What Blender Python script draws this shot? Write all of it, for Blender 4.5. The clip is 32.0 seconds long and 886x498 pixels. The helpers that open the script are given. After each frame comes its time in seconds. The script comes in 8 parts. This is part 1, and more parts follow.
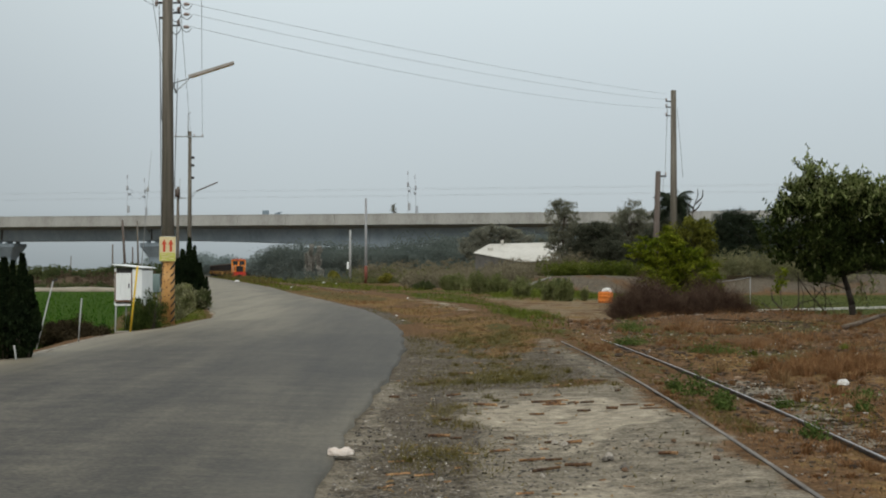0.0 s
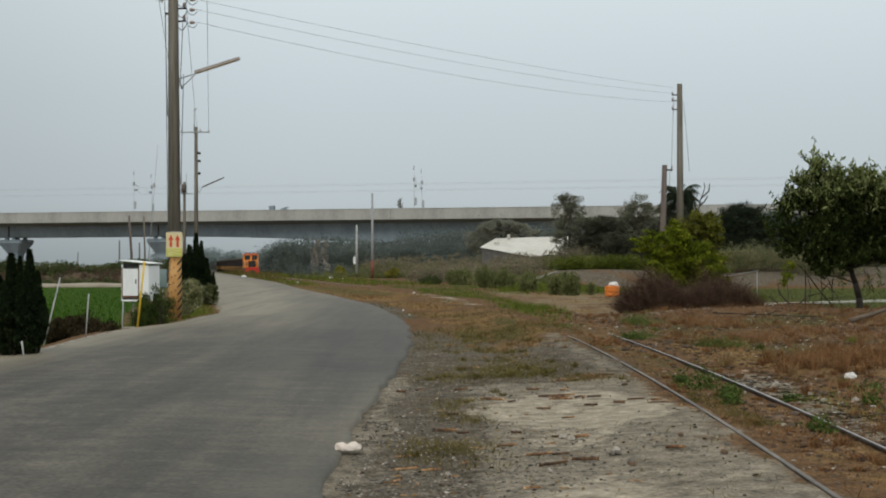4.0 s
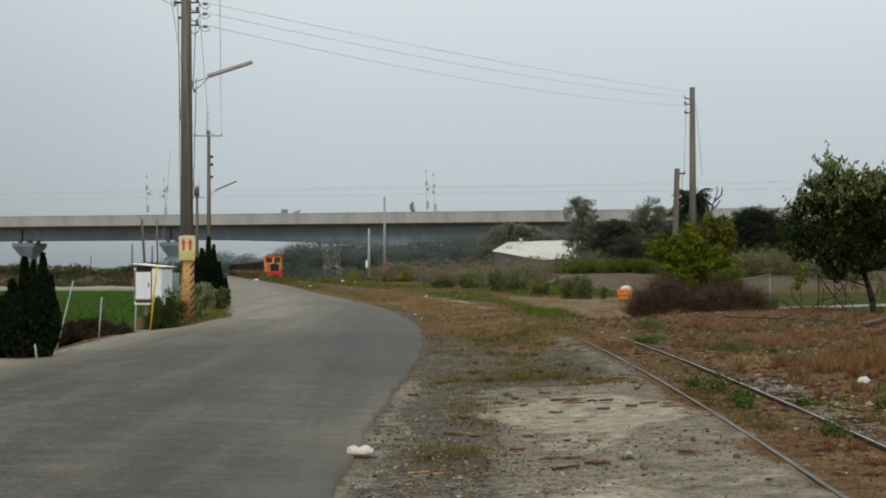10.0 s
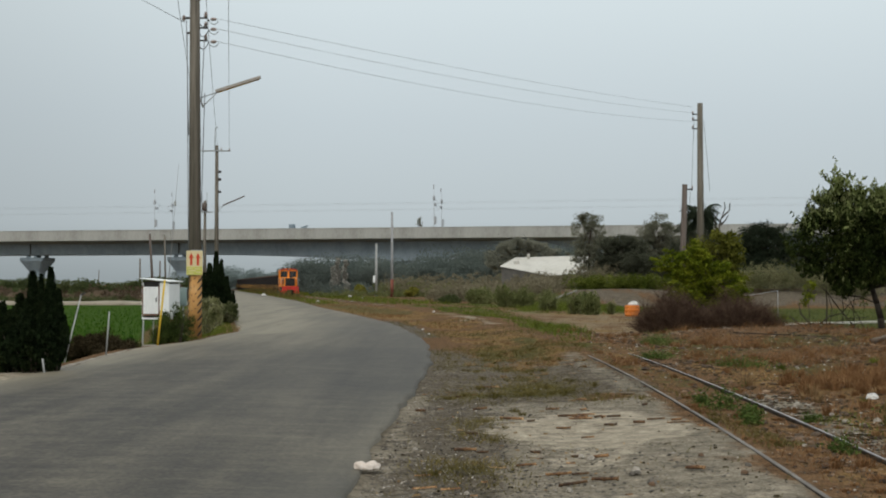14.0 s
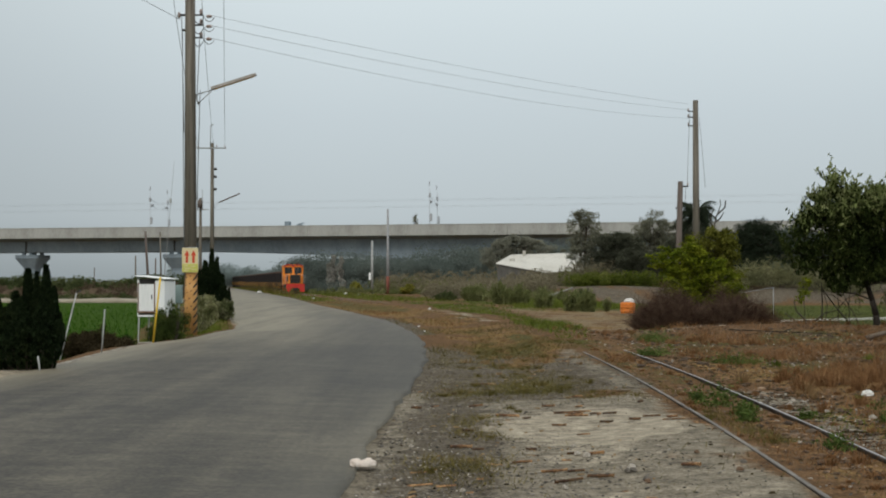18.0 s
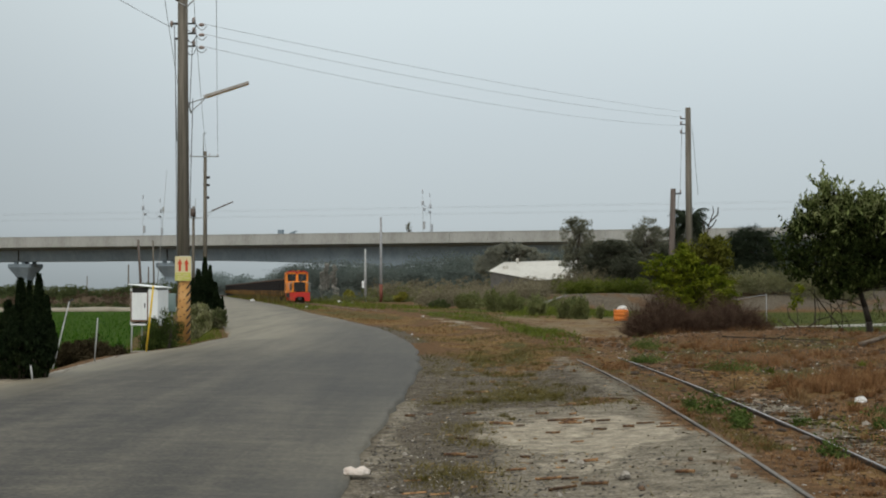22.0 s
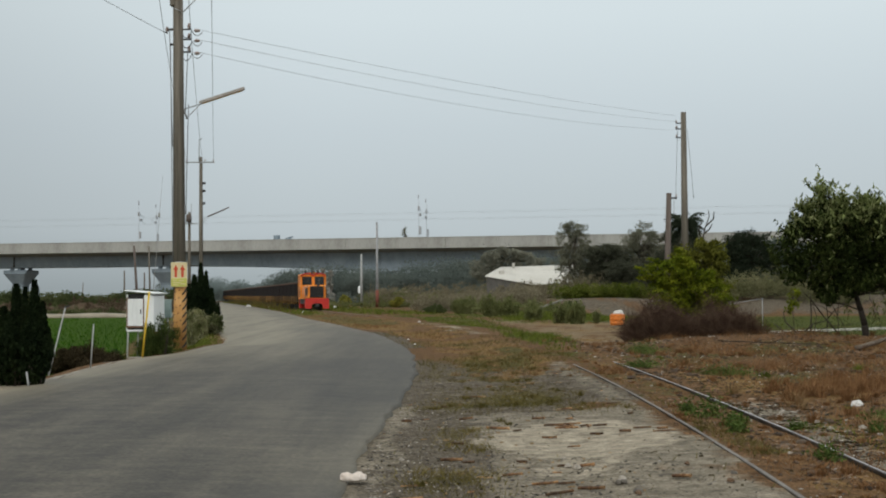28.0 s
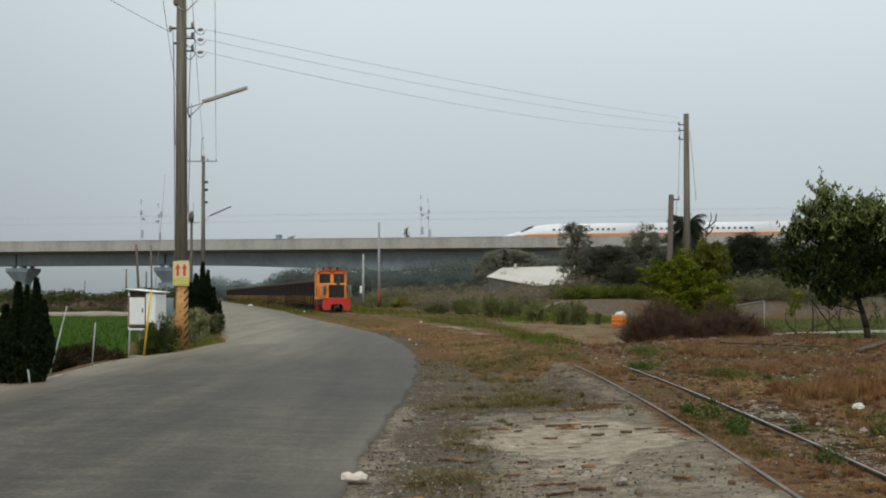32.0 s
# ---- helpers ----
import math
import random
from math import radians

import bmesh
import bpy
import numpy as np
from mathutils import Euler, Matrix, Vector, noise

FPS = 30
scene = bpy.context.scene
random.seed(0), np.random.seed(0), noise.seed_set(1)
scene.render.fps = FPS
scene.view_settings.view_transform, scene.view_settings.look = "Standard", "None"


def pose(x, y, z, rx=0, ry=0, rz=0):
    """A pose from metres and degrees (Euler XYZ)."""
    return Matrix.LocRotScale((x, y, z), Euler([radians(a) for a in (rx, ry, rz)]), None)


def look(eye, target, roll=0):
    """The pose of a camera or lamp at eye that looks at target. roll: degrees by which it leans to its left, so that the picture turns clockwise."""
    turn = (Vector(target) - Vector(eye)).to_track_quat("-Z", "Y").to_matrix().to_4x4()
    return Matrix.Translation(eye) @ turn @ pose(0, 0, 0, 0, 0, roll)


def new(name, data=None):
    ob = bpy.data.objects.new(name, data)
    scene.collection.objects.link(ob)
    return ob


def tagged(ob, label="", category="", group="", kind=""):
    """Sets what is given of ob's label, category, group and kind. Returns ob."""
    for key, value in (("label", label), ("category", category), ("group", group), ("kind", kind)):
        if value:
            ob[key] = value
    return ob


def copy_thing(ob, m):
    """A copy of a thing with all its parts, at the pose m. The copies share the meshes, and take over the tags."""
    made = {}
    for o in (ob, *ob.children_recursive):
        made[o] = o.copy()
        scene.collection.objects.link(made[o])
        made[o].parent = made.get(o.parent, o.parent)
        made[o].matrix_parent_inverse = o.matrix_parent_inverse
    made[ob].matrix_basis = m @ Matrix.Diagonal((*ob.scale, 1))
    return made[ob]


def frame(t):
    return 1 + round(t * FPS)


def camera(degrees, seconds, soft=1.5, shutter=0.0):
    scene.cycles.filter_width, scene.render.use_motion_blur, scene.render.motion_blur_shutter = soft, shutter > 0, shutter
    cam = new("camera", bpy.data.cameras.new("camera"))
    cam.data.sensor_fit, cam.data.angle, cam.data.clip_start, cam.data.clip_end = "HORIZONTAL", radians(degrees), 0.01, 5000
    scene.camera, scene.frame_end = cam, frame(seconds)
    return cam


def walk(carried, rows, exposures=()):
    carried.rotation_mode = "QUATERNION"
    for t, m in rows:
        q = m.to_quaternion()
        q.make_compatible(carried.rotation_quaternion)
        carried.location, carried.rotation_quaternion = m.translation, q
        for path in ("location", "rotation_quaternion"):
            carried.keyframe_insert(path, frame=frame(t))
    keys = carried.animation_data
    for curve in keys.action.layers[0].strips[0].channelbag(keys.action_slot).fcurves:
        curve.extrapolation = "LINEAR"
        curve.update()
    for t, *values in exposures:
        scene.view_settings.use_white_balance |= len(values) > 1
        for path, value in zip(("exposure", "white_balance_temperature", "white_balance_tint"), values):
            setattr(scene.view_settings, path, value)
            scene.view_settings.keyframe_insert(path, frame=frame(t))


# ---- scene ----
EYE = (0.0, 0.0, 1.27)
# seconds, heading to the right, tilt up, lean: degrees
SWAY = [
    (0.0, 0.925, 0.903, 0.034), (0.5, 0.824, 0.830, 0.058), (1.0, 0.785, 0.756, -0.119), (1.5, 0.732, 0.680, -0.125),
    (2.0, 0.752, 0.683, 0.051), (2.5, 0.723, 0.720, 0.167), (3.0, 0.717, 0.758, 0.064), (3.5, 0.687, 0.712, -0.180),
    (5.5, 0.479, 0.652, -0.008), (6.0, 0.439, 0.725, -0.016), (6.5, 0.450, 0.807, -0.312), (7.0, 0.371, 0.930, -0.294),
    (7.5, 0.345, 0.977, -0.174), (8.0, 0.329, 0.981, -0.267), (8.5, 0.275, 0.967, -0.184), (9.0, 0.278, 0.923, -0.216),
    (9.5, 0.190, 0.856, 0.002), (10.0, 0.141, 0.830, -0.126), (10.5, 0.165, 0.837, -0.280), (11.0, 0.159, 0.913, -0.206),
    (11.5, 0.234, 1.029, -0.217), (12.0, 0.223, 1.137, -0.219), (12.5, 0.189, 1.251, -0.192), (13.0, 0.007, 1.325, 0.000),
    (13.5, -0.122, 1.418, 0.090), (14.0, -0.172, 1.473, -0.004), (14.5, -0.219, 1.484, 0.078), (16.5, -0.091, 1.257, 0.197),
    (17.0, -0.028, 1.228, 0.085), (17.5, -0.024, 1.282, -0.050), (18.0, 0.008, 1.354, -0.044), (18.5, 0.046, 1.430, 0.133),
    (19.0, 0.086, 1.474, 0.159), (19.5, 0.133, 1.467, 0.176), (20.0, 0.220, 1.478, 0.029), (20.5, 0.297, 1.536, 0.191),
    (21.0, 0.307, 1.589, 0.019), (21.5, 0.284, 1.639, -0.044), (22.0, 0.294, 1.681, -0.209), (22.5, 0.294, 1.707, -0.259),
    (23.0, 0.274, 1.774, -0.306), (23.5, 0.299, 1.852, -0.082), (24.0, 0.235, 1.923, -0.128), (24.5, 0.190, 2.003, -0.085),
    (25.0, 0.211, 2.028, -0.131), (25.5, 0.349, 2.034, -0.280), (27.5, 0.353, 1.929, -0.251), (28.0, 0.461, 1.894, -0.383),
    (28.5, 0.577, 1.860, -0.235), (29.0, 0.780, 1.807, -0.001), (29.5, 0.796, 1.840, -0.327), (30.0, 0.959, 1.902, 0.108),
    (30.5, 1.024, 1.872, 0.516), (31.0, 0.708, 1.932, 0.141), (31.5, 0.520, 1.943, -0.037), (32.0, 0.377, 1.906, -0.060),
]


def aim(az, el, roll):
    a, e = radians(az), radians(el)
    way = Vector((math.sin(a) * math.cos(e), math.cos(a) * math.cos(e), math.sin(e)))
    return look(EYE, Vector(EYE) + way * 10, roll)


cam = camera(36.0, 32.0, soft=1.95)
walk(cam, [(t, aim(a, e, r)) for t, a, e, r in SWAY], exposures=[(0, 0.2), (32, 0.2)])


def fill_ramp(node, stops):
    """Sets a colour ramp's stops, in order of their positions."""
    el = node.color_ramp.elements
    while len(el) < len(stops):
        el.new(0.5)
    for i, (pos, col) in enumerate(stops):
        el[i].position = pos
    for i, (pos, col) in enumerate(stops):
        el[i].color = (*col, 1)


# ---- world and light: a bright, even overcast ----
world = bpy.data.worlds.new("overcast")
scene.world = world
world.use_nodes = True
wn, wl = world.node_tree.nodes, world.node_tree.links
wn.clear()
w_out = wn.new("ShaderNodeOutputWorld")
w_bg = wn.new("ShaderNodeBackground")
w_bg.inputs["Strength"].default_value = 1.0
w_sky = wn.new("ShaderNodeTexSky")
w_sky.sky_type = "NISHITA"
w_sky.sun_disc = False
w_sky.sun_elevation, w_sky.sun_rotation = radians(42), radians(200)
w_sky.dust_density = 6.0
w_dim = wn.new("ShaderNodeVectorMath")
w_dim.operation = "SCALE"
w_dim.inputs["Scale"].default_value = 0.09
w_co = wn.new("ShaderNodeTexCoord")
w_sep = wn.new("ShaderNodeSeparateXYZ")
w_ramp = wn.new("ShaderNodeValToRGB")
fill_ramp(w_ramp, ((0.0, (0.31, 0.355, 0.37)), (0.045, (0.455, 0.514, 0.54)), (0.12, (0.515, 0.582, 0.615)), (0.2, (0.61, 0.685, 0.71)), (0.5, (0.74, 0.80, 0.82)), (1.0, (0.80, 0.85, 0.86))))
w_mix = wn.new("ShaderNodeMix")
w_mix.data_type = "RGBA"
w_mix.inputs["Factor"].default_value = 0.08
wl.new(w_co.outputs["Generated"], w_sep.inputs[0])
wl.new(w_sep.outputs["Z"], w_ramp.inputs["Fac"])
wl.new(w_sky.outputs["Color"], w_dim.inputs[0])
wl.new(w_ramp.outputs["Color"], w_mix.inputs["A"])
wl.new(w_dim.outputs["Vector"], w_mix.inputs["B"])
w_side = wn.new("ShaderNodeMapRange")
w_side.interpolation_type = "SMOOTHSTEP"
w_side.inputs["From Min"].default_value, w_side.inputs["From Max"].default_value = -0.42, -0.06
w_side.inputs["To Min"].default_value, w_side.inputs["To Max"].default_value = 0.80, 0.99
w_cloud = wn.new("ShaderNodeVectorMath")
w_cloud.operation = "SCALE"
wl.new(w_sep.outputs["X"], w_side.inputs["Value"])
wl.new(w_mix.outputs["Result"], w_cloud.inputs[0])
wl.new(w_side.outputs["Result"], w_cloud.inputs["Scale"])
wl.new(w_cloud.outputs["Vector"], w_bg.inputs["Color"])
wl.new(w_bg.outputs["Background"], w_out.inputs["Surface"])

sun_data = bpy.data.lights.new("sun", "SUN")
sun_data.energy, sun_data.angle, sun_data.color = 1.0, radians(20), (1.0, 0.97, 0.92)
sun = new("sun", sun_data)
sun.matrix_world = look((0, 0, 50), (19.0, 52.0, 0))


# ---- materials ----
def material(name, colors, scale=4.0, rough=0.8, metal=0.0, bump=0.2, fine=12.0, island=0.0, per_object=0.0, streak=None, spec=0.35, translucent=0.0):
    """Colours mixed by two scales of noise, with bump; island or per_object: share of random light and dark from piece to piece."""
    m = bpy.data.materials.new(name)
    m.use_nodes = True
    n, l = m.node_tree.nodes, m.node_tree.links
    bsdf = n["Principled BSDF"]
    co = n.new("ShaderNodeTexCoord")
    src = co.outputs["Object"]
    if streak:
        mp = n.new("ShaderNodeMapping")
        mp.inputs["Scale"].default_value = streak
        l.new(src, mp.inputs["Vector"])
        src = mp.outputs["Vector"]
    big, small = n.new("ShaderNodeTexNoise"), n.new("ShaderNodeTexNoise")
    big.inputs["Scale"].default_value, small.inputs["Scale"].default_value = scale, scale * fine
    big.inputs["Detail"].default_value, small.inputs["Detail"].default_value = 6, 4
    big.inputs["Roughness"].default_value = 0.65
    l.new(src, big.inputs["Vector"]), l.new(src, small.inputs["Vector"])
    add = n.new("ShaderNodeMath")
    add.operation = "MULTIPLY_ADD"
    l.new(small.outputs["Fac"], add.inputs[0])
    add.inputs[1].default_value = 0.4
    sub = n.new("ShaderNodeMath")
    sub.operation = "SUBTRACT"
    l.new(big.outputs["Fac"], sub.inputs[0])
    sub.inputs[1].default_value = 0.2
    l.new(sub.outputs[0], add.inputs[2])
    ramp = n.new("ShaderNodeValToRGB")
    k = len(colors)
    fill_ramp(ramp, [(0.28 + 0.44 * i / max(1, k - 1), c) for i, c in enumerate(colors)])
    l.new(add.outputs[0], ramp.inputs["Fac"])
    out = ramp.outputs["Color"]
    if island or per_object:
        hsv = n.new("ShaderNodeHueSaturation")
        mr = n.new("ShaderNodeMapRange")
        amount = island or per_object
        mr.inputs["To Min"].default_value, mr.inputs["To Max"].default_value = 1 - amount, 1 + amount
        l.new(n.new("ShaderNodeNewGeometry").outputs["Random Per Island"] if island else n.new("ShaderNodeObjectInfo").outputs["Random"], mr.inputs["Value"])
        l.new(mr.outputs[0], hsv.inputs["Value"])
        l.new(out, hsv.inputs["Color"])
        out = hsv.outputs["Color"]
    l.new(out, bsdf.inputs["Base Color"])
    bsdf.inputs["Roughness"].default_value, bsdf.inputs["Metallic"].default_value = rough, metal
    bsdf.inputs["Specular IOR Level"].default_value = spec
    if bump:
        bp = n.new("ShaderNodeBump")
        bp.inputs["Strength"].default_value, bp.inputs["Distance"].default_value = bump, 0.02
        l.new(small.outputs["Fac"], bp.inputs["Height"])
        l.new(bp.outputs["Normal"], bsdf.inputs["Normal"])
    if translucent:
        tr = n.new("ShaderNodeBsdfTranslucent")
        mx = n.new("ShaderNodeMixShader")
        mx.inputs[0].default_value = translucent
        l.new(out, tr.inputs["Color"])
        l.new(bsdf.outputs[0], mx.inputs[1]), l.new(tr.outputs[0], mx.inputs[2])
        l.new(mx.outputs[0], n["Material Output"].inputs["Surface"])
    return m


M = {
    "concrete": material("concrete", [(0.275, 0.272, 0.245), (0.37, 0.368, 0.338), (0.43, 0.428, 0.396)], 0.3, 0.9, streak=(1, 1, 0.35)),
    # the blue tint of this concrete stands in for distance haze
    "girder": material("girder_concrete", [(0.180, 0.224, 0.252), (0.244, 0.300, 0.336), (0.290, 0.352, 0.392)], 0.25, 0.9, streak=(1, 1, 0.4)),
    "old_kerb": material("dirty_kerb", [(0.12, 0.10, 0.078), (0.22, 0.195, 0.155), (0.34, 0.31, 0.255)], 3, 0.95),
    "pale_concrete": material("pale_concrete", [(0.34, 0.32, 0.28), (0.46, 0.44, 0.39), (0.55, 0.52, 0.46)], 3, 0.95),
    "pole": material("pole_concrete", [(0.068, 0.058, 0.044), (0.138, 0.121, 0.096), (0.215, 0.192, 0.154)], 2.5, 0.9, streak=(4, 4, 0.12), fine=6),
    "pole_dark": material("old_wood_pole", [(0.07, 0.055, 0.045), (0.12, 0.095, 0.08), (0.17, 0.14, 0.12)], 2.5, 0.9, streak=(4, 4, 0.12), fine=6),
    "hazard_yellow": material("hazard_yellow", [(0.36, 0.17, 0.05), (0.50, 0.26, 0.08), (0.55, 0.33, 0.14)], 3, 0.7),
    "hazard_black": material("hazard_black", [(0.02, 0.018, 0.015), (0.04, 0.035, 0.03)], 5, 0.7),
    "steel": material("galvanised_steel", [(0.30, 0.31, 0.31), (0.42, 0.43, 0.43)], 3, 0.55, 0.4, 0.05),
    "dark_steel": material("dark_steel", [(0.03, 0.03, 0.03), (0.07, 0.065, 0.06)], 6, 0.6, 0.3),
    "rail": material("rail_steel", [(0.026, 0.020, 0.015), (0.055, 0.044, 0.035), (0.10, 0.083, 0.068)], 5, 0.7, 0.1, 0.3, spec=0.1),
    "rust": material("rusty_steel", [(0.07, 0.035, 0.02), (0.15, 0.075, 0.04), (0.2, 0.12, 0.075)], 6, 0.85),
    "sleeper": material("weathered_sleeper", [(0.07, 0.055, 0.04), (0.15, 0.125, 0.10)], 5, 0.95),
    "white_paint": material("white_paint", [(0.72, 0.73, 0.71), (0.82, 0.83, 0.81), (0.86, 0.87, 0.85)], 2.5, 0.55, bump=0.05, streak=(1, 1, 0.3)),
    "white_post": material("weathered_white_post", [(0.20, 0.20, 0.19), (0.34, 0.34, 0.325), (0.47, 0.47, 0.45)], 5, 0.7, streak=(2, 2, 0.5)),
    "grey_post": material("grey_post", [(0.24, 0.24, 0.24), (0.36, 0.36, 0.36)], 4, 0.7),
    "yellow_paint": material("yellow_paint", [(0.62, 0.40, 0.03), (0.78, 0.53, 0.05)], 5, 0.5, bump=0.05),
    "sign_cream": material("sign_cream", [(0.62, 0.52, 0.28), (0.70, 0.60, 0.36)], 5, 0.6, bump=0.03),
    "sign_green": material("sign_yellow_green", [(0.45, 0.46, 0.08), (0.60, 0.58, 0.14)], 14, 0.6, bump=0.03),
    "sign_red": material("sign_red", [(0.52, 0.05, 0.02), (0.60, 0.08, 0.03)], 8, 0.6, bump=0.03),
    "red_brown": material("red_oxide_paint", [(0.14, 0.046, 0.030), (0.23, 0.078, 0.052)], 4, 0.8),
    "lamp_shell": material("lamp_shell", [(0.20, 0.18, 0.15), (0.32, 0.29, 0.25)], 4, 0.6),
    "lamp_amber": material("lamp_amber", [(0.55, 0.30, 0.08), (0.66, 0.42, 0.14)], 8, 0.4),
    "porcelain": material("porcelain", [(0.28, 0.20, 0.17), (0.42, 0.36, 0.32)], 9, 0.3, bump=0.02),
    "wire": material("wire", [(0.16, 0.168, 0.175), (0.24, 0.248, 0.255)], 5, 0.6),
    "wire_pale": material("pale_wire", [(0.34, 0.35, 0.36), (0.42, 0.43, 0.44)], 5, 0.6),
    "orange": material("loco_orange", [(0.60, 0.17, 0.015), (0.76, 0.25, 0.025), (0.80, 0.30, 0.05)], 1.5, 0.5, bump=0.05),
    "loco_red": material("loco_red", [(0.42, 0.025, 0.02), (0.58, 0.04, 0.025)], 2, 0.5, bump=0.05),
    "grille": material("radiator_grille", [(0.015, 0.014, 0.013), (0.04, 0.037, 0.033)], 8, 0.6),
    "glass": material("dark_window_glass", [(0.02, 0.023, 0.025), (0.035, 0.04, 0.042)], 2, 0.08, bump=0.0, spec=0.5),
    "car_frame": material("cane_car_frame", [(0.011, 0.009, 0.009), (0.030, 0.023, 0.020)], 4, 0.9, spec=0.06),
    "car_ochre": material("cane_car_ochre", [(0.24, 0.125, 0.036), (0.40, 0.215, 0.058), (0.52, 0.30, 0.085)], 3, 0.8, per_object=0.5),
    "cane_load": material("burnt_cane_load", [(0.020, 0.015, 0.013), (0.048, 0.036, 0.030), (0.10, 0.08, 0.068)], 5, 0.9, bump=0.6, island=0.4),
    "train_white": material("train_white", [(0.74, 0.75, 0.76), (0.80, 0.81, 0.82)], 0.5, 0.35, bump=0.0),
    "train_orange": material("train_orange", [(0.78, 0.22, 0.03), (0.82, 0.27, 0.05)], 0.8, 0.35, bump=0.0),
    "train_dark": material("train_dark", [(0.03, 0.03, 0.035), (0.05, 0.05, 0.055)], 2, 0.4, bump=0.0),
    "roof_white": material("roof_sheet", [(0.44, 0.41, 0.35), (0.56, 0.53, 0.46), (0.62, 0.59, 0.52)], 0.5, 0.7, streak=(1, 0.2, 1)),
    "wall_grey": material("shed_wall", [(0.09, 0.085, 0.075), (0.16, 0.15, 0.135)], 1, 0.9),
    "bark": material("bark", [(0.035, 0.028, 0.02), (0.085, 0.07, 0.052)], 6, 0.95, bump=0.5),
    "dark_bark": material("dark_bark", [(0.014, 0.011, 0.008), (0.034, 0.027, 0.020)], 8, 0.95, bump=0.5),
    "pale_bark": material("pale_bark", [(0.16, 0.15, 0.13), (0.30, 0.28, 0.25)], 5, 0.95),
    "dead_twig": material("dead_brush", [(0.046, 0.028, 0.020), (0.094, 0.060, 0.042), (0.15, 0.105, 0.074)], 5, 0.95, bump=0, island=0.5, spec=0.03),
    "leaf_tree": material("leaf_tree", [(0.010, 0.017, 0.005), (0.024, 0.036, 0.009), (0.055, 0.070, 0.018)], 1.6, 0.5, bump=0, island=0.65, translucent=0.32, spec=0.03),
    "leaf_lime": material("leaf_lime", [(0.036, 0.060, 0.005), (0.125, 0.155, 0.012), (0.30, 0.315, 0.030)], 2.2, 0.6, bump=0, island=0.5, translucent=0.3, spec=0.03),
    "leaf_dark": material("leaf_dark", [(0.006, 0.011, 0.005), (0.014, 0.023, 0.009), (0.028, 0.038, 0.014)], 1.0, 0.7, bump=0, island=0.45, translucent=0.1, spec=0.03),
    # leaf_far and leaf_far_dark: lightened and greyed to stand in for distance haze
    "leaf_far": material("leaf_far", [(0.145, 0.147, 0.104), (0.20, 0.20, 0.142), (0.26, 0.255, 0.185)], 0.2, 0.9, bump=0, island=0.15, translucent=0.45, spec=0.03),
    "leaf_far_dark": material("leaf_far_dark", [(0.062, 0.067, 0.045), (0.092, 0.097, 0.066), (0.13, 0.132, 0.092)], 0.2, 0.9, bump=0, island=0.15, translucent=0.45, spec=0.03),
    # wood leaves lightened and blued: distance haze mixed into the colour
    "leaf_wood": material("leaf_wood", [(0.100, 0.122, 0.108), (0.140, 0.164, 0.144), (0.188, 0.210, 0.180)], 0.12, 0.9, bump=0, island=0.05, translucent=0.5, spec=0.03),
    "leaf_scrub": material("leaf_scrub", [(0.150, 0.132, 0.082), (0.215, 0.188, 0.122), (0.29, 0.25, 0.172)], 0.15, 0.9, bump=0, island=0.2, translucent=0.4, spec=0.03),
    "leaf_olive": material("leaf_olive", [(0.095, 0.110, 0.040), (0.165, 0.178, 0.068), (0.26, 0.255, 0.115)], 0.3, 0.85, bump=0, island=0.25, translucent=0.45, spec=0.03),
    "leaf_grey": material("leaf_grey", [(0.24, 0.235, 0.20), (0.34, 0.33, 0.29), (0.44, 0.43, 0.38)], 0.4, 0.9, bump=0, island=0.35, translucent=0.15, spec=0.03),
    "leaf_brown": material("leaf_brown", [(0.020, 0.015, 0.008), (0.044, 0.034, 0.018), (0.085, 0.068, 0.040)], 0.5, 0.9, bump=0, island=0.4, translucent=0.1, spec=0.03),
    "leaf_straw": material("striped_grass_leaf", [(0.085, 0.105, 0.035), (0.24, 0.24, 0.11), (0.52, 0.49, 0.33)], 3.0, 0.7, bump=0, island=0.6, translucent=0.3, spec=0.03),
    "leaf_varied": material("leaf_variegated", [(0.030, 0.044, 0.016), (0.085, 0.096, 0.038), (0.27, 0.26, 0.15)], 3.5, 0.7, bump=0, island=0.5, translucent=0.2, spec=0.03),
    "leaf_yellow": material("leaf_yellow", [(0.13, 0.14, 0.03), (0.27, 0.25, 0.05), (0.38, 0.33, 0.08)], 1.5, 0.8, bump=0, island=0.4, translucent=0.35, spec=0.03),
    "leaf_gold": material("leaf_dull_gold", [(0.060, 0.066, 0.010), (0.125, 0.128, 0.022), (0.20, 0.195, 0.042)], 1.6, 0.7, bump=0, island=0.45, translucent=0.3, spec=0.03),
    # the farthest woods' leaves, with a stronger share of haze in their colour
    "leaf_wood_hazed": material("leaf_misty_wood", [(0.21, 0.255, 0.243), (0.265, 0.312, 0.296), (0.32, 0.365, 0.345)], 0.08, 0.9, bump=0, island=0.05, translucent=0.5, spec=0.03),
    "leaf_weed": material("weed_leaf", [(0.035, 0.058, 0.014), (0.075, 0.110, 0.027), (0.15, 0.185, 0.055)], 4, 0.7, bump=0, island=0.5, translucent=0.25, spec=0.03),
    # olive leaf paled by haze painted into its colour
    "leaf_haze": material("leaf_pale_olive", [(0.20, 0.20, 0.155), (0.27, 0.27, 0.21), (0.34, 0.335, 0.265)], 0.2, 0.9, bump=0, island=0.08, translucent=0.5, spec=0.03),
    # lit copy of leaf_tree, for the upper twig ends
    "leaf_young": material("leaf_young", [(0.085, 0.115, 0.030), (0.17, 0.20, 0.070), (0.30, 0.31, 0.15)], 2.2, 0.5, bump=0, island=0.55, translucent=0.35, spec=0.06),
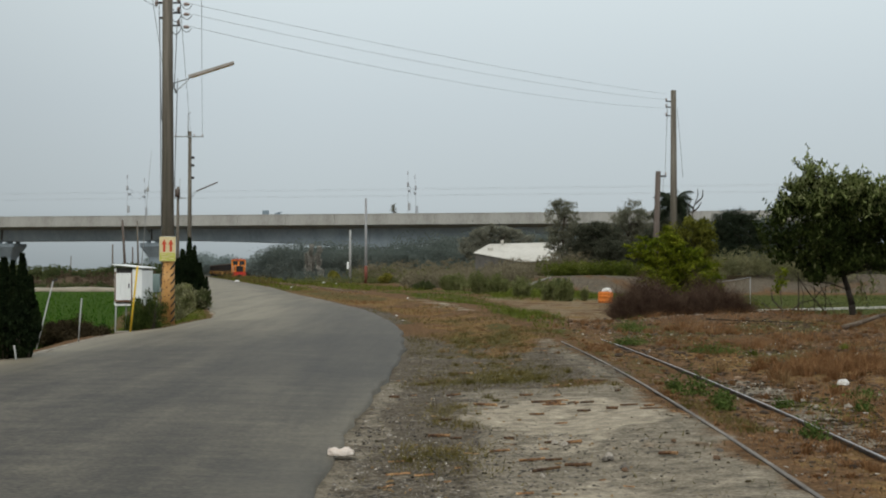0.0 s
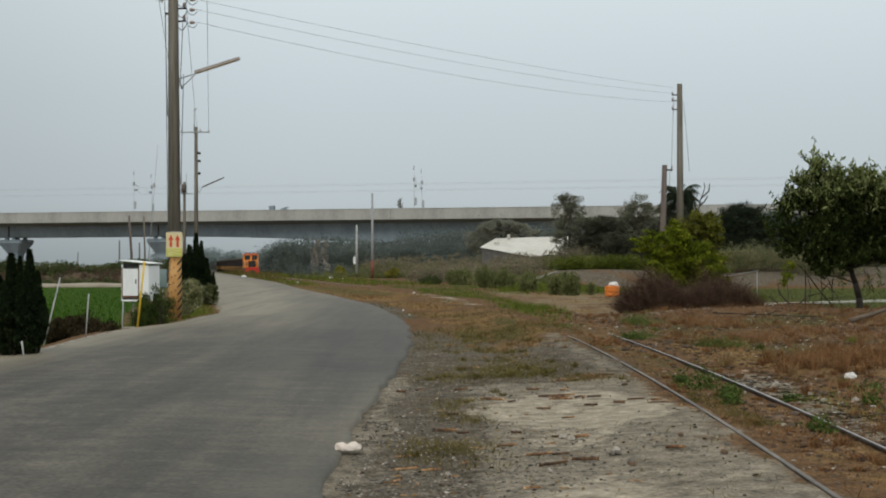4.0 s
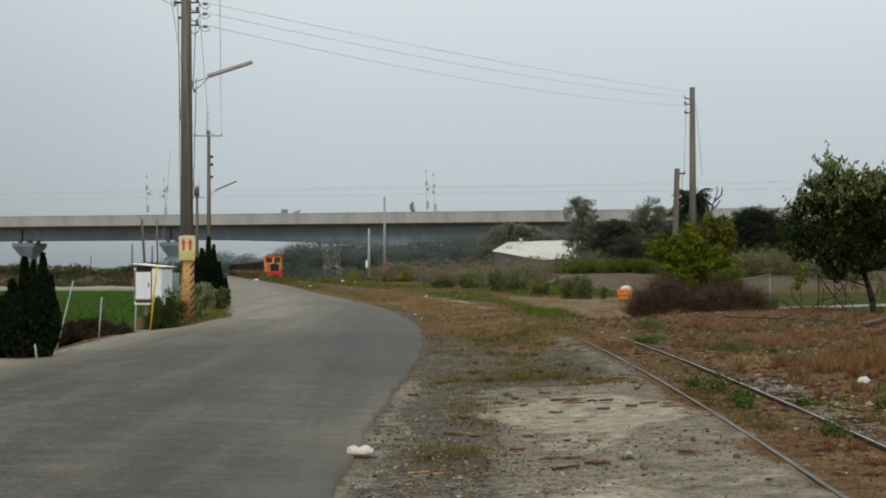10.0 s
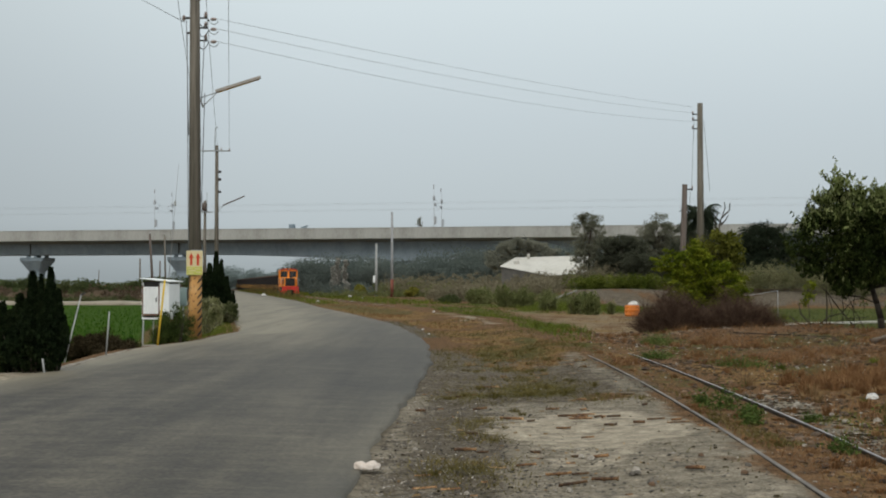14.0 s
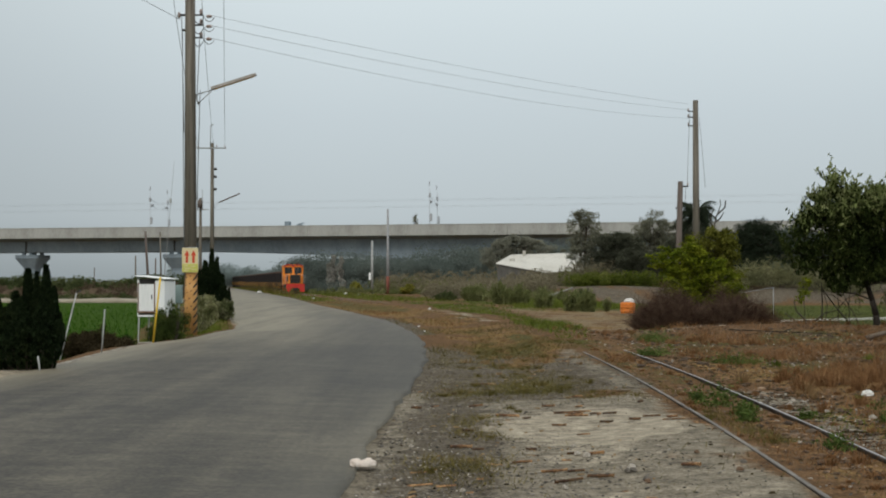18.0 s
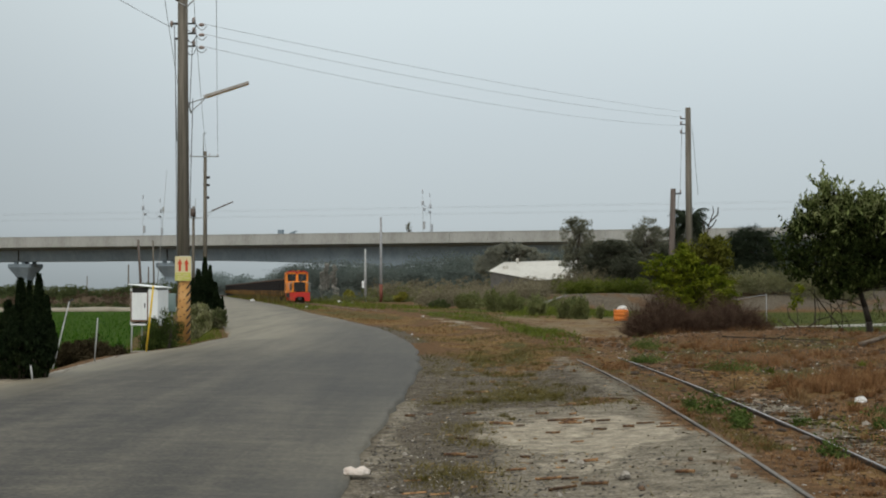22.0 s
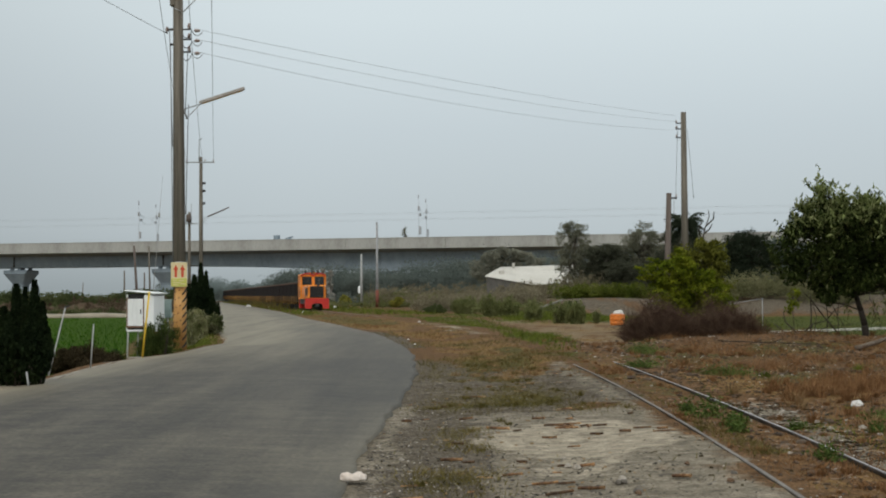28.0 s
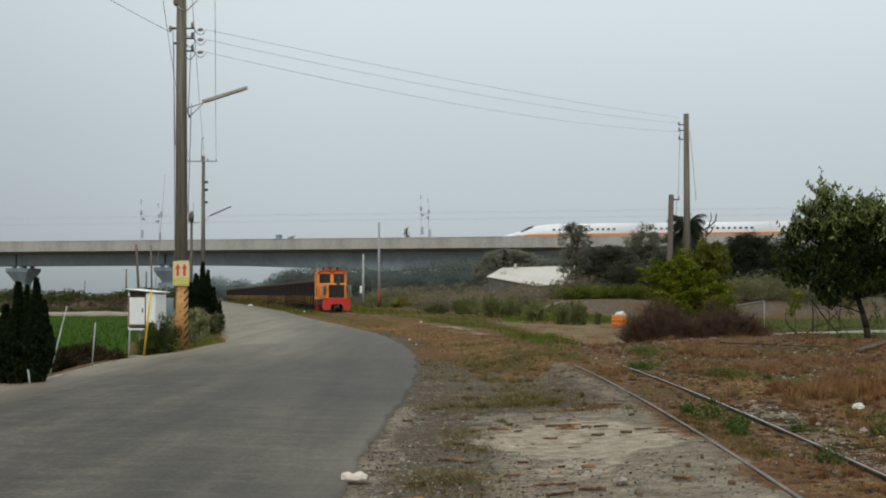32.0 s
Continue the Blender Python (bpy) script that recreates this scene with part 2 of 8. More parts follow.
    "leaf_brush_far": material("leaf_reddish_scrub", [(0.075, 0.052, 0.034), (0.125, 0.090, 0.060), (0.17, 0.132, 0.09)], 0.15, 0.9, bump=0, island=0.3, translucent=0.3, spec=0.03),
    "leaf_hedge": material("leaf_hedge", [(0.050, 0.066, 0.026), (0.082, 0.102, 0.040), (0.125, 0.142, 0.06)], 0.15, 0.9, bump=0, island=0.25, translucent=0.3, spec=0.03),
    "reed": material("pale_reed", [(0.12, 0.13, 0.06), (0.24, 0.235, 0.12), (0.36, 0.33, 0.19)], 0.6, 0.85, bump=0, island=0.35, translucent=0.35, spec=0.03),
    "rail_top": material("worn_rail_top", [(0.12, 0.115, 0.11), (0.26, 0.25, 0.245), (0.42, 0.41, 0.40)], 3, 0.4, 0.25, 0.1, streak=(1, 0.3, 1)),
    "rail_dusty": material("dusty_rail_top", [(0.095, 0.083, 0.070), (0.150, 0.134, 0.115), (0.225, 0.205, 0.178)], 3, 0.75, 0.05, 0.1, streak=(1, 0.3, 1)),
    "foam_pink": material("foam_pinkish", [(0.48, 0.39, 0.32), (0.66, 0.57, 0.49), (0.77, 0.70, 0.63)], 7, 0.8),
    "grass_dry": material("dry_grass", [(0.098, 0.048, 0.020), (0.200, 0.106, 0.048), (0.32, 0.195, 0.10)], 1.3, 0.9, bump=0, island=0.4, translucent=0.2, spec=0.03),
    "grass_green": material("green_grass", [(0.052, 0.073, 0.011), (0.105, 0.128, 0.021), (0.175, 0.185, 0.046)], 0.7, 0.85, bump=0, island=0.4, translucent=0.25, spec=0.03),
    "grass_straw": material("straw_grass", [(0.16, 0.10, 0.045), (0.26, 0.17, 0.085), (0.36, 0.26, 0.14)], 0.8, 0.9, bump=0, island=0.4, translucent=0.2, spec=0.03),
    "grass_olive": material("olive_weeds", [(0.062, 0.055, 0.017), (0.125, 0.103, 0.034), (0.205, 0.158, 0.066)], 0.8, 0.9, bump=0, island=0.4, translucent=0.2, spec=0.03),
    "rice": material("rice_crop", [(0.014, 0.054, 0.003), (0.022, 0.074, 0.004), (0.034, 0.094, 0.006)], 0.25, 0.8, bump=0, island=0.15, translucent=0.3, spec=0.03),
    "pebble": material("pebbles", [(0.055, 0.047, 0.037), (0.115, 0.100, 0.082), (0.22, 0.195, 0.16)], 0.8, 0.9, bump=0.2, island=0.7),
    "rubble": material("rubble", [(0.065, 0.037, 0.021), (0.130, 0.080, 0.047), (0.26, 0.185, 0.125)], 0.8, 0.95, bump=0.2, island=0.6),
    "pale_stone": material("pale_stone", [(0.20, 0.175, 0.14), (0.34, 0.305, 0.255), (0.46, 0.425, 0.37)], 6, 0.9, bump=0.3, island=0.4),
    "cane": material("cane_stalk", [(0.016, 0.009, 0.006), (0.085, 0.042, 0.021), (0.30, 0.160, 0.066), (0.60, 0.42, 0.23)], 13, 0.8, per_object=0.6, bump=0.5),
    "clod": material("soil_clod", [(0.035, 0.022, 0.013), (0.07, 0.047, 0.03), (0.11, 0.08, 0.055)], 1.2, 0.95, bump=0.5, island=0.4),
    "old_log": material("weathered_log", [(0.07, 0.05, 0.036), (0.14, 0.11, 0.083), (0.22, 0.185, 0.145)], 5, 0.95, bump=0.6, streak=(0.4, 3, 3)),
    "sand": material("sandy_soil", [(0.20, 0.17, 0.125), (0.29, 0.255, 0.195), (0.36, 0.32, 0.25)], 0.6, 0.95, bump=0.4),
    "leaf_dome": material("leaf_dome", [(0.020, 0.028, 0.017), (0.034, 0.045, 0.027), (0.055, 0.067, 0.042)], 0.3, 0.8, bump=0, island=0.2, translucent=0.25, spec=0.03),
    "teal_paint": material("pale_teal_paint", [(0.16, 0.22, 0.21), (0.24, 0.31, 0.29)], 4, 0.6, bump=0.05),
    "leaf_mid": material("leaf_mid_green", [(0.026, 0.042, 0.011), (0.052, 0.074, 0.019), (0.10, 0.125, 0.034)], 4, 0.7, bump=0, island=0.5, translucent=0.2, spec=0.03),
    "foam": material("foam_white", [(0.54, 0.515, 0.47), (0.74, 0.725, 0.69)], 9, 0.8),
    "barrel_orange": material("barrel_orange", [(0.62, 0.16, 0.02), (0.74, 0.24, 0.04)], 4, 0.6),
}


def asphalt_material():
    m = bpy.data.materials.new("asphalt")
    m.use_nodes = True
    n, l = m.node_tree.nodes, m.node_tree.links
    bsdf = n["Principled BSDF"]
    co = n.new("ShaderNodeTexCoord")
    mp = n.new("ShaderNodeMapping")
    mp.inputs["Rotation"].default_value = (0, 0, radians(-7))
    mp.inputs["Scale"].default_value = (1.7, 0.11, 1)
    l.new(co.outputs["Object"], mp.inputs["Vector"])
    wear, patch, grain = (n.new("ShaderNodeTexNoise") for _ in range(3))
    for node, sc, det in ((wear, 0.9, 12), (patch, 0.35, 8), (grain, 30, 6)):
        node.inputs["Scale"].default_value, node.inputs["Detail"].default_value = sc, det
    wear.inputs["Roughness"].default_value = 0.7
    l.new(mp.outputs["Vector"], wear.inputs["Vector"])
    l.new(co.outputs["Object"], patch.inputs["Vector"])
    l.new(co.outputs["Object"], grain.inputs["Vector"])
    mix = n.new("ShaderNodeMath")
    mix.operation = "MULTIPLY_ADD"
    mix.inputs[1].default_value = 0.85
    l.new(grain.outputs["Fac"], mix.inputs[0])
    half = n.new("ShaderNodeMath")
    half.operation = "MULTIPLY_ADD"
    half.inputs[1].default_value = 0.5
    l.new(patch.outputs["Fac"], half.inputs[0])
    l.new(wear.outputs["Fac"], half.inputs[2])
    sub = n.new("ShaderNodeMath")
    sub.operation = "SUBTRACT"
    sub.inputs[1].default_value = 0.67
    l.new(half.outputs[0], sub.inputs[0])
    l.new(sub.outputs[0], mix.inputs[2])
    smear_map = n.new("ShaderNodeMapping")
    smear_map.inputs["Scale"].default_value = (0.55, 1.15, 1)
    smear_map.inputs["Rotation"].default_value = (0, 0, radians(12))
    smear = n.new("ShaderNodeTexNoise")
    smear.inputs["Scale"].default_value, smear.inputs["Detail"].default_value, smear.inputs["Roughness"].default_value = 3.2, 9, 0.78
    l.new(co.outputs["Object"], smear_map.inputs["Vector"])
    l.new(smear_map.outputs["Vector"], smear.inputs["Vector"])
    worn = n.new("ShaderNodeMath")
    worn.operation = "MULTIPLY_ADD"
    worn.inputs[1].default_value = 1.1
    l.new(smear.outputs["Fac"], worn.inputs[0])
    less = n.new("ShaderNodeMath")
    less.operation = "SUBTRACT"
    less.inputs[1].default_value = 0.55
    l.new(mix.outputs[0], less.inputs[0])
    l.new(less.outputs[0], worn.inputs[2])
    ramp = n.new("ShaderNodeValToRGB")
    fill_ramp(ramp, ((0.28, (0.030, 0.0255, 0.0185)), (0.50, (0.066, 0.056, 0.0400)), (0.78, (0.128, 0.110, 0.078))))
    l.new(worn.outputs[0], ramp.inputs["Fac"])
    # dust along the edges, with painted haze farther off, by the road's own width attribute
    at = n.new("ShaderNodeAttribute")
    at.attribute_name = "dust"
    dn = n.new("ShaderNodeMath")
    dn.operation = "MULTIPLY"
    l.new(at.outputs["Fac"], dn.inputs[0]), l.new(wear.outputs["Fac"], dn.inputs[1])
    dm = n.new("ShaderNodeMix")
    dm.data_type = "RGBA"
    l.new(dn.outputs[0], dm.inputs["Factor"])
    l.new(ramp.outputs["Color"], dm.inputs["A"])
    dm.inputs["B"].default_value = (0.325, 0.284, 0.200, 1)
    fr = n.new("ShaderNodeAttribute")
    fr.attribute_name = "fresh"
    fm = n.new("ShaderNodeMath")
    fm.operation = "MULTIPLY"
    l.new(fr.outputs["Fac"], fm.inputs[0])
    fm.inputs[1].default_value = 0.5
    fx = n.new("ShaderNodeMix")
    fx.data_type = "RGBA"
    l.new(fm.outputs[0], fx.inputs["Factor"])
    l.new(dm.outputs["Result"], fx.inputs["A"])
    fx.inputs["B"].default_value = (0.030, 0.028, 0.025, 1)
    l.new(fx.outputs["Result"], bsdf.inputs["Base Color"])
    bsdf.inputs["Roughness"].default_value = 0.68
    bsdf.inputs["Specular IOR Level"].default_value = 0.3
    bp = n.new("ShaderNodeBump")
    bp.inputs["Strength"].default_value, bp.inputs["Distance"].default_value = 0.35, 0.01
    l.new(grain.outputs["Fac"], bp.inputs["Height"])
    l.new(bp.outputs["Normal"], bsdf.inputs["Normal"])
    return m


def ground_material():
    """Soil, with gravel, dry grass, green growth and pale hardpan where the ground's attributes say so, broken up by noise."""
    m = bpy.data.materials.new("ground_soil")
    m.use_nodes = True
    n, l = m.node_tree.nodes, m.node_tree.links
    bsdf = n["Principled BSDF"]
    co = n.new("ShaderNodeTexCoord")

    def tex(scale, detail=6, rough=0.65):
        t = n.new("ShaderNodeTexNoise")
        t.inputs["Scale"].default_value, t.inputs["Detail"].default_value, t.inputs["Roughness"].default_value = scale, detail, rough
        l.new(co.outputs["Object"], t.inputs["Vector"])
        return t.outputs["Fac"]

    wide, mid, fine = tex(0.5), tex(3.2, 8), tex(34, 4, 0.75)

    def tone(fac, *colors):
        r = n.new("ShaderNodeValToRGB")
        fill_ramp(r, [(0.32 + 0.36 * i / (len(colors) - 1), c) for i, c in enumerate(colors)])
        l.new(fac, r.inputs["Fac"])
        return r.outputs["Color"]

    def blend(base, top, name, sharp):
        a = n.new("ShaderNodeAttribute")
        a.attribute_name = name
        s = n.new("ShaderNodeMath")
        s.operation = "ADD"
        l.new(a.outputs["Fac"], s.inputs[0])
        mr = n.new("ShaderNodeMapRange")
        mr.inputs["From Min"].default_value, mr.inputs["From Max"].default_value = 0.25, 0.75
        mr.inputs["To Min"].default_value, mr.inputs["To Max"].default_value = -sharp, sharp
        mn = n.new("ShaderNodeMath")
        mn.operation = "MULTIPLY_ADD"
        mn.inputs[1].default_value = 0.6
        l.new(mid, mn.inputs[0])
        q = n.new("ShaderNodeMath")
        q.operation = "MULTIPLY"
        q.inputs[1].default_value = 0.4
        l.new(wide, q.inputs[0])
        l.new(q.outputs[0], mn.inputs[2])
        l.new(mn.outputs[0], mr.inputs["Value"])
        l.new(mr.outputs[0], s.inputs[1])
        st = n.new("ShaderNodeMapRange")
        st.interpolation_type = "SMOOTHSTEP"
        st.inputs["From Min"].default_value, st.inputs["From Max"].default_value = 0.35, 0.65
        l.new(s.outputs[0], st.inputs["Value"])
        x = n.new("ShaderNodeMix")
        x.data_type = "RGBA"
        l.new(st.outputs[0], x.inputs["Factor"])
        l.new(base, x.inputs["A"]), l.new(top, x.inputs["B"])
        return x.outputs["Result"]

    col = tone(fine, (0.062, 0.033, 0.015), (0.128, 0.073, 0.036), (0.205, 0.130, 0.070))
    col = blend(col, tone(fine, (0.120, 0.088, 0.050), (0.205, 0.155, 0.095), (0.285, 0.222, 0.142)), "tan", 0.3)
    col = blend(col, tone(fine, (0.046, 0.037, 0.027), (0.108, 0.089, 0.065), (0.222, 0.190, 0.142)), "gravel", 0.35)
    col = blend(col, tone(fine, (0.112, 0.094, 0.068), (0.205, 0.175, 0.130), (0.305, 0.268, 0.206)), "grit", 0.4)
    col = blend(col, tone(fine, (0.225, 0.188, 0.134), (0.32, 0.274, 0.204), (0.395, 0.346, 0.266)), "pale", 0.6)
    col = blend(col, tone(fine, (0.088, 0.052, 0.021), (0.182, 0.110, 0.043), (0.285, 0.186, 0.082)), "dry", 0.45)
    col = blend(col, tone(fine, (0.045, 0.038, 0.012), (0.082, 0.071, 0.024), (0.135, 0.115, 0.050)), "olive", 0.5)
    col = blend(col, tone(fine, (0.035, 0.043, 0.009), (0.065, 0.072, 0.015), (0.10, 0.10, 0.03)), "green", 0.45)
    col = blend(col, tone(fine, (0.021, 0.048, 0.003), (0.034, 0.070, 0.004), (0.050, 0.09, 0.007)), "rice", 0.15)
    mott = n.new("ShaderNodeMapRange")
    mott.inputs["From Min"].default_value, mott.inputs["From Max"].default_value = 0.32, 0.68
    mott.inputs["To Min"].default_value, mott.inputs["To Max"].default_value = 0.46, 1.55
    l.new(tex(5.5, 7, 0.72), mott.inputs["Value"])
    hv = n.new("ShaderNodeHueSaturation")
    l.new(mott.outputs[0], hv.inputs["Value"])
    l.new(col, hv.inputs["Color"])
    l.new(hv.outputs["Color"], bsdf.inputs["Base Color"])
    bsdf.inputs["Roughness"].default_value = 0.95
    bsdf.inputs["Specular IOR Level"].default_value = 0.04
    bp = n.new("ShaderNodeBump")
    bp.inputs["Strength"].default_value, bp.inputs["Distance"].default_value = 0.6, 0.03
    l.new(fine, bp.inputs["Height"])
    l.new(bp.outputs["Normal"], bsdf.inputs["Normal"])
    return m


M["asphalt"], M["ground"] = asphalt_material(), ground_material()


# ---- building helpers ----
def bx(bm, c, s, bev=0.0, rot=None):
    """A box of size s round c, with its edges bevelled."""
    t = bmesh.new()
    bmesh.ops.create_cube(t, size=1.0)
    bmesh.ops.scale(t, vec=s, verts=t.verts)
    if bev:
        bmesh.ops.bevel(t, geom=t.edges[:], offset=bev, segments=1, affect="EDGES")
    bmesh.ops.transform(t, matrix=Matrix.Translation(c) @ (rot.to_4x4() if rot else Matrix.Identity(4)), verts=t.verts)
    me = bpy.data.meshes.new("t")
    t.to_mesh(me)
    t.free()
    bm.from_mesh(me)
    bpy.data.meshes.remove(me)
    return bm


def rod(bm, p0, p1, r0, r1=None, n=8):
    """A tapered round bar from p0 to p1."""
    p0, p1 = Vector(p0), Vector(p1)
    r1 = r0 if r1 is None else r1
    q = (p1 - p0).to_track_quat("Z", "Y")
    a, b = [], []
    for i in range(n):
        w = Vector((math.cos(i * math.tau / n), math.sin(i * math.tau / n), 0))
        a.append(bm.verts.new(p0 + q @ (w * r0)))
        b.append(bm.verts.new(p1 + q @ (w * r1)))
    for i in range(n):
        f = bm.faces.new((a[i], a[(i + 1) % n], b[(i + 1) % n], b[i]))
        f.smooth = n > 5
    bm.faces.new(a[::-1]), bm.faces.new(b)
    return bm


def prism(bm, pts, z0, z1):
    """A prism on a flat outline, from z0 to z1."""
    a = [bm.verts.new((x, y, z0)) for x, y in pts]
    b = [bm.verts.new((x, y, z1)) for x, y in pts]
    k = len(pts)
    for i in range(k):
        bm.faces.new((a[i], a[(i + 1) % k], b[(i + 1) % k], b[i]))
    bm.faces.new(a[::-1]), bm.faces.new(b)
    bmesh.ops.recalc_face_normals(bm, faces=bm.faces[:])
    return bm


def part(name, bm, mat, parent=None, label="", at=None):
    """Links a bmesh as one mesh object, under a thing or a part."""
    me = bpy.data.meshes.new(name)
    bm.to_mesh(me)
    bm.free()
    me.materials.append(mat)
    ob = new(name, me)
    if at is not None:
        ob.matrix_basis = at
    ob.parent = parent
    if label:
        ob["label"] = label
    return ob


def again(ob, m):
    """One more object on the mesh of ob, under the same parent."""
    o = new(ob.name.split(".")[0], ob.data)
    o.parent, o.matrix_basis = ob.parent, m
    return o


def thing(name, m, label, category, group="", kind=""):
    ob = new(name)
    ob.empty_display_size = 0.1
    ob.matrix_basis = m
    return tagged(ob, label, category, group, kind)


def soup(name, verts, faces, mat, parent=None):
    me = bpy.data.meshes.new(name)
    me.from_pydata(verts.tolist() if hasattr(verts, "tolist") else verts, [], faces.tolist() if hasattr(faces, "tolist") else faces)
    me.materials.append(mat)
    ob = new(name, me)
    ob.parent = parent
    return ob


def leaves(name, pts, size, mat, parent, seed=0, long=1.6, droop=0.0, plain=False):
    """Folded leaf pieces round the points, each turned its own way; plain ones, for growth far off, are single triangles."""
    r = np.random.RandomState(seed)
    pts = np.asarray(pts, dtype=float)
    k = len(pts)
    a = r.normal(size=(k, 3))
    a[:, 2] = a[:, 2] * 0.7 - droop
    a /= np.linalg.norm(a, axis=1)[:, None]
    b = np.cross(a, r.normal(size=(k, 3)))
    b /= np.linalg.norm(b, axis=1)[:, None] + 1e-9
    c = np.cross(a, b)
    s = (size * (0.55 + 0.9 * r.rand(k)))[:, None]
    tip, base = pts + a * s * long / 2, pts - a * s * long / 2
    l, q = pts + b * s * 0.42 + c * s * 0.15, pts - b * s * 0.42 + c * s * 0.15
    if plain:
        v = np.stack([base, pts + b * s * 0.6 + a * s * long * 0.2, tip - b * s * 0.4], 1).reshape(-1, 3)
        return soup(name, v, np.arange(k * 3).reshape(-1, 3), mat, parent)
    v = np.stack([base, l, tip, q], 1).reshape(-1, 3)
    i = np.arange(k)[:, None] * 4
    f = np.concatenate([i + [0, 1, 2], i + [0, 2, 3]], 1).reshape(-1, 3)
    return soup(name, v, f, mat, parent)


def clump_points(blobs, per, seed, shell=0.55):
    """Points scattered in uneven balls (x, y, z, rx, ry, rz)."""
    r = np.random.RandomState(seed)
    out = []
    for x, y, z, rx, ry, rz in blobs:
        d = r.normal(size=(per, 3))
        d /= np.linalg.norm(d, axis=1)[:, None]
        rad = shell + (1 - shell) * r.rand(per) ** 0.7
        lump = 1 + 0.22 * np.sin(d[:, 0] * 5 + x * 3) * np.cos(d[:, 1] * 6 + y * 2) + 0.15 * np.sin(d[:, 2] * 9 + z)
        out.append(np.array((x, y, z)) + d * (rad * lump)[:, None] * np.array((rx, ry, rz)))
    return np.concatenate(out)


def blades(name, xy, z, height, width, mat, parent=None, seed=0, lean=0.35):
    """Grass blades standing on the points."""
    r = np.random.RandomState(seed)
    k = len(xy)
    h = height * (0.4 + 0.9 * r.rand(k))
    a = r.rand(k) * math.tau
    w = width * (0.6 + 0.8 * r.rand(k)) / 2
    base = np.column_stack([xy, z - 0.01 * np.ones(k)])
    side = np.column_stack([np.cos(a) * w, np.sin(a) * w, np.zeros(k)])
    le = r.normal(size=(k, 2)) * lean * h[:, None]
    tip = base + np.column_stack([le, h])
    v = np.stack([base - side, base + side, tip], 1).reshape(-1, 3)
    f = np.arange(k * 3).reshape(-1, 3)
    return soup(name, v, f, mat, parent)


def stones(name, xy, z, size, mat, parent=None, seed=0):
    """Angular little stones lying on the points, joined."""
    r = np.random.RandomState(seed)
    k = len(xy)
    g = (1 + 5 ** 0.5) / 2
    base = np.array([(-1, g, 0), (1, g, 0), (-1, -g, 0), (1, -g, 0), (0, -1, g), (0, 1, g), (0, -1, -g), (0, 1, -g), (g, 0, -1), (g, 0, 1), (-g, 0, -1), (-g, 0, 1)], float) / 1.9
    tri = np.array([(0, 11, 5), (0, 5, 1), (0, 1, 7), (0, 7, 10), (0, 10, 11), (1, 5, 9), (5, 11, 4), (11, 10, 2), (10, 7, 6), (7, 1, 8), (3, 9, 4), (3, 4, 2), (3, 2, 6), (3, 6, 8), (3, 8, 9), (4, 9, 5), (2, 4, 11), (6, 2, 10), (8, 6, 7), (9, 8, 1)])
    s = size * (0.35 + 1.3 * r.rand(k) ** 2.2)
    v = base[None] * (s[:, None, None] * (0.7 + 0.6 * r.rand(k, 12, 1))) * np.stack([0.7 + 0.6 * r.rand(k), 0.7 + 0.6 * r.rand(k), np.full(k, 0.5)], 1)[:, None]
    a = r.rand(k) * math.tau
    ca, sa = np.cos(a)[:, None], np.sin(a)[:, None]
    x = v[:, :, 0] * ca - v[:, :, 1] * sa
    y = v[:, :, 0] * sa + v[:, :, 1] * ca
    v = np.stack([x, y, v[:, :, 2]], 2) + np.column_stack([xy, z + s * 0.18])[:, None]
    f = (tri[None] + (np.arange(k) * 12)[:, None, None]).reshape(-1, 3)
    return soup(name, v.reshape(-1, 3), f, mat, parent)


# ---- the plan: road, railway, fields ----
SLOPE = 0.184                       # the straight of the railway, metres aside per metre ahead
TURN = math.degrees(math.atan(SLOPE))
RAIL_Z = 0.07
GAUGE = 0.79                        # between the rails' middles


def track_x(y):
    """The railway's middle: a gentle bend close by, then a long curve into the straight."""
    if y >= 80:
        return -6.78 - SLOPE * (y - 93)
    if y <= 8:
        return 2.549 + 0.0437 * (y - 8)
    if y <= 24:
        return 2.80 - 0.0019 * (y - 19.5) ** 2
    t, d = (y - 24) / 56, 56
    p0, p1, m0, m1 = 2.7615, -4.388, -0.0171 * d, -SLOPE * d
    return (2 * t**3 - 3 * t**2 + 1) * p0 + (t**3 - 2 * t**2 + t) * m0 + (3 * t**2 - 2 * t**3) * p1 + (t**3 - t**2) * m1


ROAD_Y = (-60, 4, 8, 9.2, 12.6, 15.9, 21.4, 29.8, 42, 56, 71, 100, 146, 650)
ROAD_R = (-0.5, -0.52, -0.56, -0.60, -0.50, -0.36, -0.23, -0.42, -1.60, -3.85, -6.5, -11.0, -19.2, -112)
ROAD_LY = (-60, 5, 14, 17.5, 20.3, 26.0, 27.6, 29.4, 34.0, 36.0, 38.5, 42, 49, 57.6, 71, 100, 146, 650)
ROAD_L = (-7.5, -6.6, -5.9, -5.69, -5.70, -5.98, -5.78, -5.57, -5.49, -5.47, -5.82, -6.45, -7.85, -9.4, -11.6, -16.2, -24.6, -117.5)


def road_r(y):
    y = np.asarray(y, float)
    return sum(np.interp(y + d, ROAD_Y, ROAD_R) for d in (-2.4, -1.2, 0, 1.2, 2.4)) / 5


def road_l(y):
    return np.interp(y, ROAD_LY, ROAD_L)


def sstep(a, b, x):
    t = np.clip((np.asarray(x, float) - a) / (b - a), 0, 1)
    return t * t * (3 - 2 * t)


def inside(x, y, x0, x1, y0, y1, e=0.5):
    return sstep(x0 - e, x0 + e, x) * sstep(x1 + e, x1 - e, x) * sstep(y0 - e, y0 + e, y) * sstep(y1 + e, y1 - e, y)


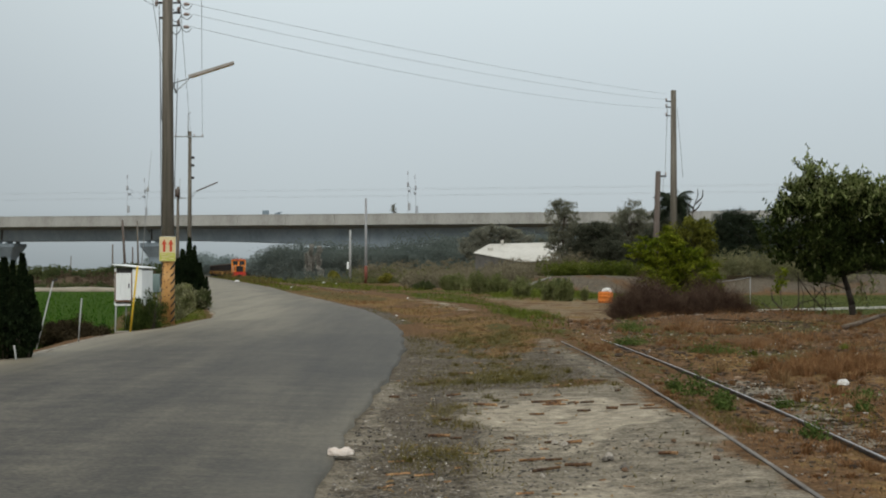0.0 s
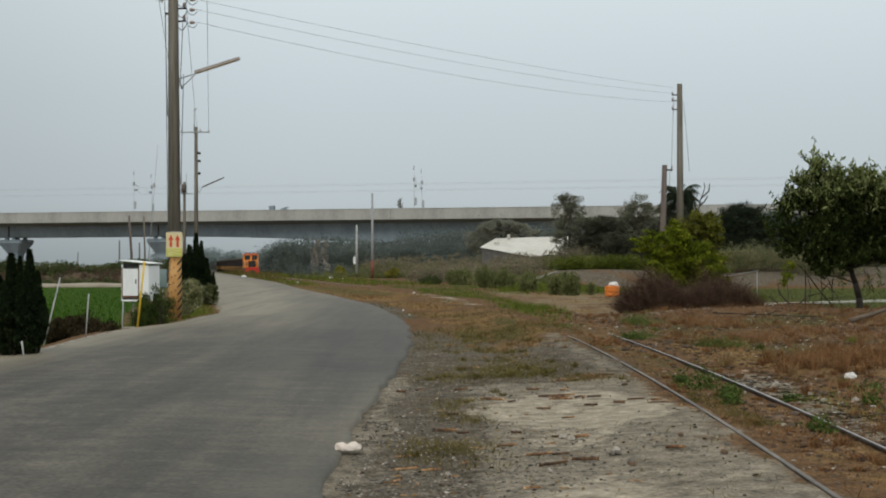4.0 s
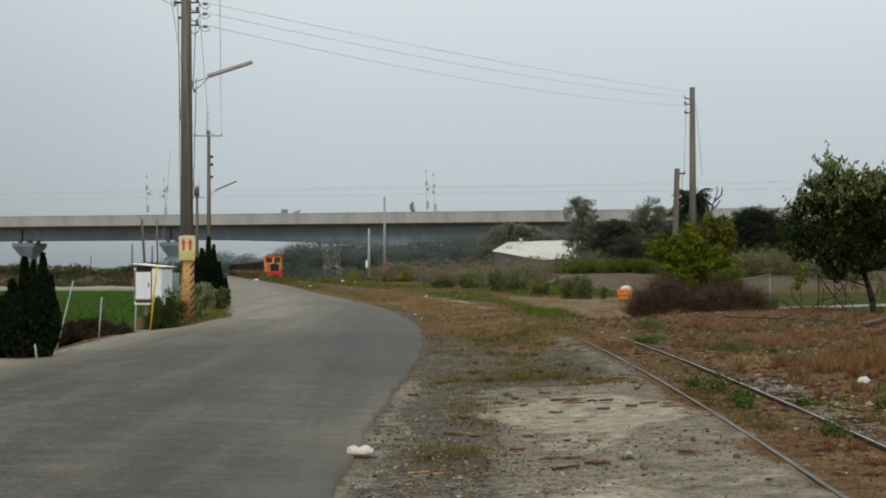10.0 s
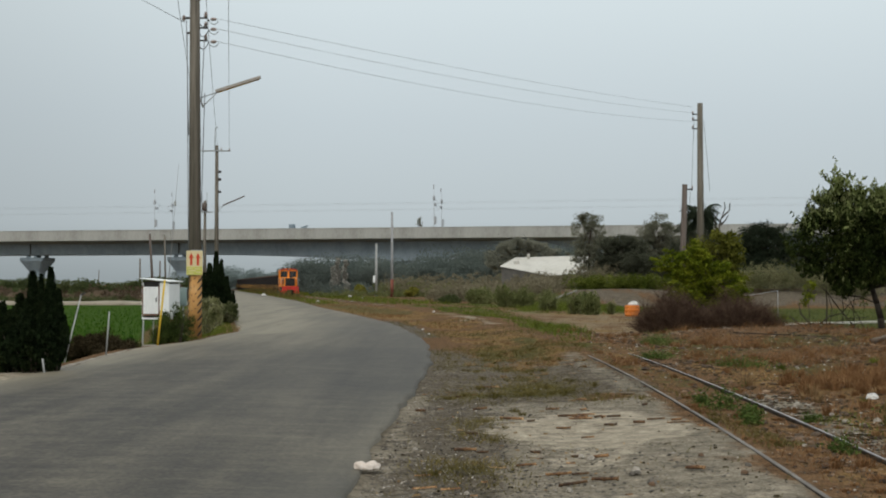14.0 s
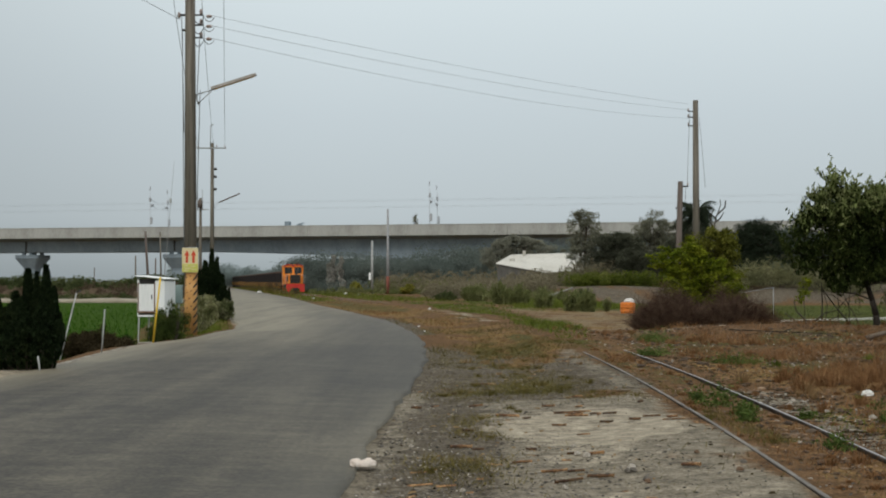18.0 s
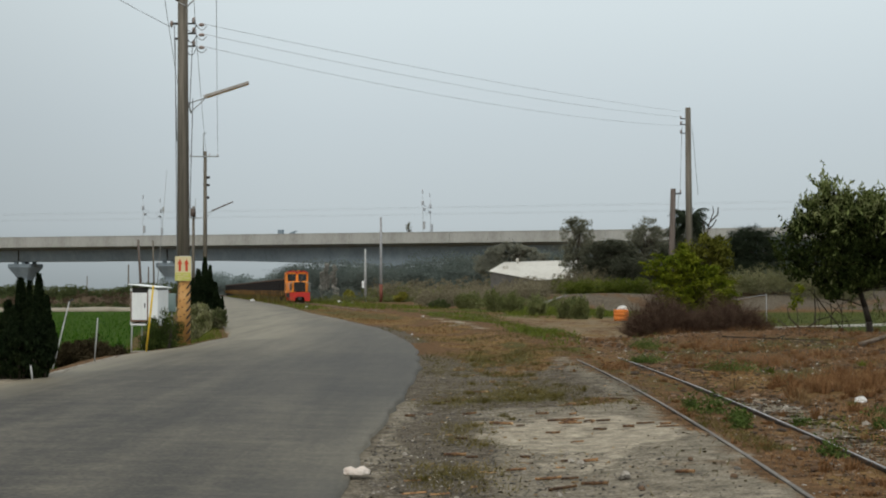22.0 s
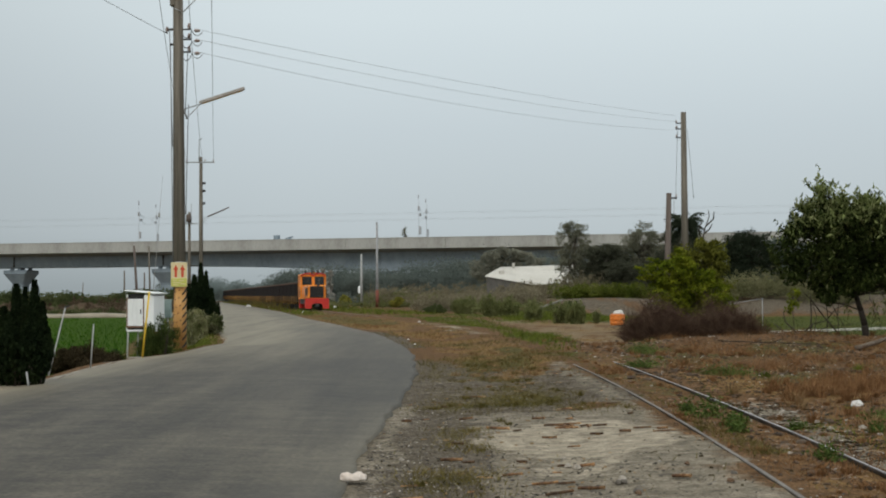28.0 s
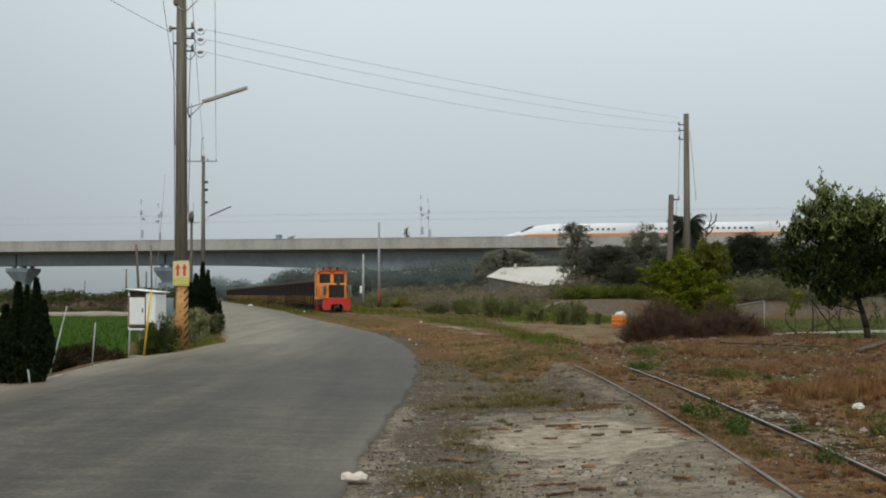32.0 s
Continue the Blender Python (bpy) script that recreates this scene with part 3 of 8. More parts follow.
TX = np.array([track_x(v) for v in np.arange(-70, 701, 1.0)])


def track_at(y):
    return np.interp(y, np.arange(-70, 701, 1.0), TX)


def fbm(x, y, seed=0, octaves=4):
    """Smooth uneven values of about -1 to 1 on the plan."""
    r = np.random.RandomState(seed + 100)
    out, amp, f = 0.0, 1.0, 1.0
    for _ in range(octaves):
        for _ in range(3):
            a, ph = r.rand() * math.tau, r.rand(2) * math.tau
            out = out + amp * 0.4 * np.sin(f * (np.cos(a) * x + np.sin(a) * y) + ph[0]) * np.sin(f * 0.83 * (-np.sin(a) * x + np.cos(a) * y) + ph[1])
        amp, f = amp * 0.6, f * 2.1
    return out


def ground_z(x, y):
    """The lie of the land."""
    x, y = np.asarray(x, float), np.asarray(y, float)
    z = 0.035 * np.sin(x * 1.3 + 0.4 * y) * np.sin(y * 0.9) * sstep(3.4, 5, x) * sstep(40, 30, y)
    z = z - 0.5 * sstep(0.05, 0.9, road_l(y) - 0.35 - x) * sstep(19.3, 20.6, y)          # paddy beside the road
    berm = 0.22 * np.exp(-((y - 32.5) / 2.2) ** 2) * sstep(4.0, 6.5, x)
    z = z + berm - 0.35 * sstep(34.5, 38.5, y) * sstep(8.2, 11, x) * sstep(100, 90, y)
    z = z + 0.10 * sstep(5, 9, x) * sstep(7, 12, y) * sstep(34, 28, y)
    z = z + (0.88 + 0.16 * np.sin(x * 0.43) * np.sin(x * 0.19 + 1)) * sstep(94.5, 100.5, y + 1.2 * np.sin(x * 0.6)) * sstep(3.5, 8.5, x) * sstep(420, 300, y)      # soil bank behind the field
    off = np.abs(x - track_at(y))
    bed = 0.056 + 0.05 * sstep(22.5, 26, y) * sstep(76, 70, y)
    bed = bed - 0.022 * sstep(0.0, 0.3, x - track_at(y)) * sstep(24, 20, y)
    z = z + bed * sstep(1.7, 0.7, off) * sstep(200, 150, y)
    return z + 0.018 * fbm(x * 1.7, y * 1.7, 3) * sstep(60, 30, y)


def axis(fine0, fine1, step, *ends):
    """Grid lines: even and fine in the middle, then wider and wider to the ends."""
    mid = list(np.arange(fine0, fine1 + 1e-6, step))
    lo, hi, s = [], [], step
    v = fine0
    while v > ends[0]:
        s *= 1.22
        v -= s
        lo.append(v)
    v, s = fine1, step
    while v < ends[1]:
        s *= ends[2]
        v += s
        hi.append(v)
    return np.array(lo[::-1] + mid + hi)


def zones(x, y):
    """What covers the ground where: shares of 0 to 1."""
    r, t, lf = road_r(y), track_at(y), road_l(y)
    wob = 0.25 * fbm(x * 1.1, y * 0.8, 7)
    n3 = fbm(x * 4.5, y * 1.6, 64)
    side = x - r + wob
    n1, n2 = fbm(x * 2.3, y * 1.1, 61), fbm(x * 1.3, y * 0.5, 62)
    gravel = 0.95 * sstep(-0.7, -0.25, side) * sstep(2.6, 1.6, side) * sstep(31, 23, y + 2.5 * side)
    gravel = np.maximum(gravel, 0.8 * inside(x + wob, y, 1.3, 2.45, 15.2, 22.5, 0.4))
    gravel = np.maximum(gravel, 0.5 * inside(x + wob, y, -0.3, 2.2, 3, 9.0, 0.6))
    gravel = np.maximum(gravel, 0.95 * sstep(-0.4, 0.0, x - r) * sstep(0.75, 0.35, x - r + 0.5 * wob) * sstep(31, 33, y) * sstep(50, 44, y))
    pale = 1.0 * np.clip(1.08 - np.hypot((x - 1.25) / 1.0, (y - 12.1) / 2.0) ** 2 + 0.4 * n1, 0, 1)
    grit = (0.95 + 0.3 * n1) * inside(x + 0.5 * wob, y, 0.35, 2.15, 3, 14.6, 0.35)
    grit = np.maximum(grit, 0.55 * inside(x - t, y, -0.9, -0.42, 3, 24, 0.2))
    pale = np.maximum(pale, (0.42 + 0.35 * n1) * inside(x + 0.5 * wob, y, 0.6, 2.2, 3, 10.8, 0.4))
    grit = np.maximum(grit, (0.75 + 0.4 * n1) * inside(x - t + 0.3 * wob, y, 0.45, 1.0, 9.5, 15.5, 0.15))
    pale = np.maximum(pale, 0.75 * inside(x, y, -9, -5.4, 16.5, 20.6, 0.4))
    grit = np.maximum(grit, (0.62 + 0.3 * n1) * sstep(-0.2, 0.0, x - r) * sstep(0.46, 0.12, x - r + 0.4 * wob) * sstep(16.2, 15, y))
    path = np.interp(y, (24, 26.2, 28.7, 33.4, 39.9, 47, 52, 56, 60), (2.75, 2.5, 2.1, 1.55, 1.2, 0.75, 0.25, -0.8, -1.6))
    pale = np.maximum(pale, (0.40 + 0.25 * n1) * sstep(0.75, 0.2, np.abs(x - path + 0.5 * wob)) * sstep(27, 31, y) * sstep(59, 55, y))
    pale = np.maximum(pale, 0.75 * inside(x, y, -140, -14, 113.5, 121, 2))
    pale = np.maximum(pale, 0.62 * inside(x - lf, y, -0.12, 0.4, 28, 44, 0.15))
    dry = (0.52 + 0.4 * n2 + 0.2 * n1 + 0.35 * n3) * sstep(0.3, 1.1, side) * sstep(0.2, 0.7, t - x) * sstep(18.6, 23.0, y + 3 * wob + 2 * n1) * sstep(110, 80, y)
    dry = np.maximum(dry, (0.55 + 0.3 * n1) * inside(x + wob, y, 0.75, 1.3, 17.8, 22, 0.3))
    dry = np.maximum(dry, 0.9 * sstep(0.1, 0.5, x - r) * sstep(3.2, 1.4, x - r) * sstep(46, 52, y) * sstep(125, 100, y))
    dry = np.maximum(dry, (0.42 + 0.42 * fbm(x * 0.9, y * 0.6, 9)) * sstep(0.5, 0.9, x - t) * sstep(40, 33, y) * (1 - 0.75 * sstep(20.5, 23, y)))
    dry = np.maximum(dry, 0.45 * inside(x - t, y, -0.3, 0.6, 5, 30, 0.3))
    dry = np.maximum(dry, 0.35 * inside(x - t, y, 1.0, 7, 36, 60, 1.5))
    tan = (0.58 + 0.4 * n2 + 0.25 * n3) * np.maximum(inside(x, y, 2.6, 9.5, 32, 70, 1.2), 0.5 * inside(x, y, 5, 70, 92, 114, 3))
    dry = np.maximum(dry, (0.30 + 0.5 * n2) * inside(x, y, 3.0, 9.0, 33, 60, 1.5))
    olive = (0.52 + 0.5 * n1 + 0.5 * n3) * inside(x + wob, y + 2 * wob, 0.3, 1.5, 15.4, 20.2, 0.4)
    olive = np.maximum(olive, (0.40 + 0.5 * n1 + 0.5 * n3) * inside(x + wob, y + wob, 0.0, 0.55, 14.6, 18.0, 0.35))
    olive = np.maximum(olive, (0.6 + 0.5 * n1) * inside(x + 0.5 * wob, y + wob, 0.08, 0.55, 10.7, 13.0, 0.25))
    olive = np.maximum(olive, (0.38 + 0.5 * n1) * inside(x + 0.5 * wob, y + wob, -0.2, 0.5, 8.6, 9.7, 0.3))
    olive = np.maximum(olive, (0.30 + 0.5 * n1 + 0.5 * n3) * inside(x, y + 2 * wob, 0.4, 2.2, 14.0, 15.6, 0.4))
    olive = np.maximum(olive, (0.32 + 0.8 * n2) * inside(x, y, 0.0, 2.6, 20, 36, 0.8))
    olive = np.maximum(olive, (0.45 + 0.7 * n2) * inside(x - t, y, -0.3, 0.3, 10, 27, 0.2))
    olive = np.maximum(olive, (0.35 + 0.7 * fbm(x * 0.8, y * 0.5, 63)) * inside(x - t, y, 0.8, 9, 18, 31, 0.8))
    olive = np.maximum(olive, 0.6 * inside(x - t, y, -3.5, -0.6, 55, 110, 1))
    gravel = np.maximum(gravel, (0.62 + 0.4 * n2) * inside(x, y, 5, 70, 92, 114, 3))
    olive = olive * (1 - np.clip(pale * 1.2, 0, 1)) * (1 - 0.7 * np.clip(grit, 0, 1) * sstep(0.5, 0.8, x))
    yk = (28, 30, 32, 36, 40, 44, 48, 52, 57, 65, 71, 84)
    mid = np.interp(y, yk, (2.85, 2.8, 2.75, 2.95, 2.95, 2.5, 2.2, 1.7, 1.25, 1.0, 0.6, -2.6))
    half = np.interp(y, yk, (0.2, 0.3, 0.45, 0.85, 0.9, 0.65, 0.65, 1.1, 1.5, 1.5, 1.3, 0.8))
    green = (0.60 + 0.5 * n2 + 0.35 * n1) * sstep(0.4, -0.3, np.abs(x - mid + 0.5 * wob) - half) * sstep(26, 30, y) * sstep(88, 76, y)
    green = np.maximum(green, (0.5 + 0.6 * n2) * inside(x - t, y, -0.2, 0.5, 22, 29, 0.3))
    green = np.maximum(green, 0.7 * sstep(6, 10, x - t) * sstep(34, 39, y) * sstep(93, 88, y))
    green = np.maximum(green, 0.55 * inside(x - t, y, -3.5, -0.8, 110, 200, 3))
    green = np.maximum(green, (0.62 + 0.5 * n2) * inside(x - t, y, 4.5, 40, 58, 88, 2))
    green = np.maximum(green, 0.42 * sstep(30, 60, y) * sstep(6, 12, np.abs(x - t)))
    green = green * (1 - 0.75 * inside(x, y, 5, 70, 93, 112, 2))
    green = np.maximum(green, 0.6 * inside(x - lf, y, -3.0, -0.3, 30.5, 47, 0.5))
    rice = sstep(lf - 0.8, lf - 1.4, x) * sstep(20.5, 21.3, y) * sstep(114, 112, y) * sstep(-160, -150, x) * sstep(lf - 2.0, lf - 4.0, x - 30 * sstep(36, 30, y))
    rice = np.maximum(rice, 0.40 * inside(x, y, 9, 70, 38, 90, 2))
    return {"gravel": gravel, "pale": pale, "dry": dry, "green": green, "rice": rice, "olive": np.clip(olive, 0, 1), "grit": np.clip(grit, 0, 1), "tan": tan}


def build_ground():
    xs, ys = axis(-9, 13, 0.2, -3200, 3200, 1.22), axis(5, 46, 0.2, -400, 4200, 1.06)
    gx, gy = np.meshgrid(xs, ys)
    x, y = gx.ravel(), gy.ravel()
    v = np.column_stack([x, y, ground_z(x, y)])
    nx, ny = len(xs), len(ys)
    i = (np.arange(ny - 1)[:, None] * nx + np.arange(nx - 1)[None]).ravel()
    f = np.column_stack([i, i + 1, i + nx + 1, i + nx])
    ob = soup("ground", v, f, M["ground"])
    zone = zones(x, y)
    for name, val in zone.items():
        a = ob.data.attributes.new(name, "FLOAT", "POINT")
        a.data.foreach_set("value", np.asarray(val, dtype=np.float32))
    return tagged(ob, "dry brown soil with gravel, weeds and green fields", "ground", kind="structure")


def build_road():
    ys = np.concatenate([np.arange(-60, 4, 4), np.arange(4, 60, 0.4), np.arange(60, 150, 3), np.arange(150, 651, 20)])
    us = np.array([0, 0.004, 0.02, 0.08, 0.2, 0.35, 0.5, 0.6, 0.7, 0.8, 0.87, 0.93, 0.97, 0.985, 0.996, 1.0])
    r = np.random.RandomState(4)
    v, dust, fresh = [], [], []
    for y in ys:
        near = 1.0 if y < 60 else 0.0
        a = road_l(y) + 0.04 * near * math.sin(y * 1.3) + 0.015 * near * r.randn()
        b = road_r(y) + near * (0.022 * math.sin(y * 2.1) + 0.014 * math.sin(y * 5.3) + 0.014 * r.randn())
        for u in us:
            crown = 0.05 * (1 - (2 * u - 1) ** 2)
            z = 0.035 + crown if 0 < u < 1 else -0.06
            x = a + (b - a) * u
            v.append((x, y, z))
            e, lft = (1 - u) * abs(b - a), u * abs(b - a)
            wide = 33 < y < 46
            d = max(0.0, 1 - e / 0.8) * (0.45 if y < 16 else 0.2) + max(0.0, 1 - lft / (1.9 if wide else 0.9)) * (2.2 if wide else 1.2)
            # the distance term adds dust and stands in for haze on the far road
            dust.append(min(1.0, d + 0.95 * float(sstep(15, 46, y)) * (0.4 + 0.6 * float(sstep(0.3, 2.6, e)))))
            worn_edge = 0.9 * float(sstep(9.6, 8.4, y) * sstep(1.1, 0.2, e))
            fresh.append(float(sstep(4.0, 0.5, e + 0.3 * math.sin(y * 0.5))) * max(float(sstep(9.4, 18, y) * sstep(62, 38, y)), worn_edge))
    k = len(us)
    f = [(j * k + i, j * k + i + 1, (j + 1) * k + i + 1, (j + 1) * k + i) for j in range(len(ys) - 1) for i in range(k - 1)]
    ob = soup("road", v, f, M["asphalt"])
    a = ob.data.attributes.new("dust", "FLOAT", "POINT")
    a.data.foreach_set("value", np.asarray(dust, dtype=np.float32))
    a = ob.data.attributes.new("fresh", "FLOAT", "POINT")
    a.data.foreach_set("value", np.asarray(fresh, dtype=np.float32))
    for p in ob.data.polygons:
        p.use_smooth = True
    return tagged(ob, "worn grey asphalt road with dusty crumbling edges", "road", kind="structure")


def build_railway():
    tr = thing("railway_track", pose(0, 0, 0), "narrow-gauge railway track sunk in dirt and grass", "railway track", kind="structure")
    ys = list(np.arange(-20, 80, 1.0)) + [80, 400]
    profile = ((-0.05, -0.075), (0.05, -0.075), (0.05, -0.06), (0.008, -0.05), (0.008, -0.022), (0.023, -0.018), (0.023, -0.004), (0.018, 0), (-0.018, 0), (-0.023, -0.004), (-0.023, -0.018), (-0.008, -0.022), (-0.008, -0.05), (-0.05, -0.06))
    for side in (-0.5, 0.5):
        v, k = [], len(profile)
        for y in ys:
            dx = (track_x(y + 0.5) - track_x(y - 0.5))
            c = math.cos(math.atan(dx))
            for px, pz in profile:
                o = side * GAUGE + px * 0.78
                v.append((track_x(y) + o * c, y - o * dx, RAIL_Z + pz))
        f = [(j * k + i, j * k + (i + 1) % k, (j + 1) * k + (i + 1) % k, (j + 1) * k + i) for j in range(len(ys) - 1) for i in range(k)]
        o = soup("rail", v, f, M["rail"], tr)
        top, k = [], 4
        for y in ys:
            dx = (track_x(y + 0.5) - track_x(y - 0.5))
            c = math.cos(math.atan(dx))
            e = 0.0125 if side < 0 else 0.007
            for px, pz in ((-e - 0.004, -0.001), (-e, 0.003), (e, 0.003), (e + 0.004, -0.001)):
                q = side * GAUGE + px
                top.append((track_x(y) + q * c, y - q * dx, RAIL_Z + pz))
        f = [(j * k + i, j * k + i + 1, (j + 1) * k + i + 1, (j + 1) * k + i) for j in range(len(ys) - 1) for i in range(3)]
        soup("running_surface", top, f, M["rail_dusty" if side < 0 else "rail_top"], o)
    first = None
    y = 4.0
    i = 0
    while y < 60:
        m = pose(track_x(y), y, -0.045 + 0.012 * math.sin(i * 2.1), 0, 0, math.degrees(-math.atan(track_x(y + 0.5) - track_x(y - 0.5))) + 1.5 * math.sin(i * 5.0))
        if first is None:
            first = part("sleeper", bx(bmesh.new(), (0, 0, 0), (1.3, 0.17, 0.09), 0.012), M["sleeper"], tr, at=m)
        else:
            again(first, m)
        y += 0.68
        i += 1


def tube(bm, pts, r, n=5):
    """One skin along the points."""
    pts = [Vector(p) for p in pts]
    rings = []
    for i, p in enumerate(pts):
        way = (pts[min(i + 1, len(pts) - 1)] - pts[max(i - 1, 0)]).normalized()
        q = way.to_track_quat("Z", "Y")
        rings.append([bm.verts.new(p + q @ Vector((math.cos(k * math.tau / n) * r, math.sin(k * math.tau / n) * r, 0))) for k in range(n)])
    for a, b in zip(rings[:-1], rings[1:]):
        for k in range(n):
            bm.faces.new((a[k], a[(k + 1) % n], b[(k + 1) % n], b[k])).smooth = True
    bm.faces.new(rings[0][::-1]), bm.faces.new(rings[-1])
    return bm


def wire(name, pts, r, mat, parent=None, sag=0.0, n=18):
    """A hanging wire between two points, round, as one mesh."""
    a, b = Vector(pts[0]), Vector(pts[1])
    way = [a.lerp(b, i / n) - Vector((0, 0, 4 * sag * (i / n) * (1 - i / n))) for i in range(n + 1)]
    return part(name, tube(bmesh.new(), way, r), mat, parent)


def insulator(parent, at):
    bm = bmesh.new()
    rod(bm, (0, 0, 0), (0, 0, 0.05), 0.015, 0.015, 6)
    for z, r in ((0.03, 0.045), (0.07, 0.05), (0.11, 0.035)):
        rod(bm, (0, 0, z), (0, 0, z + 0.035), r, r * 0.7, 8)
    part("insulator", bm, M["porcelain"], parent, at=at)


def pole_body(h, r0, r1, lean=0.0):
    return rod(bmesh.new(), (0, 0, -0.02), (lean, 0, h), r0, r1, 20)


def street_light(parent, z, heading, length, arm=0.5, rise=16.0, shell_mat="lamp_shell", strip_mat="lamp_amber"):
    """A bracket and a long trough lamp on a pole."""
    m = pose(0, 0, z, 0, 0, heading) @ pose(0, 0, 0, 0, -rise, 0)
    bm = bmesh.new()
    rod(bm, (0.08, 0, 0.0), (arm, 0, 0.0), 0.014, 0.014, 6)
    rod(bm, (0.08, 0, -0.22), (arm * 0.85, 0, -0.02), 0.012, 0.012, 6)
    rod(bm, (0.1, 0, -0.24), (0.1, 0, 0.05), 0.02, 0.02, 6)
    part("bracket", bm, M["steel"], parent, at=m)
    bm = bmesh.new()
    pts = [(-0.075, 0), (-0.05, 0.07), (0.05, 0.07), (0.075, 0)]
    a = [bm.verts.new((arm - 0.08, p, q)) for p, q in pts]
    b = [bm.verts.new((arm - 0.08 + length, p * 0.9, q * 0.9)) for p, q in pts]
    for i in range(4):
        bm.faces.new((a[i], a[(i + 1) % 4], b[(i + 1) % 4], b[i]))
    bm.faces.new(a[::-1]), bm.faces.new(b)
    shell = part("lamp_shell", bm, M[shell_mat], parent, "grey-brown trough lamp housing", at=m)
    part("diffuser", bx(bmesh.new(), (arm - 0.08 + length / 2, 0, -0.008), (length * 0.92, 0.11, 0.012), 0.003), M[strip_mat], shell, "yellowed amber lamp strip")


P1 = (-5.97, 32.3)
P2 = (11.9, 64.0)
P4 = (-14.9, 88.0)


def build_main_pole():
    """The near utility pole with hazard stripes, direction sign, lamp and insulators."""
    p = thing("utility_pole", pose(P1[0], P1[1], ground_z(*P1).item()), "tall weathered concrete utility pole with black and ochre hazard stripes", "utility pole", "utility poles")
    h = 10.6
    r0, r1 = 0.158, 0.105
    part("shaft", pole_body(h, r0, r1, -0.05), M["pole"], p)
    bm = bmesh.new()
    rod(bm, (0, 0, 0), (0, 0, 1.5), r0 + 0.004, r0 - 0.004, 24)
    band = part("painted_band", bm, M["hazard_yellow"], p, "ochre painted hazard band")
    # slanting black marks on both flanks, worn away in the middle
    for i in range(8):
        for a0, a1, rise in ((-60, -4, 0.12), (-176, -140, 0.07)):
            bm = bmesh.new()
            z0 = 0.03 + i * 0.178
            vs, n = [], 5
            for j in range(n + 1):
                s = j / n
                a = radians(a0 + (a1 - a0) * s)
                zz = z0 + rise * (s if a0 > -100 else 1 - s)
                for dz in (0, 0.085 * (0.5 + 0.5 * s)):
                    rr = r0 + 0.008 - 0.008 * zz / 1.5
                    vs.append(bm.verts.new((math.cos(a) * rr, math.sin(a) * rr, min(1.49, zz + dz))))
            for j in range(n):
                bm.faces.new((vs[2 * j], vs[2 * j + 2], vs[2 * j + 3], vs[2 * j + 1]))
            part("black_stripe", bm, M["hazard_black"], band)
        for a0, dz in ((-118, 0.06), (-84, 0.10)):
            a, zz = radians(a0 + 9 * math.sin(i * 2.7)), 0.05 + i * 0.178 + dz
            part("worn_mark", bx(bmesh.new(), (math.cos(a) * (r0 + 0.001), math.sin(a) * (r0 + 0.001), zz), (0.035, 0.02, 0.022), 0.006), M["hazard_black"], band)
    # direction sign, bent round the pole's front
    sg = part("sign_plate", bx(bmesh.new(), (0, 0, 0), (0.38, 0.012, 0.58), 0.004), M["sign_cream"], p, "cream sign plate with two red arrows", at=pose(0.018, -0.19, 1.765, 0, 0, 3))
    for x in (-0.075, 0.08):
        bm = bmesh.new()
        prism(bm, [(x - 0.028, -0.06), (x + 0.028, -0.06), (x + 0.028, 0.11), (x + 0.06, 0.11), (x, 0.235), (x - 0.06, 0.11), (x - 0.028, 0.11)], 0, 0.004)
        part("red_arrow", bm, M["sign_red"], sg, at=Matrix.Rotation(radians(90), 4, "X") @ pose(0, 0, 0.006))
    part("lower_band", bx(bmesh.new(), (0, -0.008, -0.185), (0.36, 0.005, 0.19), 0.002), M["sign_green"], sg, "yellow-green patterned band")
    for i, (x, z, w) in enumerate(((-0.1, -0.13, 0.1), (0.06, -0.14, 0.12), (-0.05, -0.185, 0.18), (0.09, -0.22, 0.11), (-0.08, -0.24, 0.12))):
        part("lettering_bar", bx(bmesh.new(), (x, -0.0115, z), (w, 0.003, 0.022), 0), M["sign_cream"], sg)
    for z in (1.62, 2.04):
        bm = bmesh.new()
        rod(bm, (0, 0, z), (0, 0, z + 0.03), r0 - 0.004, r0 - 0.004, 18)
        part("strap", bm, M["steel"], p)
    street_light(p, 5.66, 4, 1.12, 0.58, 18.5)
    # wire brackets below the top
    for z in (7.60, 7.36, 7.06):
        bm = bmesh.new()
        bx(bm, (0.14, 0, z), (0.24, 0.035, 0.035), 0.005)
        part("wire_bracket", bm, M["dark_steel"], p)
        insulator(p, pose(0.225, 0, z))
        insulator(p, pose(0.335, 0, z - 0.03, 0, 90, 0))
        wire("jumper", ((0.24, -0.05, z + 0.08), (0.52, 0.1, z - 0.04)), 0.009, M["wire"], p, 0.16, 10)
        wire("jumper", ((0.10, -0.1, z - 0.16), (0.30, -0.05, z - 0.05)), 0.009, M["dark_steel"], p, 0.11, 10)
    bm = bmesh.new()
    bx(bm, (-0.2, 0, 7.60), (0.26, 0.05, 0.05), 0.006)
    part("wire_bracket", bm, M["dark_steel"], p)
    part("wire_bracket", bx(bmesh.new(), (-0.15, 0, 7.24), (0.15, 0.05, 0.05), 0.006), M["dark_steel"], p)
    insulator(p, pose(-0.30, 0, 7.52))
    bm = bmesh.new()
    bx(bm, (-0.14, 0, 8.32), (0.16, 0.22, 0.34), 0.02)
    part("junction_box", bm, M["pole"], p)
    bm = bmesh.new()
    for a, b in (((-0.12, -0.1, 8.1), (0.05, -0.12, 8.0)), ((0.1, -0.1, 8.0), (0.45, -0.1, 8.35))):
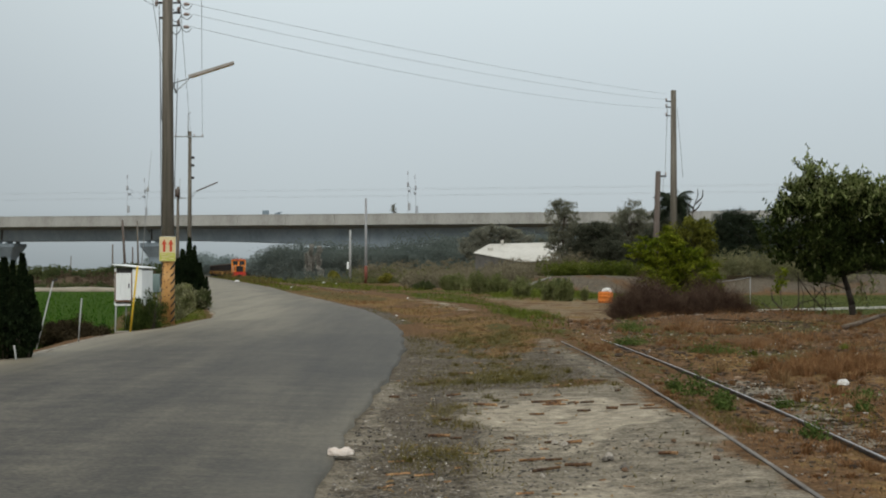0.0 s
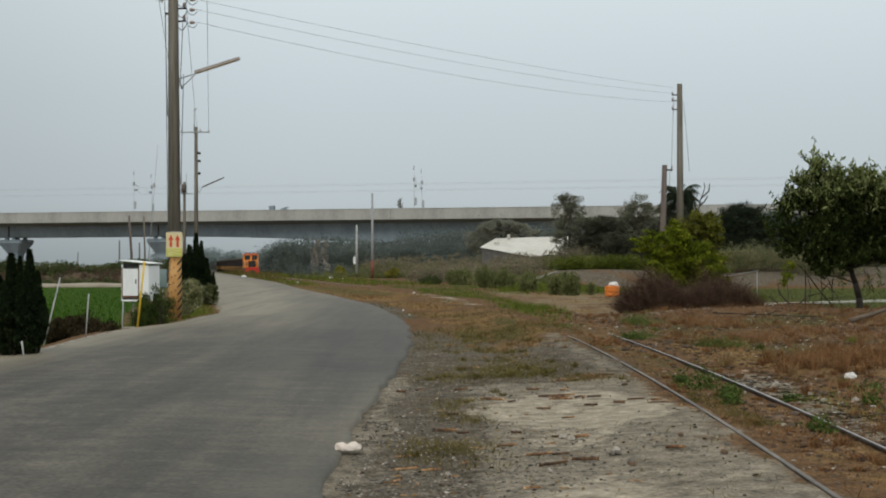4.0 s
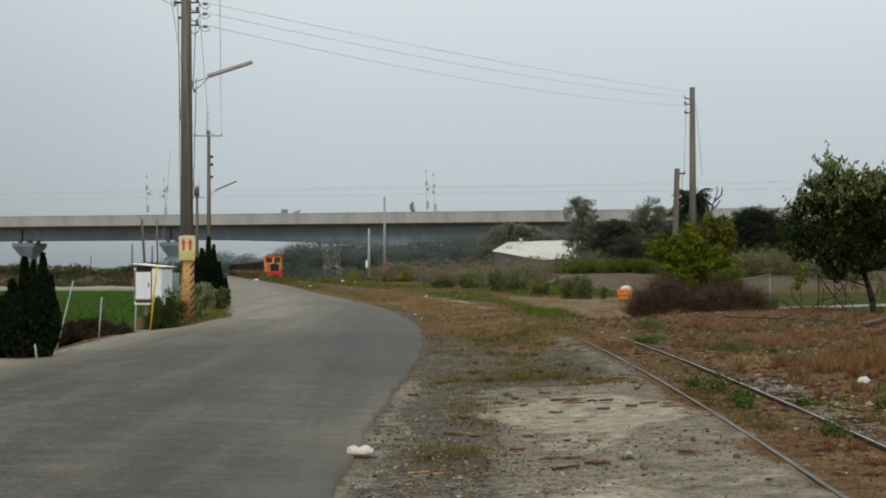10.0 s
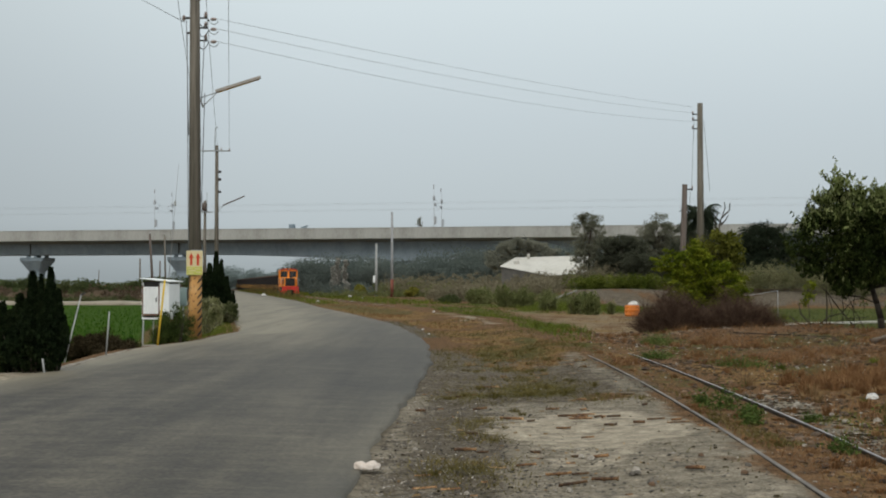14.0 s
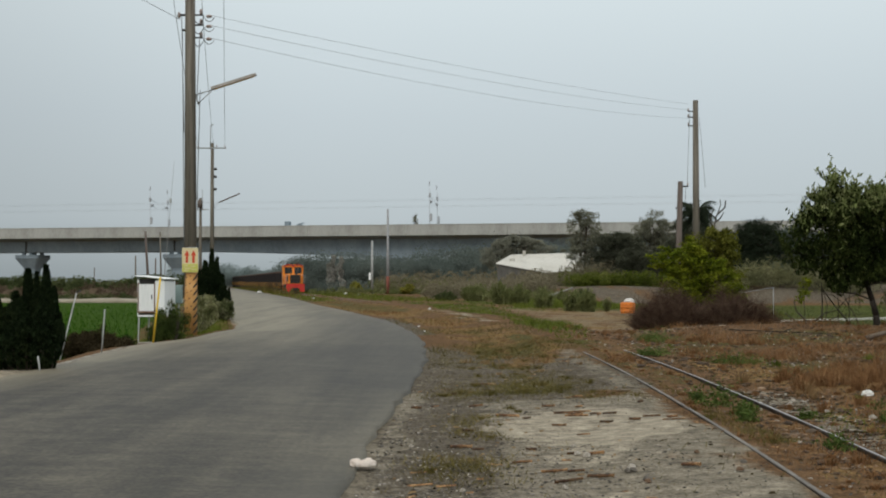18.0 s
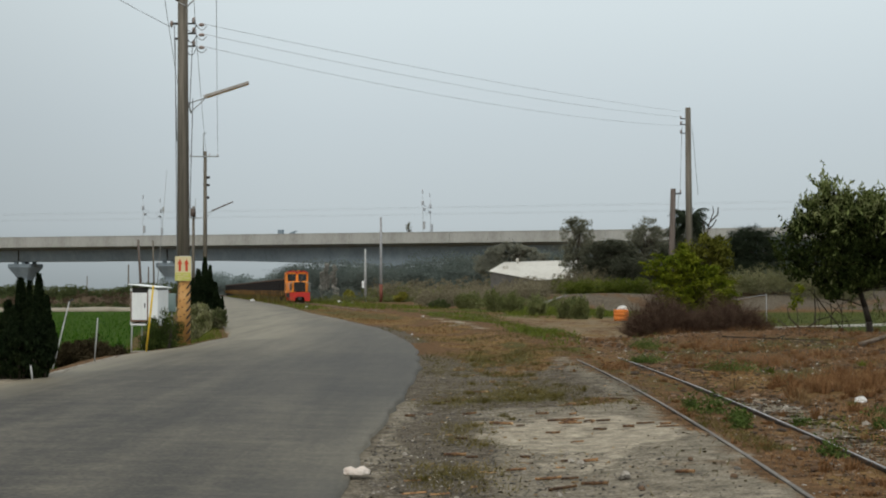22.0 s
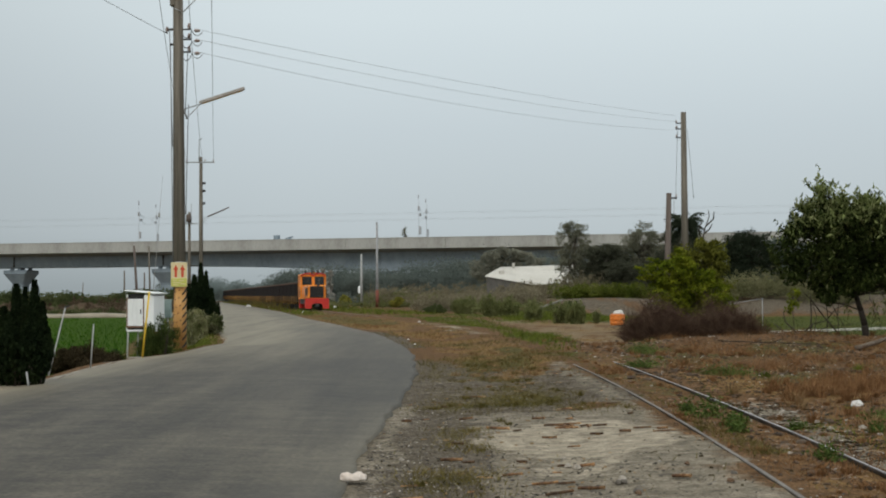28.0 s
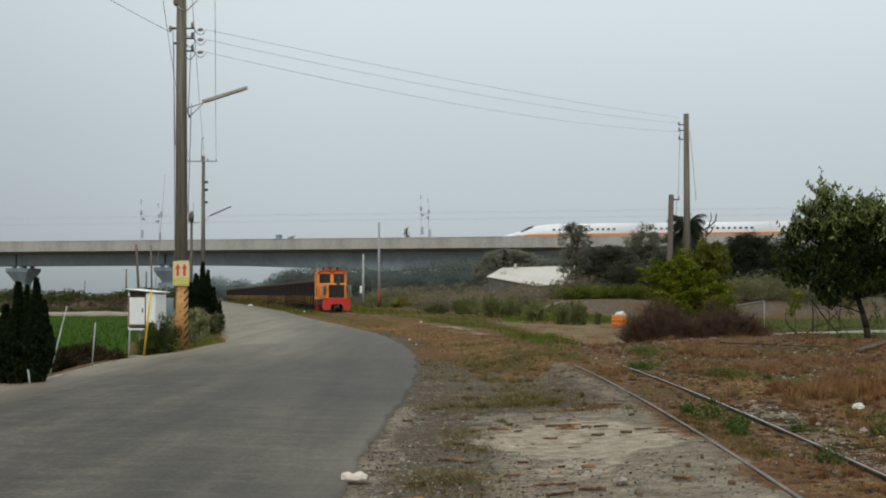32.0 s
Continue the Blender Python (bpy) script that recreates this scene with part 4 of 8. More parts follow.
        rod(bm, a, b, 0.014, 0.014, 6)
    part("stay_bar", bm, M["steel"], p)
    # cross-arm near the top
    part("cross_arm", bx(bmesh.new(), (0.1, -0.15, 9.9), (1.9, 0.09, 0.09), 0.01), M["steel"], p)
    for x in (-0.75, 0.35, 0.95):
        insulator(p, pose(x, -0.15, 9.94))
    # cables down the pole's side
    for dx, z0, z1, sg2 in ((-0.17, 7.55, 4.8, 0.05), (-0.155, 7.2, 1.6, 0.02), (0.15, 7.1, 5.6, -0.06), (0.16, 5.8, 3.2, 0.04)):
        wire("down_cable", ((dx * 1.35, -0.05, z0), (dx * 0.95, -0.06, z1)), 0.011, M["wire"], p, 0.0, 6)


def plain_pole(x, y, h, r, mat, name="utility_pole", label="", z=None, category="utility pole", group="utility poles"):
    p = thing(name, pose(x, y, float(ground_z(x, y)) if z is None else z), label, category, group)
    part("shaft", pole_body(h, r, r * 0.68), mat, p)
    return p


def build_poles():
    build_main_pole()
    p = plain_pole(*P2, 10.12, 0.185, M["pole"], label="tall grey concrete utility pole carrying three wires beyond the bush")
    for z in (9.60, 9.33, 8.92):
        bm = bmesh.new()
        bx(bm, (-0.22, 0, z), (0.3, 0.05, 0.05), 0.006)
        part("wire_bracket", bm, M["dark_steel"], p)
        insulator(p, pose(-0.34, 0, z))
    for a, b, s in (((-0.3, -0.1, 9.5), (-0.66, -1.4, 5.9), -0.12), ((0.15, -0.1, 9.3), (0.40, -0.2, 6.0), -0.1), ((-0.3, -0.1, 9.2), (-0.35, -0.1, 8.2), 0.0)):
        wire("hanging_cable", (a, b), 0.011, M["wire"], p, s, 10)
    q = thing("utility_pole", pose(10.72, 62.5, float(ground_z(10.72, 62.5))), "short brown utility pole leaning beside a taller one", "utility pole", "utility poles")
    part("shaft", pole_body(6.18, 0.165, 0.118, 0.19), M["pole_dark"], q)
    part("cap_bracket", bx(bmesh.new(), (0.38, -0.05, 5.95), (0.34, 0.06, 0.07), 0.01), M["dark_steel"], q)
    insulator(q, pose(0.52, -0.05, 5.98))
    wire("hanging_cable", ((0.42, -0.05, 5.9), (0.40, -0.05, 5.2)), 0.011, M["wire"], q, 0.0, 4)
    p = plain_pole(*P4, 10.3, 0.155, M["pole"], label="grey concrete utility pole with a cross-arm and street lamp")
    bm = bmesh.new()
    bx(bm, (-0.07, -0.12, 9.95), (1.95, 0.08, 0.08), 0.01)
    part("cross_arm", bm, M["steel"], p)
    for x in (-0.9, 0.3, 0.83):
        insulator(p, pose(x, -0.12, 9.98))
    bm = bmesh.new()
    rod(bm, (-0.1, -0.1, 9.9), (-0.1, -0.1, 11.4), 0.035, 0.025, 6)
    rod(bm, (-0.1, -0.1, 11.4), (0.08, -0.1, 11.5), 0.03, 0.03, 6)
    part("mast", bm, M["steel"], p)
    for z, s in ((8.6, 0.22), (8.1, 0.2), (7.3, 0.18)):
        part("bracket", bx(bmesh.new(), (0.2, -0.05, z), (s, 0.1, 0.16), 0.02), M["dark_steel"], p)
    street_light(p, 6.22, 8, 1.5, 0.55, 24, "pole_dark", "pole_dark")
    for x, y, h, r, lean, m in ((-31.66, 147.0, 7.2, 0.16, -0.43, M["pole_dark"]), (-33.0, 160.0, 7.6, 0.12, -0.2, M["pole"]), (-46.2, 205.0, 5.6, 0.15, 0.0, M["pole"]), (-41.3, 196.0, 5.1, 0.14, 0.0, M["pole_dark"]), (-60.4, 236.0, 4.2, 0.10, 0.1, M["pole"])):
        p = thing("utility_pole", pose(x, y, float(ground_z(x, y))), "distant grey utility pole by the road under the viaduct", "utility pole", "utility poles")
        part("shaft", pole_body(h, r, r * 0.7, lean), m, p)
        part("top_cap", rod(bmesh.new(), (lean, 0, h - 0.02), (lean, 0, h + 0.06), r * 0.72, r * 0.5, 10), M["steel"], p)
    p = plain_pole(-24.9, 140.0, 10.35, 0.19, M["pole"], label="grey utility pole with twin masts and a cross-arm")
    part("cross_arm", bx(bmesh.new(), (0.15, -0.15, 9.15), (1.5, 0.1, 0.1), 0.01), M["steel"], p)
    for x, z in ((-0.28, 11.3), (0.22, 11.2)):
        part("mast", rod(bmesh.new(), (x, -0.15, 9.1), (x, -0.15, z), 0.045, 0.035, 6), M["steel"], p)
    part("transformer", rod(bmesh.new(), (0.0, -0.3, 9.3), (0.0, -0.3, 10.1), 0.22, 0.22, 12), M["pole_dark"], p)
    p = thing("whip_mast", pose(-20.6, 100.0, float(ground_z(-20.6, 100.0))), "tall slender leaning mast beyond the cabinet", "mast", "utility poles")
    part("shaft", rod(bmesh.new(), (0, 0, -0.02), (0.87, 0, 10.6), 0.032, 0.012, 8), M["grey_post"], p)
    part("clamp", bx(bmesh.new(), (0.62, -0.03, 7.7), (0.14, 0.1, 0.34), 0.02), M["white_post"], p)
    # signal posts beside the line
    p = plain_pole(-6.95, 134.0, 5.25, 0.14, M["white_post"], "marker_post", "white concrete marker post with a small box", category="post", group="trackside posts")
    part("switch_box", bx(bmesh.new(), (-0.22, -0.05, 1.75), (0.22, 0.2, 0.7), 0.03), M["white_paint"], p)
    p = plain_pole(-5.45, 135.0, 8.4, 0.15, M["grey_post"], "marker_post", "slim grey post with a red oxide painted foot", category="post", group="trackside posts")
    bm = bmesh.new()
    rod(bm, (0, 0, -0.02), (0, 0, 1.75), 0.168, 0.16, 16)
    part("painted_foot", bm, M["red_brown"], p, "red oxide painted foot")
    # wires between the poles
    for k, (za, zb, sag) in enumerate(((7.60, 9.60, 0.16), (7.36, 9.33, 0.24), (7.06, 8.92, 0.34))):
        tagged(wire("power_line", ((P1[0] + 0.44, P1[1], za), (P2[0] - 0.34, P2[1], zb)), 0.005, M["wire_pale"], None, sag, 28), "thin overhead wire slung between two utility poles", "power line", "overhead wires")
    for a, b, s in ((((P1[0] - 0.28, P1[1], 7.5)), (-13.5, 17.0, 11.1), 0.3),):
        tagged(wire("power_line", (a, b), 0.007, M["wire_pale"], None, s, 12), "thin dark overhead wire running back from the pole", "power line", "overhead wires")
    for xa, xb in ((-0.70, -0.9), (0.12, 0.1), (0.77, 0.83)):
        tagged(wire("power_line", ((P1[0] + xa, P1[1] - 0.15, 10.0), (P4[0] + xb, P4[1] - 0.12, 10.1)), 0.009, M["wire"], None, 0.55, 20), "thin dark overhead wire along the road", "power line", "overhead wires")


# ---- the viaduct ----
V0, VD = Vector((0, 275, 0)), Vector((0.976, -0.218, 0)).normalized()
V_TURN = math.degrees(math.atan2(VD.y, VD.x))
DECK_TOP, PARAPET_TOP, PARAPET_LOW = 10.85, 12.46, 10.33


def via(s, off=0.0, z=0.0):
    """The pose at s metres along the viaduct, off metres towards its far side."""
    p = V0 + VD * s + Vector((-VD.y, VD.x, 0)) * off
    return pose(p.x, p.y, z, 0, 0, V_TURN)


def girder_mesh(length, depth_at):
    """A box girder with wings; depth_at gives its underside along the length."""
    bm = bmesh.new()
    n = max(2, int(length / 5)) if length < 100 else 2
    rings = []
    for i in range(n + 1):
        x = length * i / n
        b = depth_at(i / n)
        sec = [(-6.4, PARAPET_LOW + 0.02), (-6.4, DECK_TOP), (6.4, DECK_TOP), (6.4, PARAPET_LOW + 0.02), (3.6, PARAPET_LOW - 0.55), (2.9, b + 0.15), (2.75, b), (-2.75, b), (-2.9, b + 0.15), (-3.6, PARAPET_LOW - 0.55)]
        rings.append([bm.verts.new((x, y, z)) for y, z in sec])
    for i in range(n):
        for j in range(10):
            k = (j + 1) % 10
            bm.faces.new((rings[i][j], rings[i + 1][j], rings[i + 1][k], rings[i][k]))
    bm.faces.new(rings[0]), bm.faces.new(rings[-1][::-1])
    bmesh.ops.recalc_face_normals(bm, faces=bm.faces[:])
    return bm


def pier_mesh(top):
    bm = bmesh.new()
    prof = [(0, 1.3, 1.3), (top - 3.9, 1.3, 1.3), (top - 3.4, 1.45, 1.45), (top - 1.2, 2.9, 2.7), (top - 0.5, 2.9, 2.7)]
    rings = []
    for z, a, b in prof:
        c = 0.3
        pts = [(-b + c, -a), (b - c, -a), (b, -a + c), (b, a - c), (b - c, a), (-b + c, a), (-b, a - c), (-b, -a + c)]
        rings.append([bm.verts.new((x, y, z)) for x, y in pts])
    for i in range(len(rings) - 1):
        for j in range(8):
            k = (j + 1) % 8
            bm.faces.new((rings[i][j], rings[i][k], rings[i + 1][k], rings[i + 1][j]))
    bm.faces.new(rings[-1])
    for x in (-0.9, 0.9):
        for y in (-2.2, 2.2):
            bx(bm, (x, y, top - 0.25), (0.7, 0.7, 0.52), 0.03)
    return bm


def build_viaduct():
    v = thing("viaduct", pose(0, 0, 0), "long grey concrete railway viaduct on flared piers", "viaduct", kind="structure")
    low = 7.45
    piers = [-56.8 - 34.0 * i for i in range(17)] + [-9.9, 60.1, 107.5] + [107.5 + 34.0 * i for i in range(1, 85)]
    piers.sort()
    pm = None
    for s in piers:
        if s in (-9.9, 60.1):
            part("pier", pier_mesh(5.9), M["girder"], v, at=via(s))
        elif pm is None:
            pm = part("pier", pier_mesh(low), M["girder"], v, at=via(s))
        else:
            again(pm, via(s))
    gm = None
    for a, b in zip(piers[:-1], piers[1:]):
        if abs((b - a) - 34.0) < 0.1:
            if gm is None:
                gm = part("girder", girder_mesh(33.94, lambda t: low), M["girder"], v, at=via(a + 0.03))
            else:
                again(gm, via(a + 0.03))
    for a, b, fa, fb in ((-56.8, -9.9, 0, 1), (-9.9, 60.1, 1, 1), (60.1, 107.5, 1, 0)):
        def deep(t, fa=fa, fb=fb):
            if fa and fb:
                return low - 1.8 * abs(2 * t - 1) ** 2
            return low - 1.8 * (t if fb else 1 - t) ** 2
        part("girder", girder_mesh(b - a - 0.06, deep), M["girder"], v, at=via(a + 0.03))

    def wall(length):
        bm = bmesh.new()
        bx(bm, (length / 2, 0, (PARAPET_TOP + PARAPET_LOW) / 2), (length, 0.28, PARAPET_TOP - PARAPET_LOW), 0.03)
        bx(bm, (length / 2, 0, PARAPET_TOP + 0.02), (length, 0.4, 0.14), 0.02)
        return bm
    wm = part("parapet_panel", wall(10.17), M["concrete"], v, at=via(-210, -6.45))
    for i in range(1, 40):
        again(wm, via(-210 + 10.2 * i, -6.45))
    for i in range(12):
        again(wm, via(-120 + 10.2 * i * 2, 6.45))
    lw = part("parapet_wall", wall(300), M["concrete"], v, at=via(-511, -6.45))
    again(lw, via(-511, 6.47))
    for i in range(9):
        again(lw, via(198.5 + 300.0 * i, -6.45))
    for i in range(11):
        again(lw, via(-211 + 300.0 * i, 6.47))
    # pipes at the piers
    first = None
    for s in (-90.8, -56.8, -124.8):
        m = via(s + 0.4, -3.75)
        if first is None:
            first = part("drain_pipe", rod(bmesh.new(), (0, 0, 7.6), (0, 0, 10.1), 0.14, 0.14, 8), M["dark_steel"], v, at=m)
        else:
            again(first, m)
    # catenary masts on both sides of the deck
    for side in (-1, 1):
        bm = bmesh.new()
        rod(bm, (0, 0, DECK_TOP), (0, 0, DECK_TOP + 9.0), 0.06, 0.035, 6)
        rod(bm, (0, 0, 16.6), (0, -side * 2.9, 17.6), 0.04, 0.03, 5)
        rod(bm, (0, 0, 18.4), (0, -side * 2.9, 17.7), 0.04, 0.03, 5)
        rod(bm, (0, -side * 1.0, 17.0), (0, -side * 3.2, 16.5), 0.03, 0.03, 5)
        back = -0.5 - 0.5 * side
        first = part("catenary_mast", bm, M["wire_pale"], v, at=via(-118.2 + back, 5.6 * side))
        weight = part("tension_weight", bx(bmesh.new(), (0.25, 0, 13.9), (0.5, 0.35, 1.5), 0.04), M["wire_pale"], v, at=via(-118.2 + back, 5.6 * side))
        arm = part("mast_insulators", bx(bx(bx(bmesh.new(), (0, 0, 18.3), (0.4, 0.5, 0.9), 0.1), (0.1, -side * 0.8, 17.1), (0.35, 0.9, 0.5), 0.1), (-0.1, -side * 0.2, 20.6), (0.18, 0.18, 0.9), 0.05), M["wire_pale"], v, at=via(-118.2 + back, 5.6 * side))
        for s in (-61.0, -1.4, 171.0):
            for piece in (first, weight, arm):
                again(piece, via(s + back, 5.6 * side))
    for off in (-2.3, 2.3):
        for z in (16.4, 17.7):
            a, b = via(-260, off).translation, via(260, off).translation
            a.z = b.z = z
            wire("contact_wire", (a, b), 0.014, M["wire_pale"], v, 0, 4)
    bm = bmesh.new()
    bx(bm, (0, 0, DECK_TOP + 1.3), (1.1, 1.0, 2.6), 0.08)
    part("deck_cabinet", bm, M["girder"], v, at=via(-31.3, -4.6))
    bm = bx(bmesh.new(), (0, 0, DECK_TOP + 1.0), (1.2, 1.0, 2.0), 0.2)
    bx(bm, (0.1, 0, DECK_TOP + 2.1), (1.5, 0.9, 0.12), 0.03, Matrix.Rotation(-0.25, 3, "Y"))
    part("deck_cabinet", bm, M["girder"], v, at=via(-28.7, -4.6))


# ---- the express train on the viaduct ----
EXPRESS_OFF = -2.3


def build_express():
    """Twelve white cars with an orange stripe; its nose is at local x = 0 and points to -x."""
    t = thing("express_train", via(2622.4, EXPRESS_OFF, PARAPET_TOP - 1.04), "long white high-speed train with an orange stripe", "train")

    def shell(length, nose):
        sec = [(-1.55, 0.25), (-1.69, 0.9), (-1.69, 2.0), (-1.5, 3.0), (-0.95, 3.5), (0, 3.65), (0.95, 3.5), (1.5, 3.0), (1.69, 2.0), (1.69, 0.9), (1.55, 0.25)]
        stations = [(0.03, 1.0, 1.0), (length - 0.03, 1.0, 1.0)]
        if nose:
            stations = [(0.0, 0.25, 0.26), (0.35, 0.45, 0.34), (1.2, 0.66, 0.42), (2.6, 0.82, 0.52), (4.2, 0.92, 0.64), (5.6, 0.96, 0.80), (7.0, 0.98, 0.90), (9.0, 1.0, 0.97), (11.0, 1.0, 1.0), (length - 0.03, 1.0, 1.0)]
        bm = bmesh.new()
        rings = [[bm.verts.new((x, y * w, 0.25 + (z - 0.25) * h)) for y, z in sec] for x, w, h in stations]
        for a, b in zip(rings[:-1], rings[1:]):
            for i in range(len(sec)):
                j = (i + 1) % len(sec)
                f = bm.faces.new((a[i], b[i], b[j], a[j]))
                f.smooth = True
        bm.faces.new(rings[0]), bm.faces.new(rings[-1][::-1])
        bmesh.ops.recalc_face_normals(bm, faces=bm.faces[:])
        return bm

    def stripe(x0, x1, taper):
        bm = bmesh.new()
        for sy in (-1, 1):
            if taper:
                st = [(0.3, 0.80, 0.55, 0.95), (1.5, 1.17, 0.75, 1.18), (3.0, 1.44, 0.95, 1.40), (5.0, 1.62, 1.05, 1.56), (8.0, 1.71, 1.10, 1.62), (x1, 1.71, 1.10, 1.62)]
            else:
                st = [(x0, 1.71, 1.10, 1.62), (x1, 1.71, 1.10, 1.62)]
            lo = [bm.verts.new((x, sy * w, z0)) for x, w, z0, z1 in st]
            hi = [bm.verts.new((x, sy * w, z1)) for x, w, z0, z1 in st]
            for i in range(len(st) - 1):
                bm.faces.new((lo[i], lo[i + 1], hi[i + 1], hi[i]))
        return bm

    window = None
    lead = part("nose_car", shell(26.5, True), M["train_white"], t, "white pointed nose car")
    part("orange_stripe", stripe(0, 26.5, True), M["train_orange"], lead)
    bm = bmesh.new()
    st = [(3.7, 0.75, 2.22), (4.3, 0.85, 2.52), (5.4, 0.8, 3.05), (6.2, 0.55, 3.26)]
    a = [bm.verts.new((x, -w, z)) for x, w, z in st]
    c = [bm.verts.new((x, 0, z + 0.14)) for x, w, z in st]
    b = [bm.verts.new((x, w, z)) for x, w, z in st]
    for i in range(3):
        bm.faces.new((a[i], a[i + 1], c[i + 1], c[i])), bm.faces.new((c[i], c[i + 1], b[i + 1], b[i]))
    for i in range(3):
        lo0, lo1 = bm.verts.new((st[i][0], -st[i][1] - 0.5, st[i][2] - 0.30)), bm.verts.new((st[i + 1][0], -st[i + 1][1] - 0.55, st[i + 1][2] - 0.42))
        bm.faces.new((lo0, lo1, a[i + 1], a[i]))
    part("windscreen", bm, M["train_dark"], lead)
    mid = None
    for c in range(12):
        x = 0 if c == 0 else 26.5 + 25.0 * (c - 1)
        if c == 0:
            car = lead
        elif mid is None:
            car = mid = part("car", shell(25.0, False), M["train_white"], t, at=pose(x, 0, 0))
            sp = part("orange_stripe", stripe(0.03, 24.97, False), M["train_orange"], car)
            un = part("underframe", bx(bmesh.new(), (12.5, 0, 0.12), (23.5, 2.6, 0.24), 0.03), M["train_dark"], car)
        else:
            car = again(mid, pose(x, 0, 0))
            for s in (sp, un):
                o = new(s.name.split(".")[0], s.data)
                o.parent = car
        x0 = 10.5 if c == 0 else 2.6
        for k in range(12 if c == 0 else 19):
            m = pose(x0 + 1.06 * k, -1.655, 2.42, -8, 0, 0)
            if window is None:
                window = part("window", bx(bmesh.new(), (0, 0, 0), (0.52, 0.06, 0.38), 0.02), M["train_dark"], car, at=m)
            else:
                o = new("window", window.data)
                o.parent, o.matrix_basis = car, m
    return t


# ---- the cane train ----
def wheelset(parent, y, r=0.27, wide=0.82):
    bm = bmesh.new()
    for s in (-1, 1):
        rod(bm, (s * (wide / 2 - 0.05), 0, 0), (s * (wide / 2 + 0.05), 0, 0), r, r * 0.97, 16)
        rod(bm, (s * (wide / 2 - 0.07), 0, 0), (s * (wide / 2 - 0.05), 0, 0), r + 0.025, r + 0.025, 16)
    rod(bm, (-wide / 2, 0, 0), (wide / 2, 0, 0), 0.05, 0.05, 8)
    for k in range(4):
        a = k * math.pi / 2
        bx(bm, (wide / 2 + 0.055, math.cos(a) * r * 0.55, math.sin(a) * r * 0.55), (0.02, 0.1, 0.1), 0.01)
    return part("wheelset", bm, M["dark_steel"], parent, at=pose(0, y, r))


def build_loco():
    """Front at local -y, rail level at z = 0."""
    L = thing("diesel_locomotive", pose(0, 0, 0), "small orange diesel locomotive with a red front beam", "locomotive")
    org, red = M["orange"], M["loco_red"]
    part("frame", bx(bmesh.new(), (0, 0, 0.66), (1.7, 5.1, 0.34), 0.03), M["dark_steel"], L)
    for s in (-1, 1):
        part("running_board", bx(bmesh.new(), (s * 0.86, -1.05, 0.87), (0.36, 3.0, 0.06), 0.01), M["dark_steel"], L)
    # front and rear beams, with an arched gap for the coupler
    for y, lab in ((-2.62, "red front beam"), (2.62, "red rear beam")):
        bm = bmesh.new()
        pts = [(-0.90, 0.16), (-0.46, 0.16), (-0.40, 0.45), (-0.28, 0.56), (0.28, 0.56), (0.40, 0.45), (0.46, 0.16), (0.90, 0.16), (0.90, 0.90), (0.83, 0.95), (-0.83, 0.95), (-0.90, 0.90)]
        prism(bm, pts, -0.09, 0.09)
        bmesh.ops.rotate(bm, matrix=Matrix.Rotation(radians(90), 3, "X"), verts=bm.verts)
        part("beam", bm, red, L, lab, at=pose(0, y, 0))
    for s in (-1, 1):
        part("beam_side", bx(bmesh.new(), (s * 0.868, -2.12, 0.60), (0.06, 0.8, 0.62), 0.01), red, L)
    bm = bmesh.new()
    bx(bm, (0, -2.62, 0.38), (0.34, 0.26, 0.26), 0.04)
    rod(bm, (0, -2.95, 0.38), (0, -2.5, 0.38), 0.09, 0.07, 10)
    part("coupler", bm, M["dark_steel"], L)
    # hood
    bm = bmesh.new()
    bx(bm, (0, -1.0, 1.43), (1.36, 2.9, 1.06), 0.07)
    hood = part("hood", bm, org, L)
    part("radiator_grille", bx(bmesh.new(), (0, -2.462, 1.43), (1.04, 0.04, 0.86), 0.015), M["grille"], hood)
    slat = None
    for i in range(8):
        m = pose(0, -2.49, 1.06 + i * 0.105, 25, 0, 0)
        if slat is None:
            slat = part("grille_slat", bx(bmesh.new(), (0, 0, 0), (1.0, 0.05, 0.012)), M["dark_steel"], hood, at=m)
        else:
            again(slat, m)
    for s in (-1, 1):
        for k in range(3):
            part("side_vent", bx(bmesh.new(), (s * 0.685, -1.9 + 0.85 * k, 1.45), (0.02, 0.6, 0.6), 0.006), M["grille"], hood)
    # cab with real window openings
    bm = bmesh.new()
    y0, y1 = 0.45, 2.35
    for y in (y0, y1):
        for x in (-0.94, 0, 0.94):
            bx(bm, (x, y, 2.35), (0.15 if x else 0.22, 0.07, 0.80), 0.01)
        bx(bm, (0, y, 1.42), (2.0, 0.07, 1.12), 0.01)
        bx(bm, (0, y, 2.72), (2.0, 0.072, 0.16), 0.01)
    for x in (-0.975, 0.975):
        bx(bm, (x, 1.4, 1.40), (0.06, 1.9, 1.08), 0.01)
        bx(bm, (x, 1.4, 2.70), (0.062, 1.9, 0.16), 0.01)
        for y in (0.5, 1.4, 2.3):
            bx(bm, (x, y, 2.3), (0.061, 0.13, 0.8), 0.01)
    cab = part("cab", bm, org, L)
    for y in (y0, y1):
        for x in (-0.47, 0.47):
            bm = bmesh.new()
            bx(bm, (x, y, 2.31), (0.72, 0.02, 0.64), 0.004)
            pane = part("cab_window", bm, M["glass"], cab)
            part("wiper", bx(bmesh.new(), (x + 0.05, y - 0.03, 2.35), (0.02, 0.02, 0.4), 0.004, Matrix.Rotation(0.3, 3, "Y")), M["dark_steel"], pane)
    for x in (-0.975, 0.975):
        for y in (0.95, 1.85):
            part("cab_window", bx(bmesh.new(), (x, y, 2.28), (0.02, 0.76, 0.62), 0.004), M["glass"], cab)
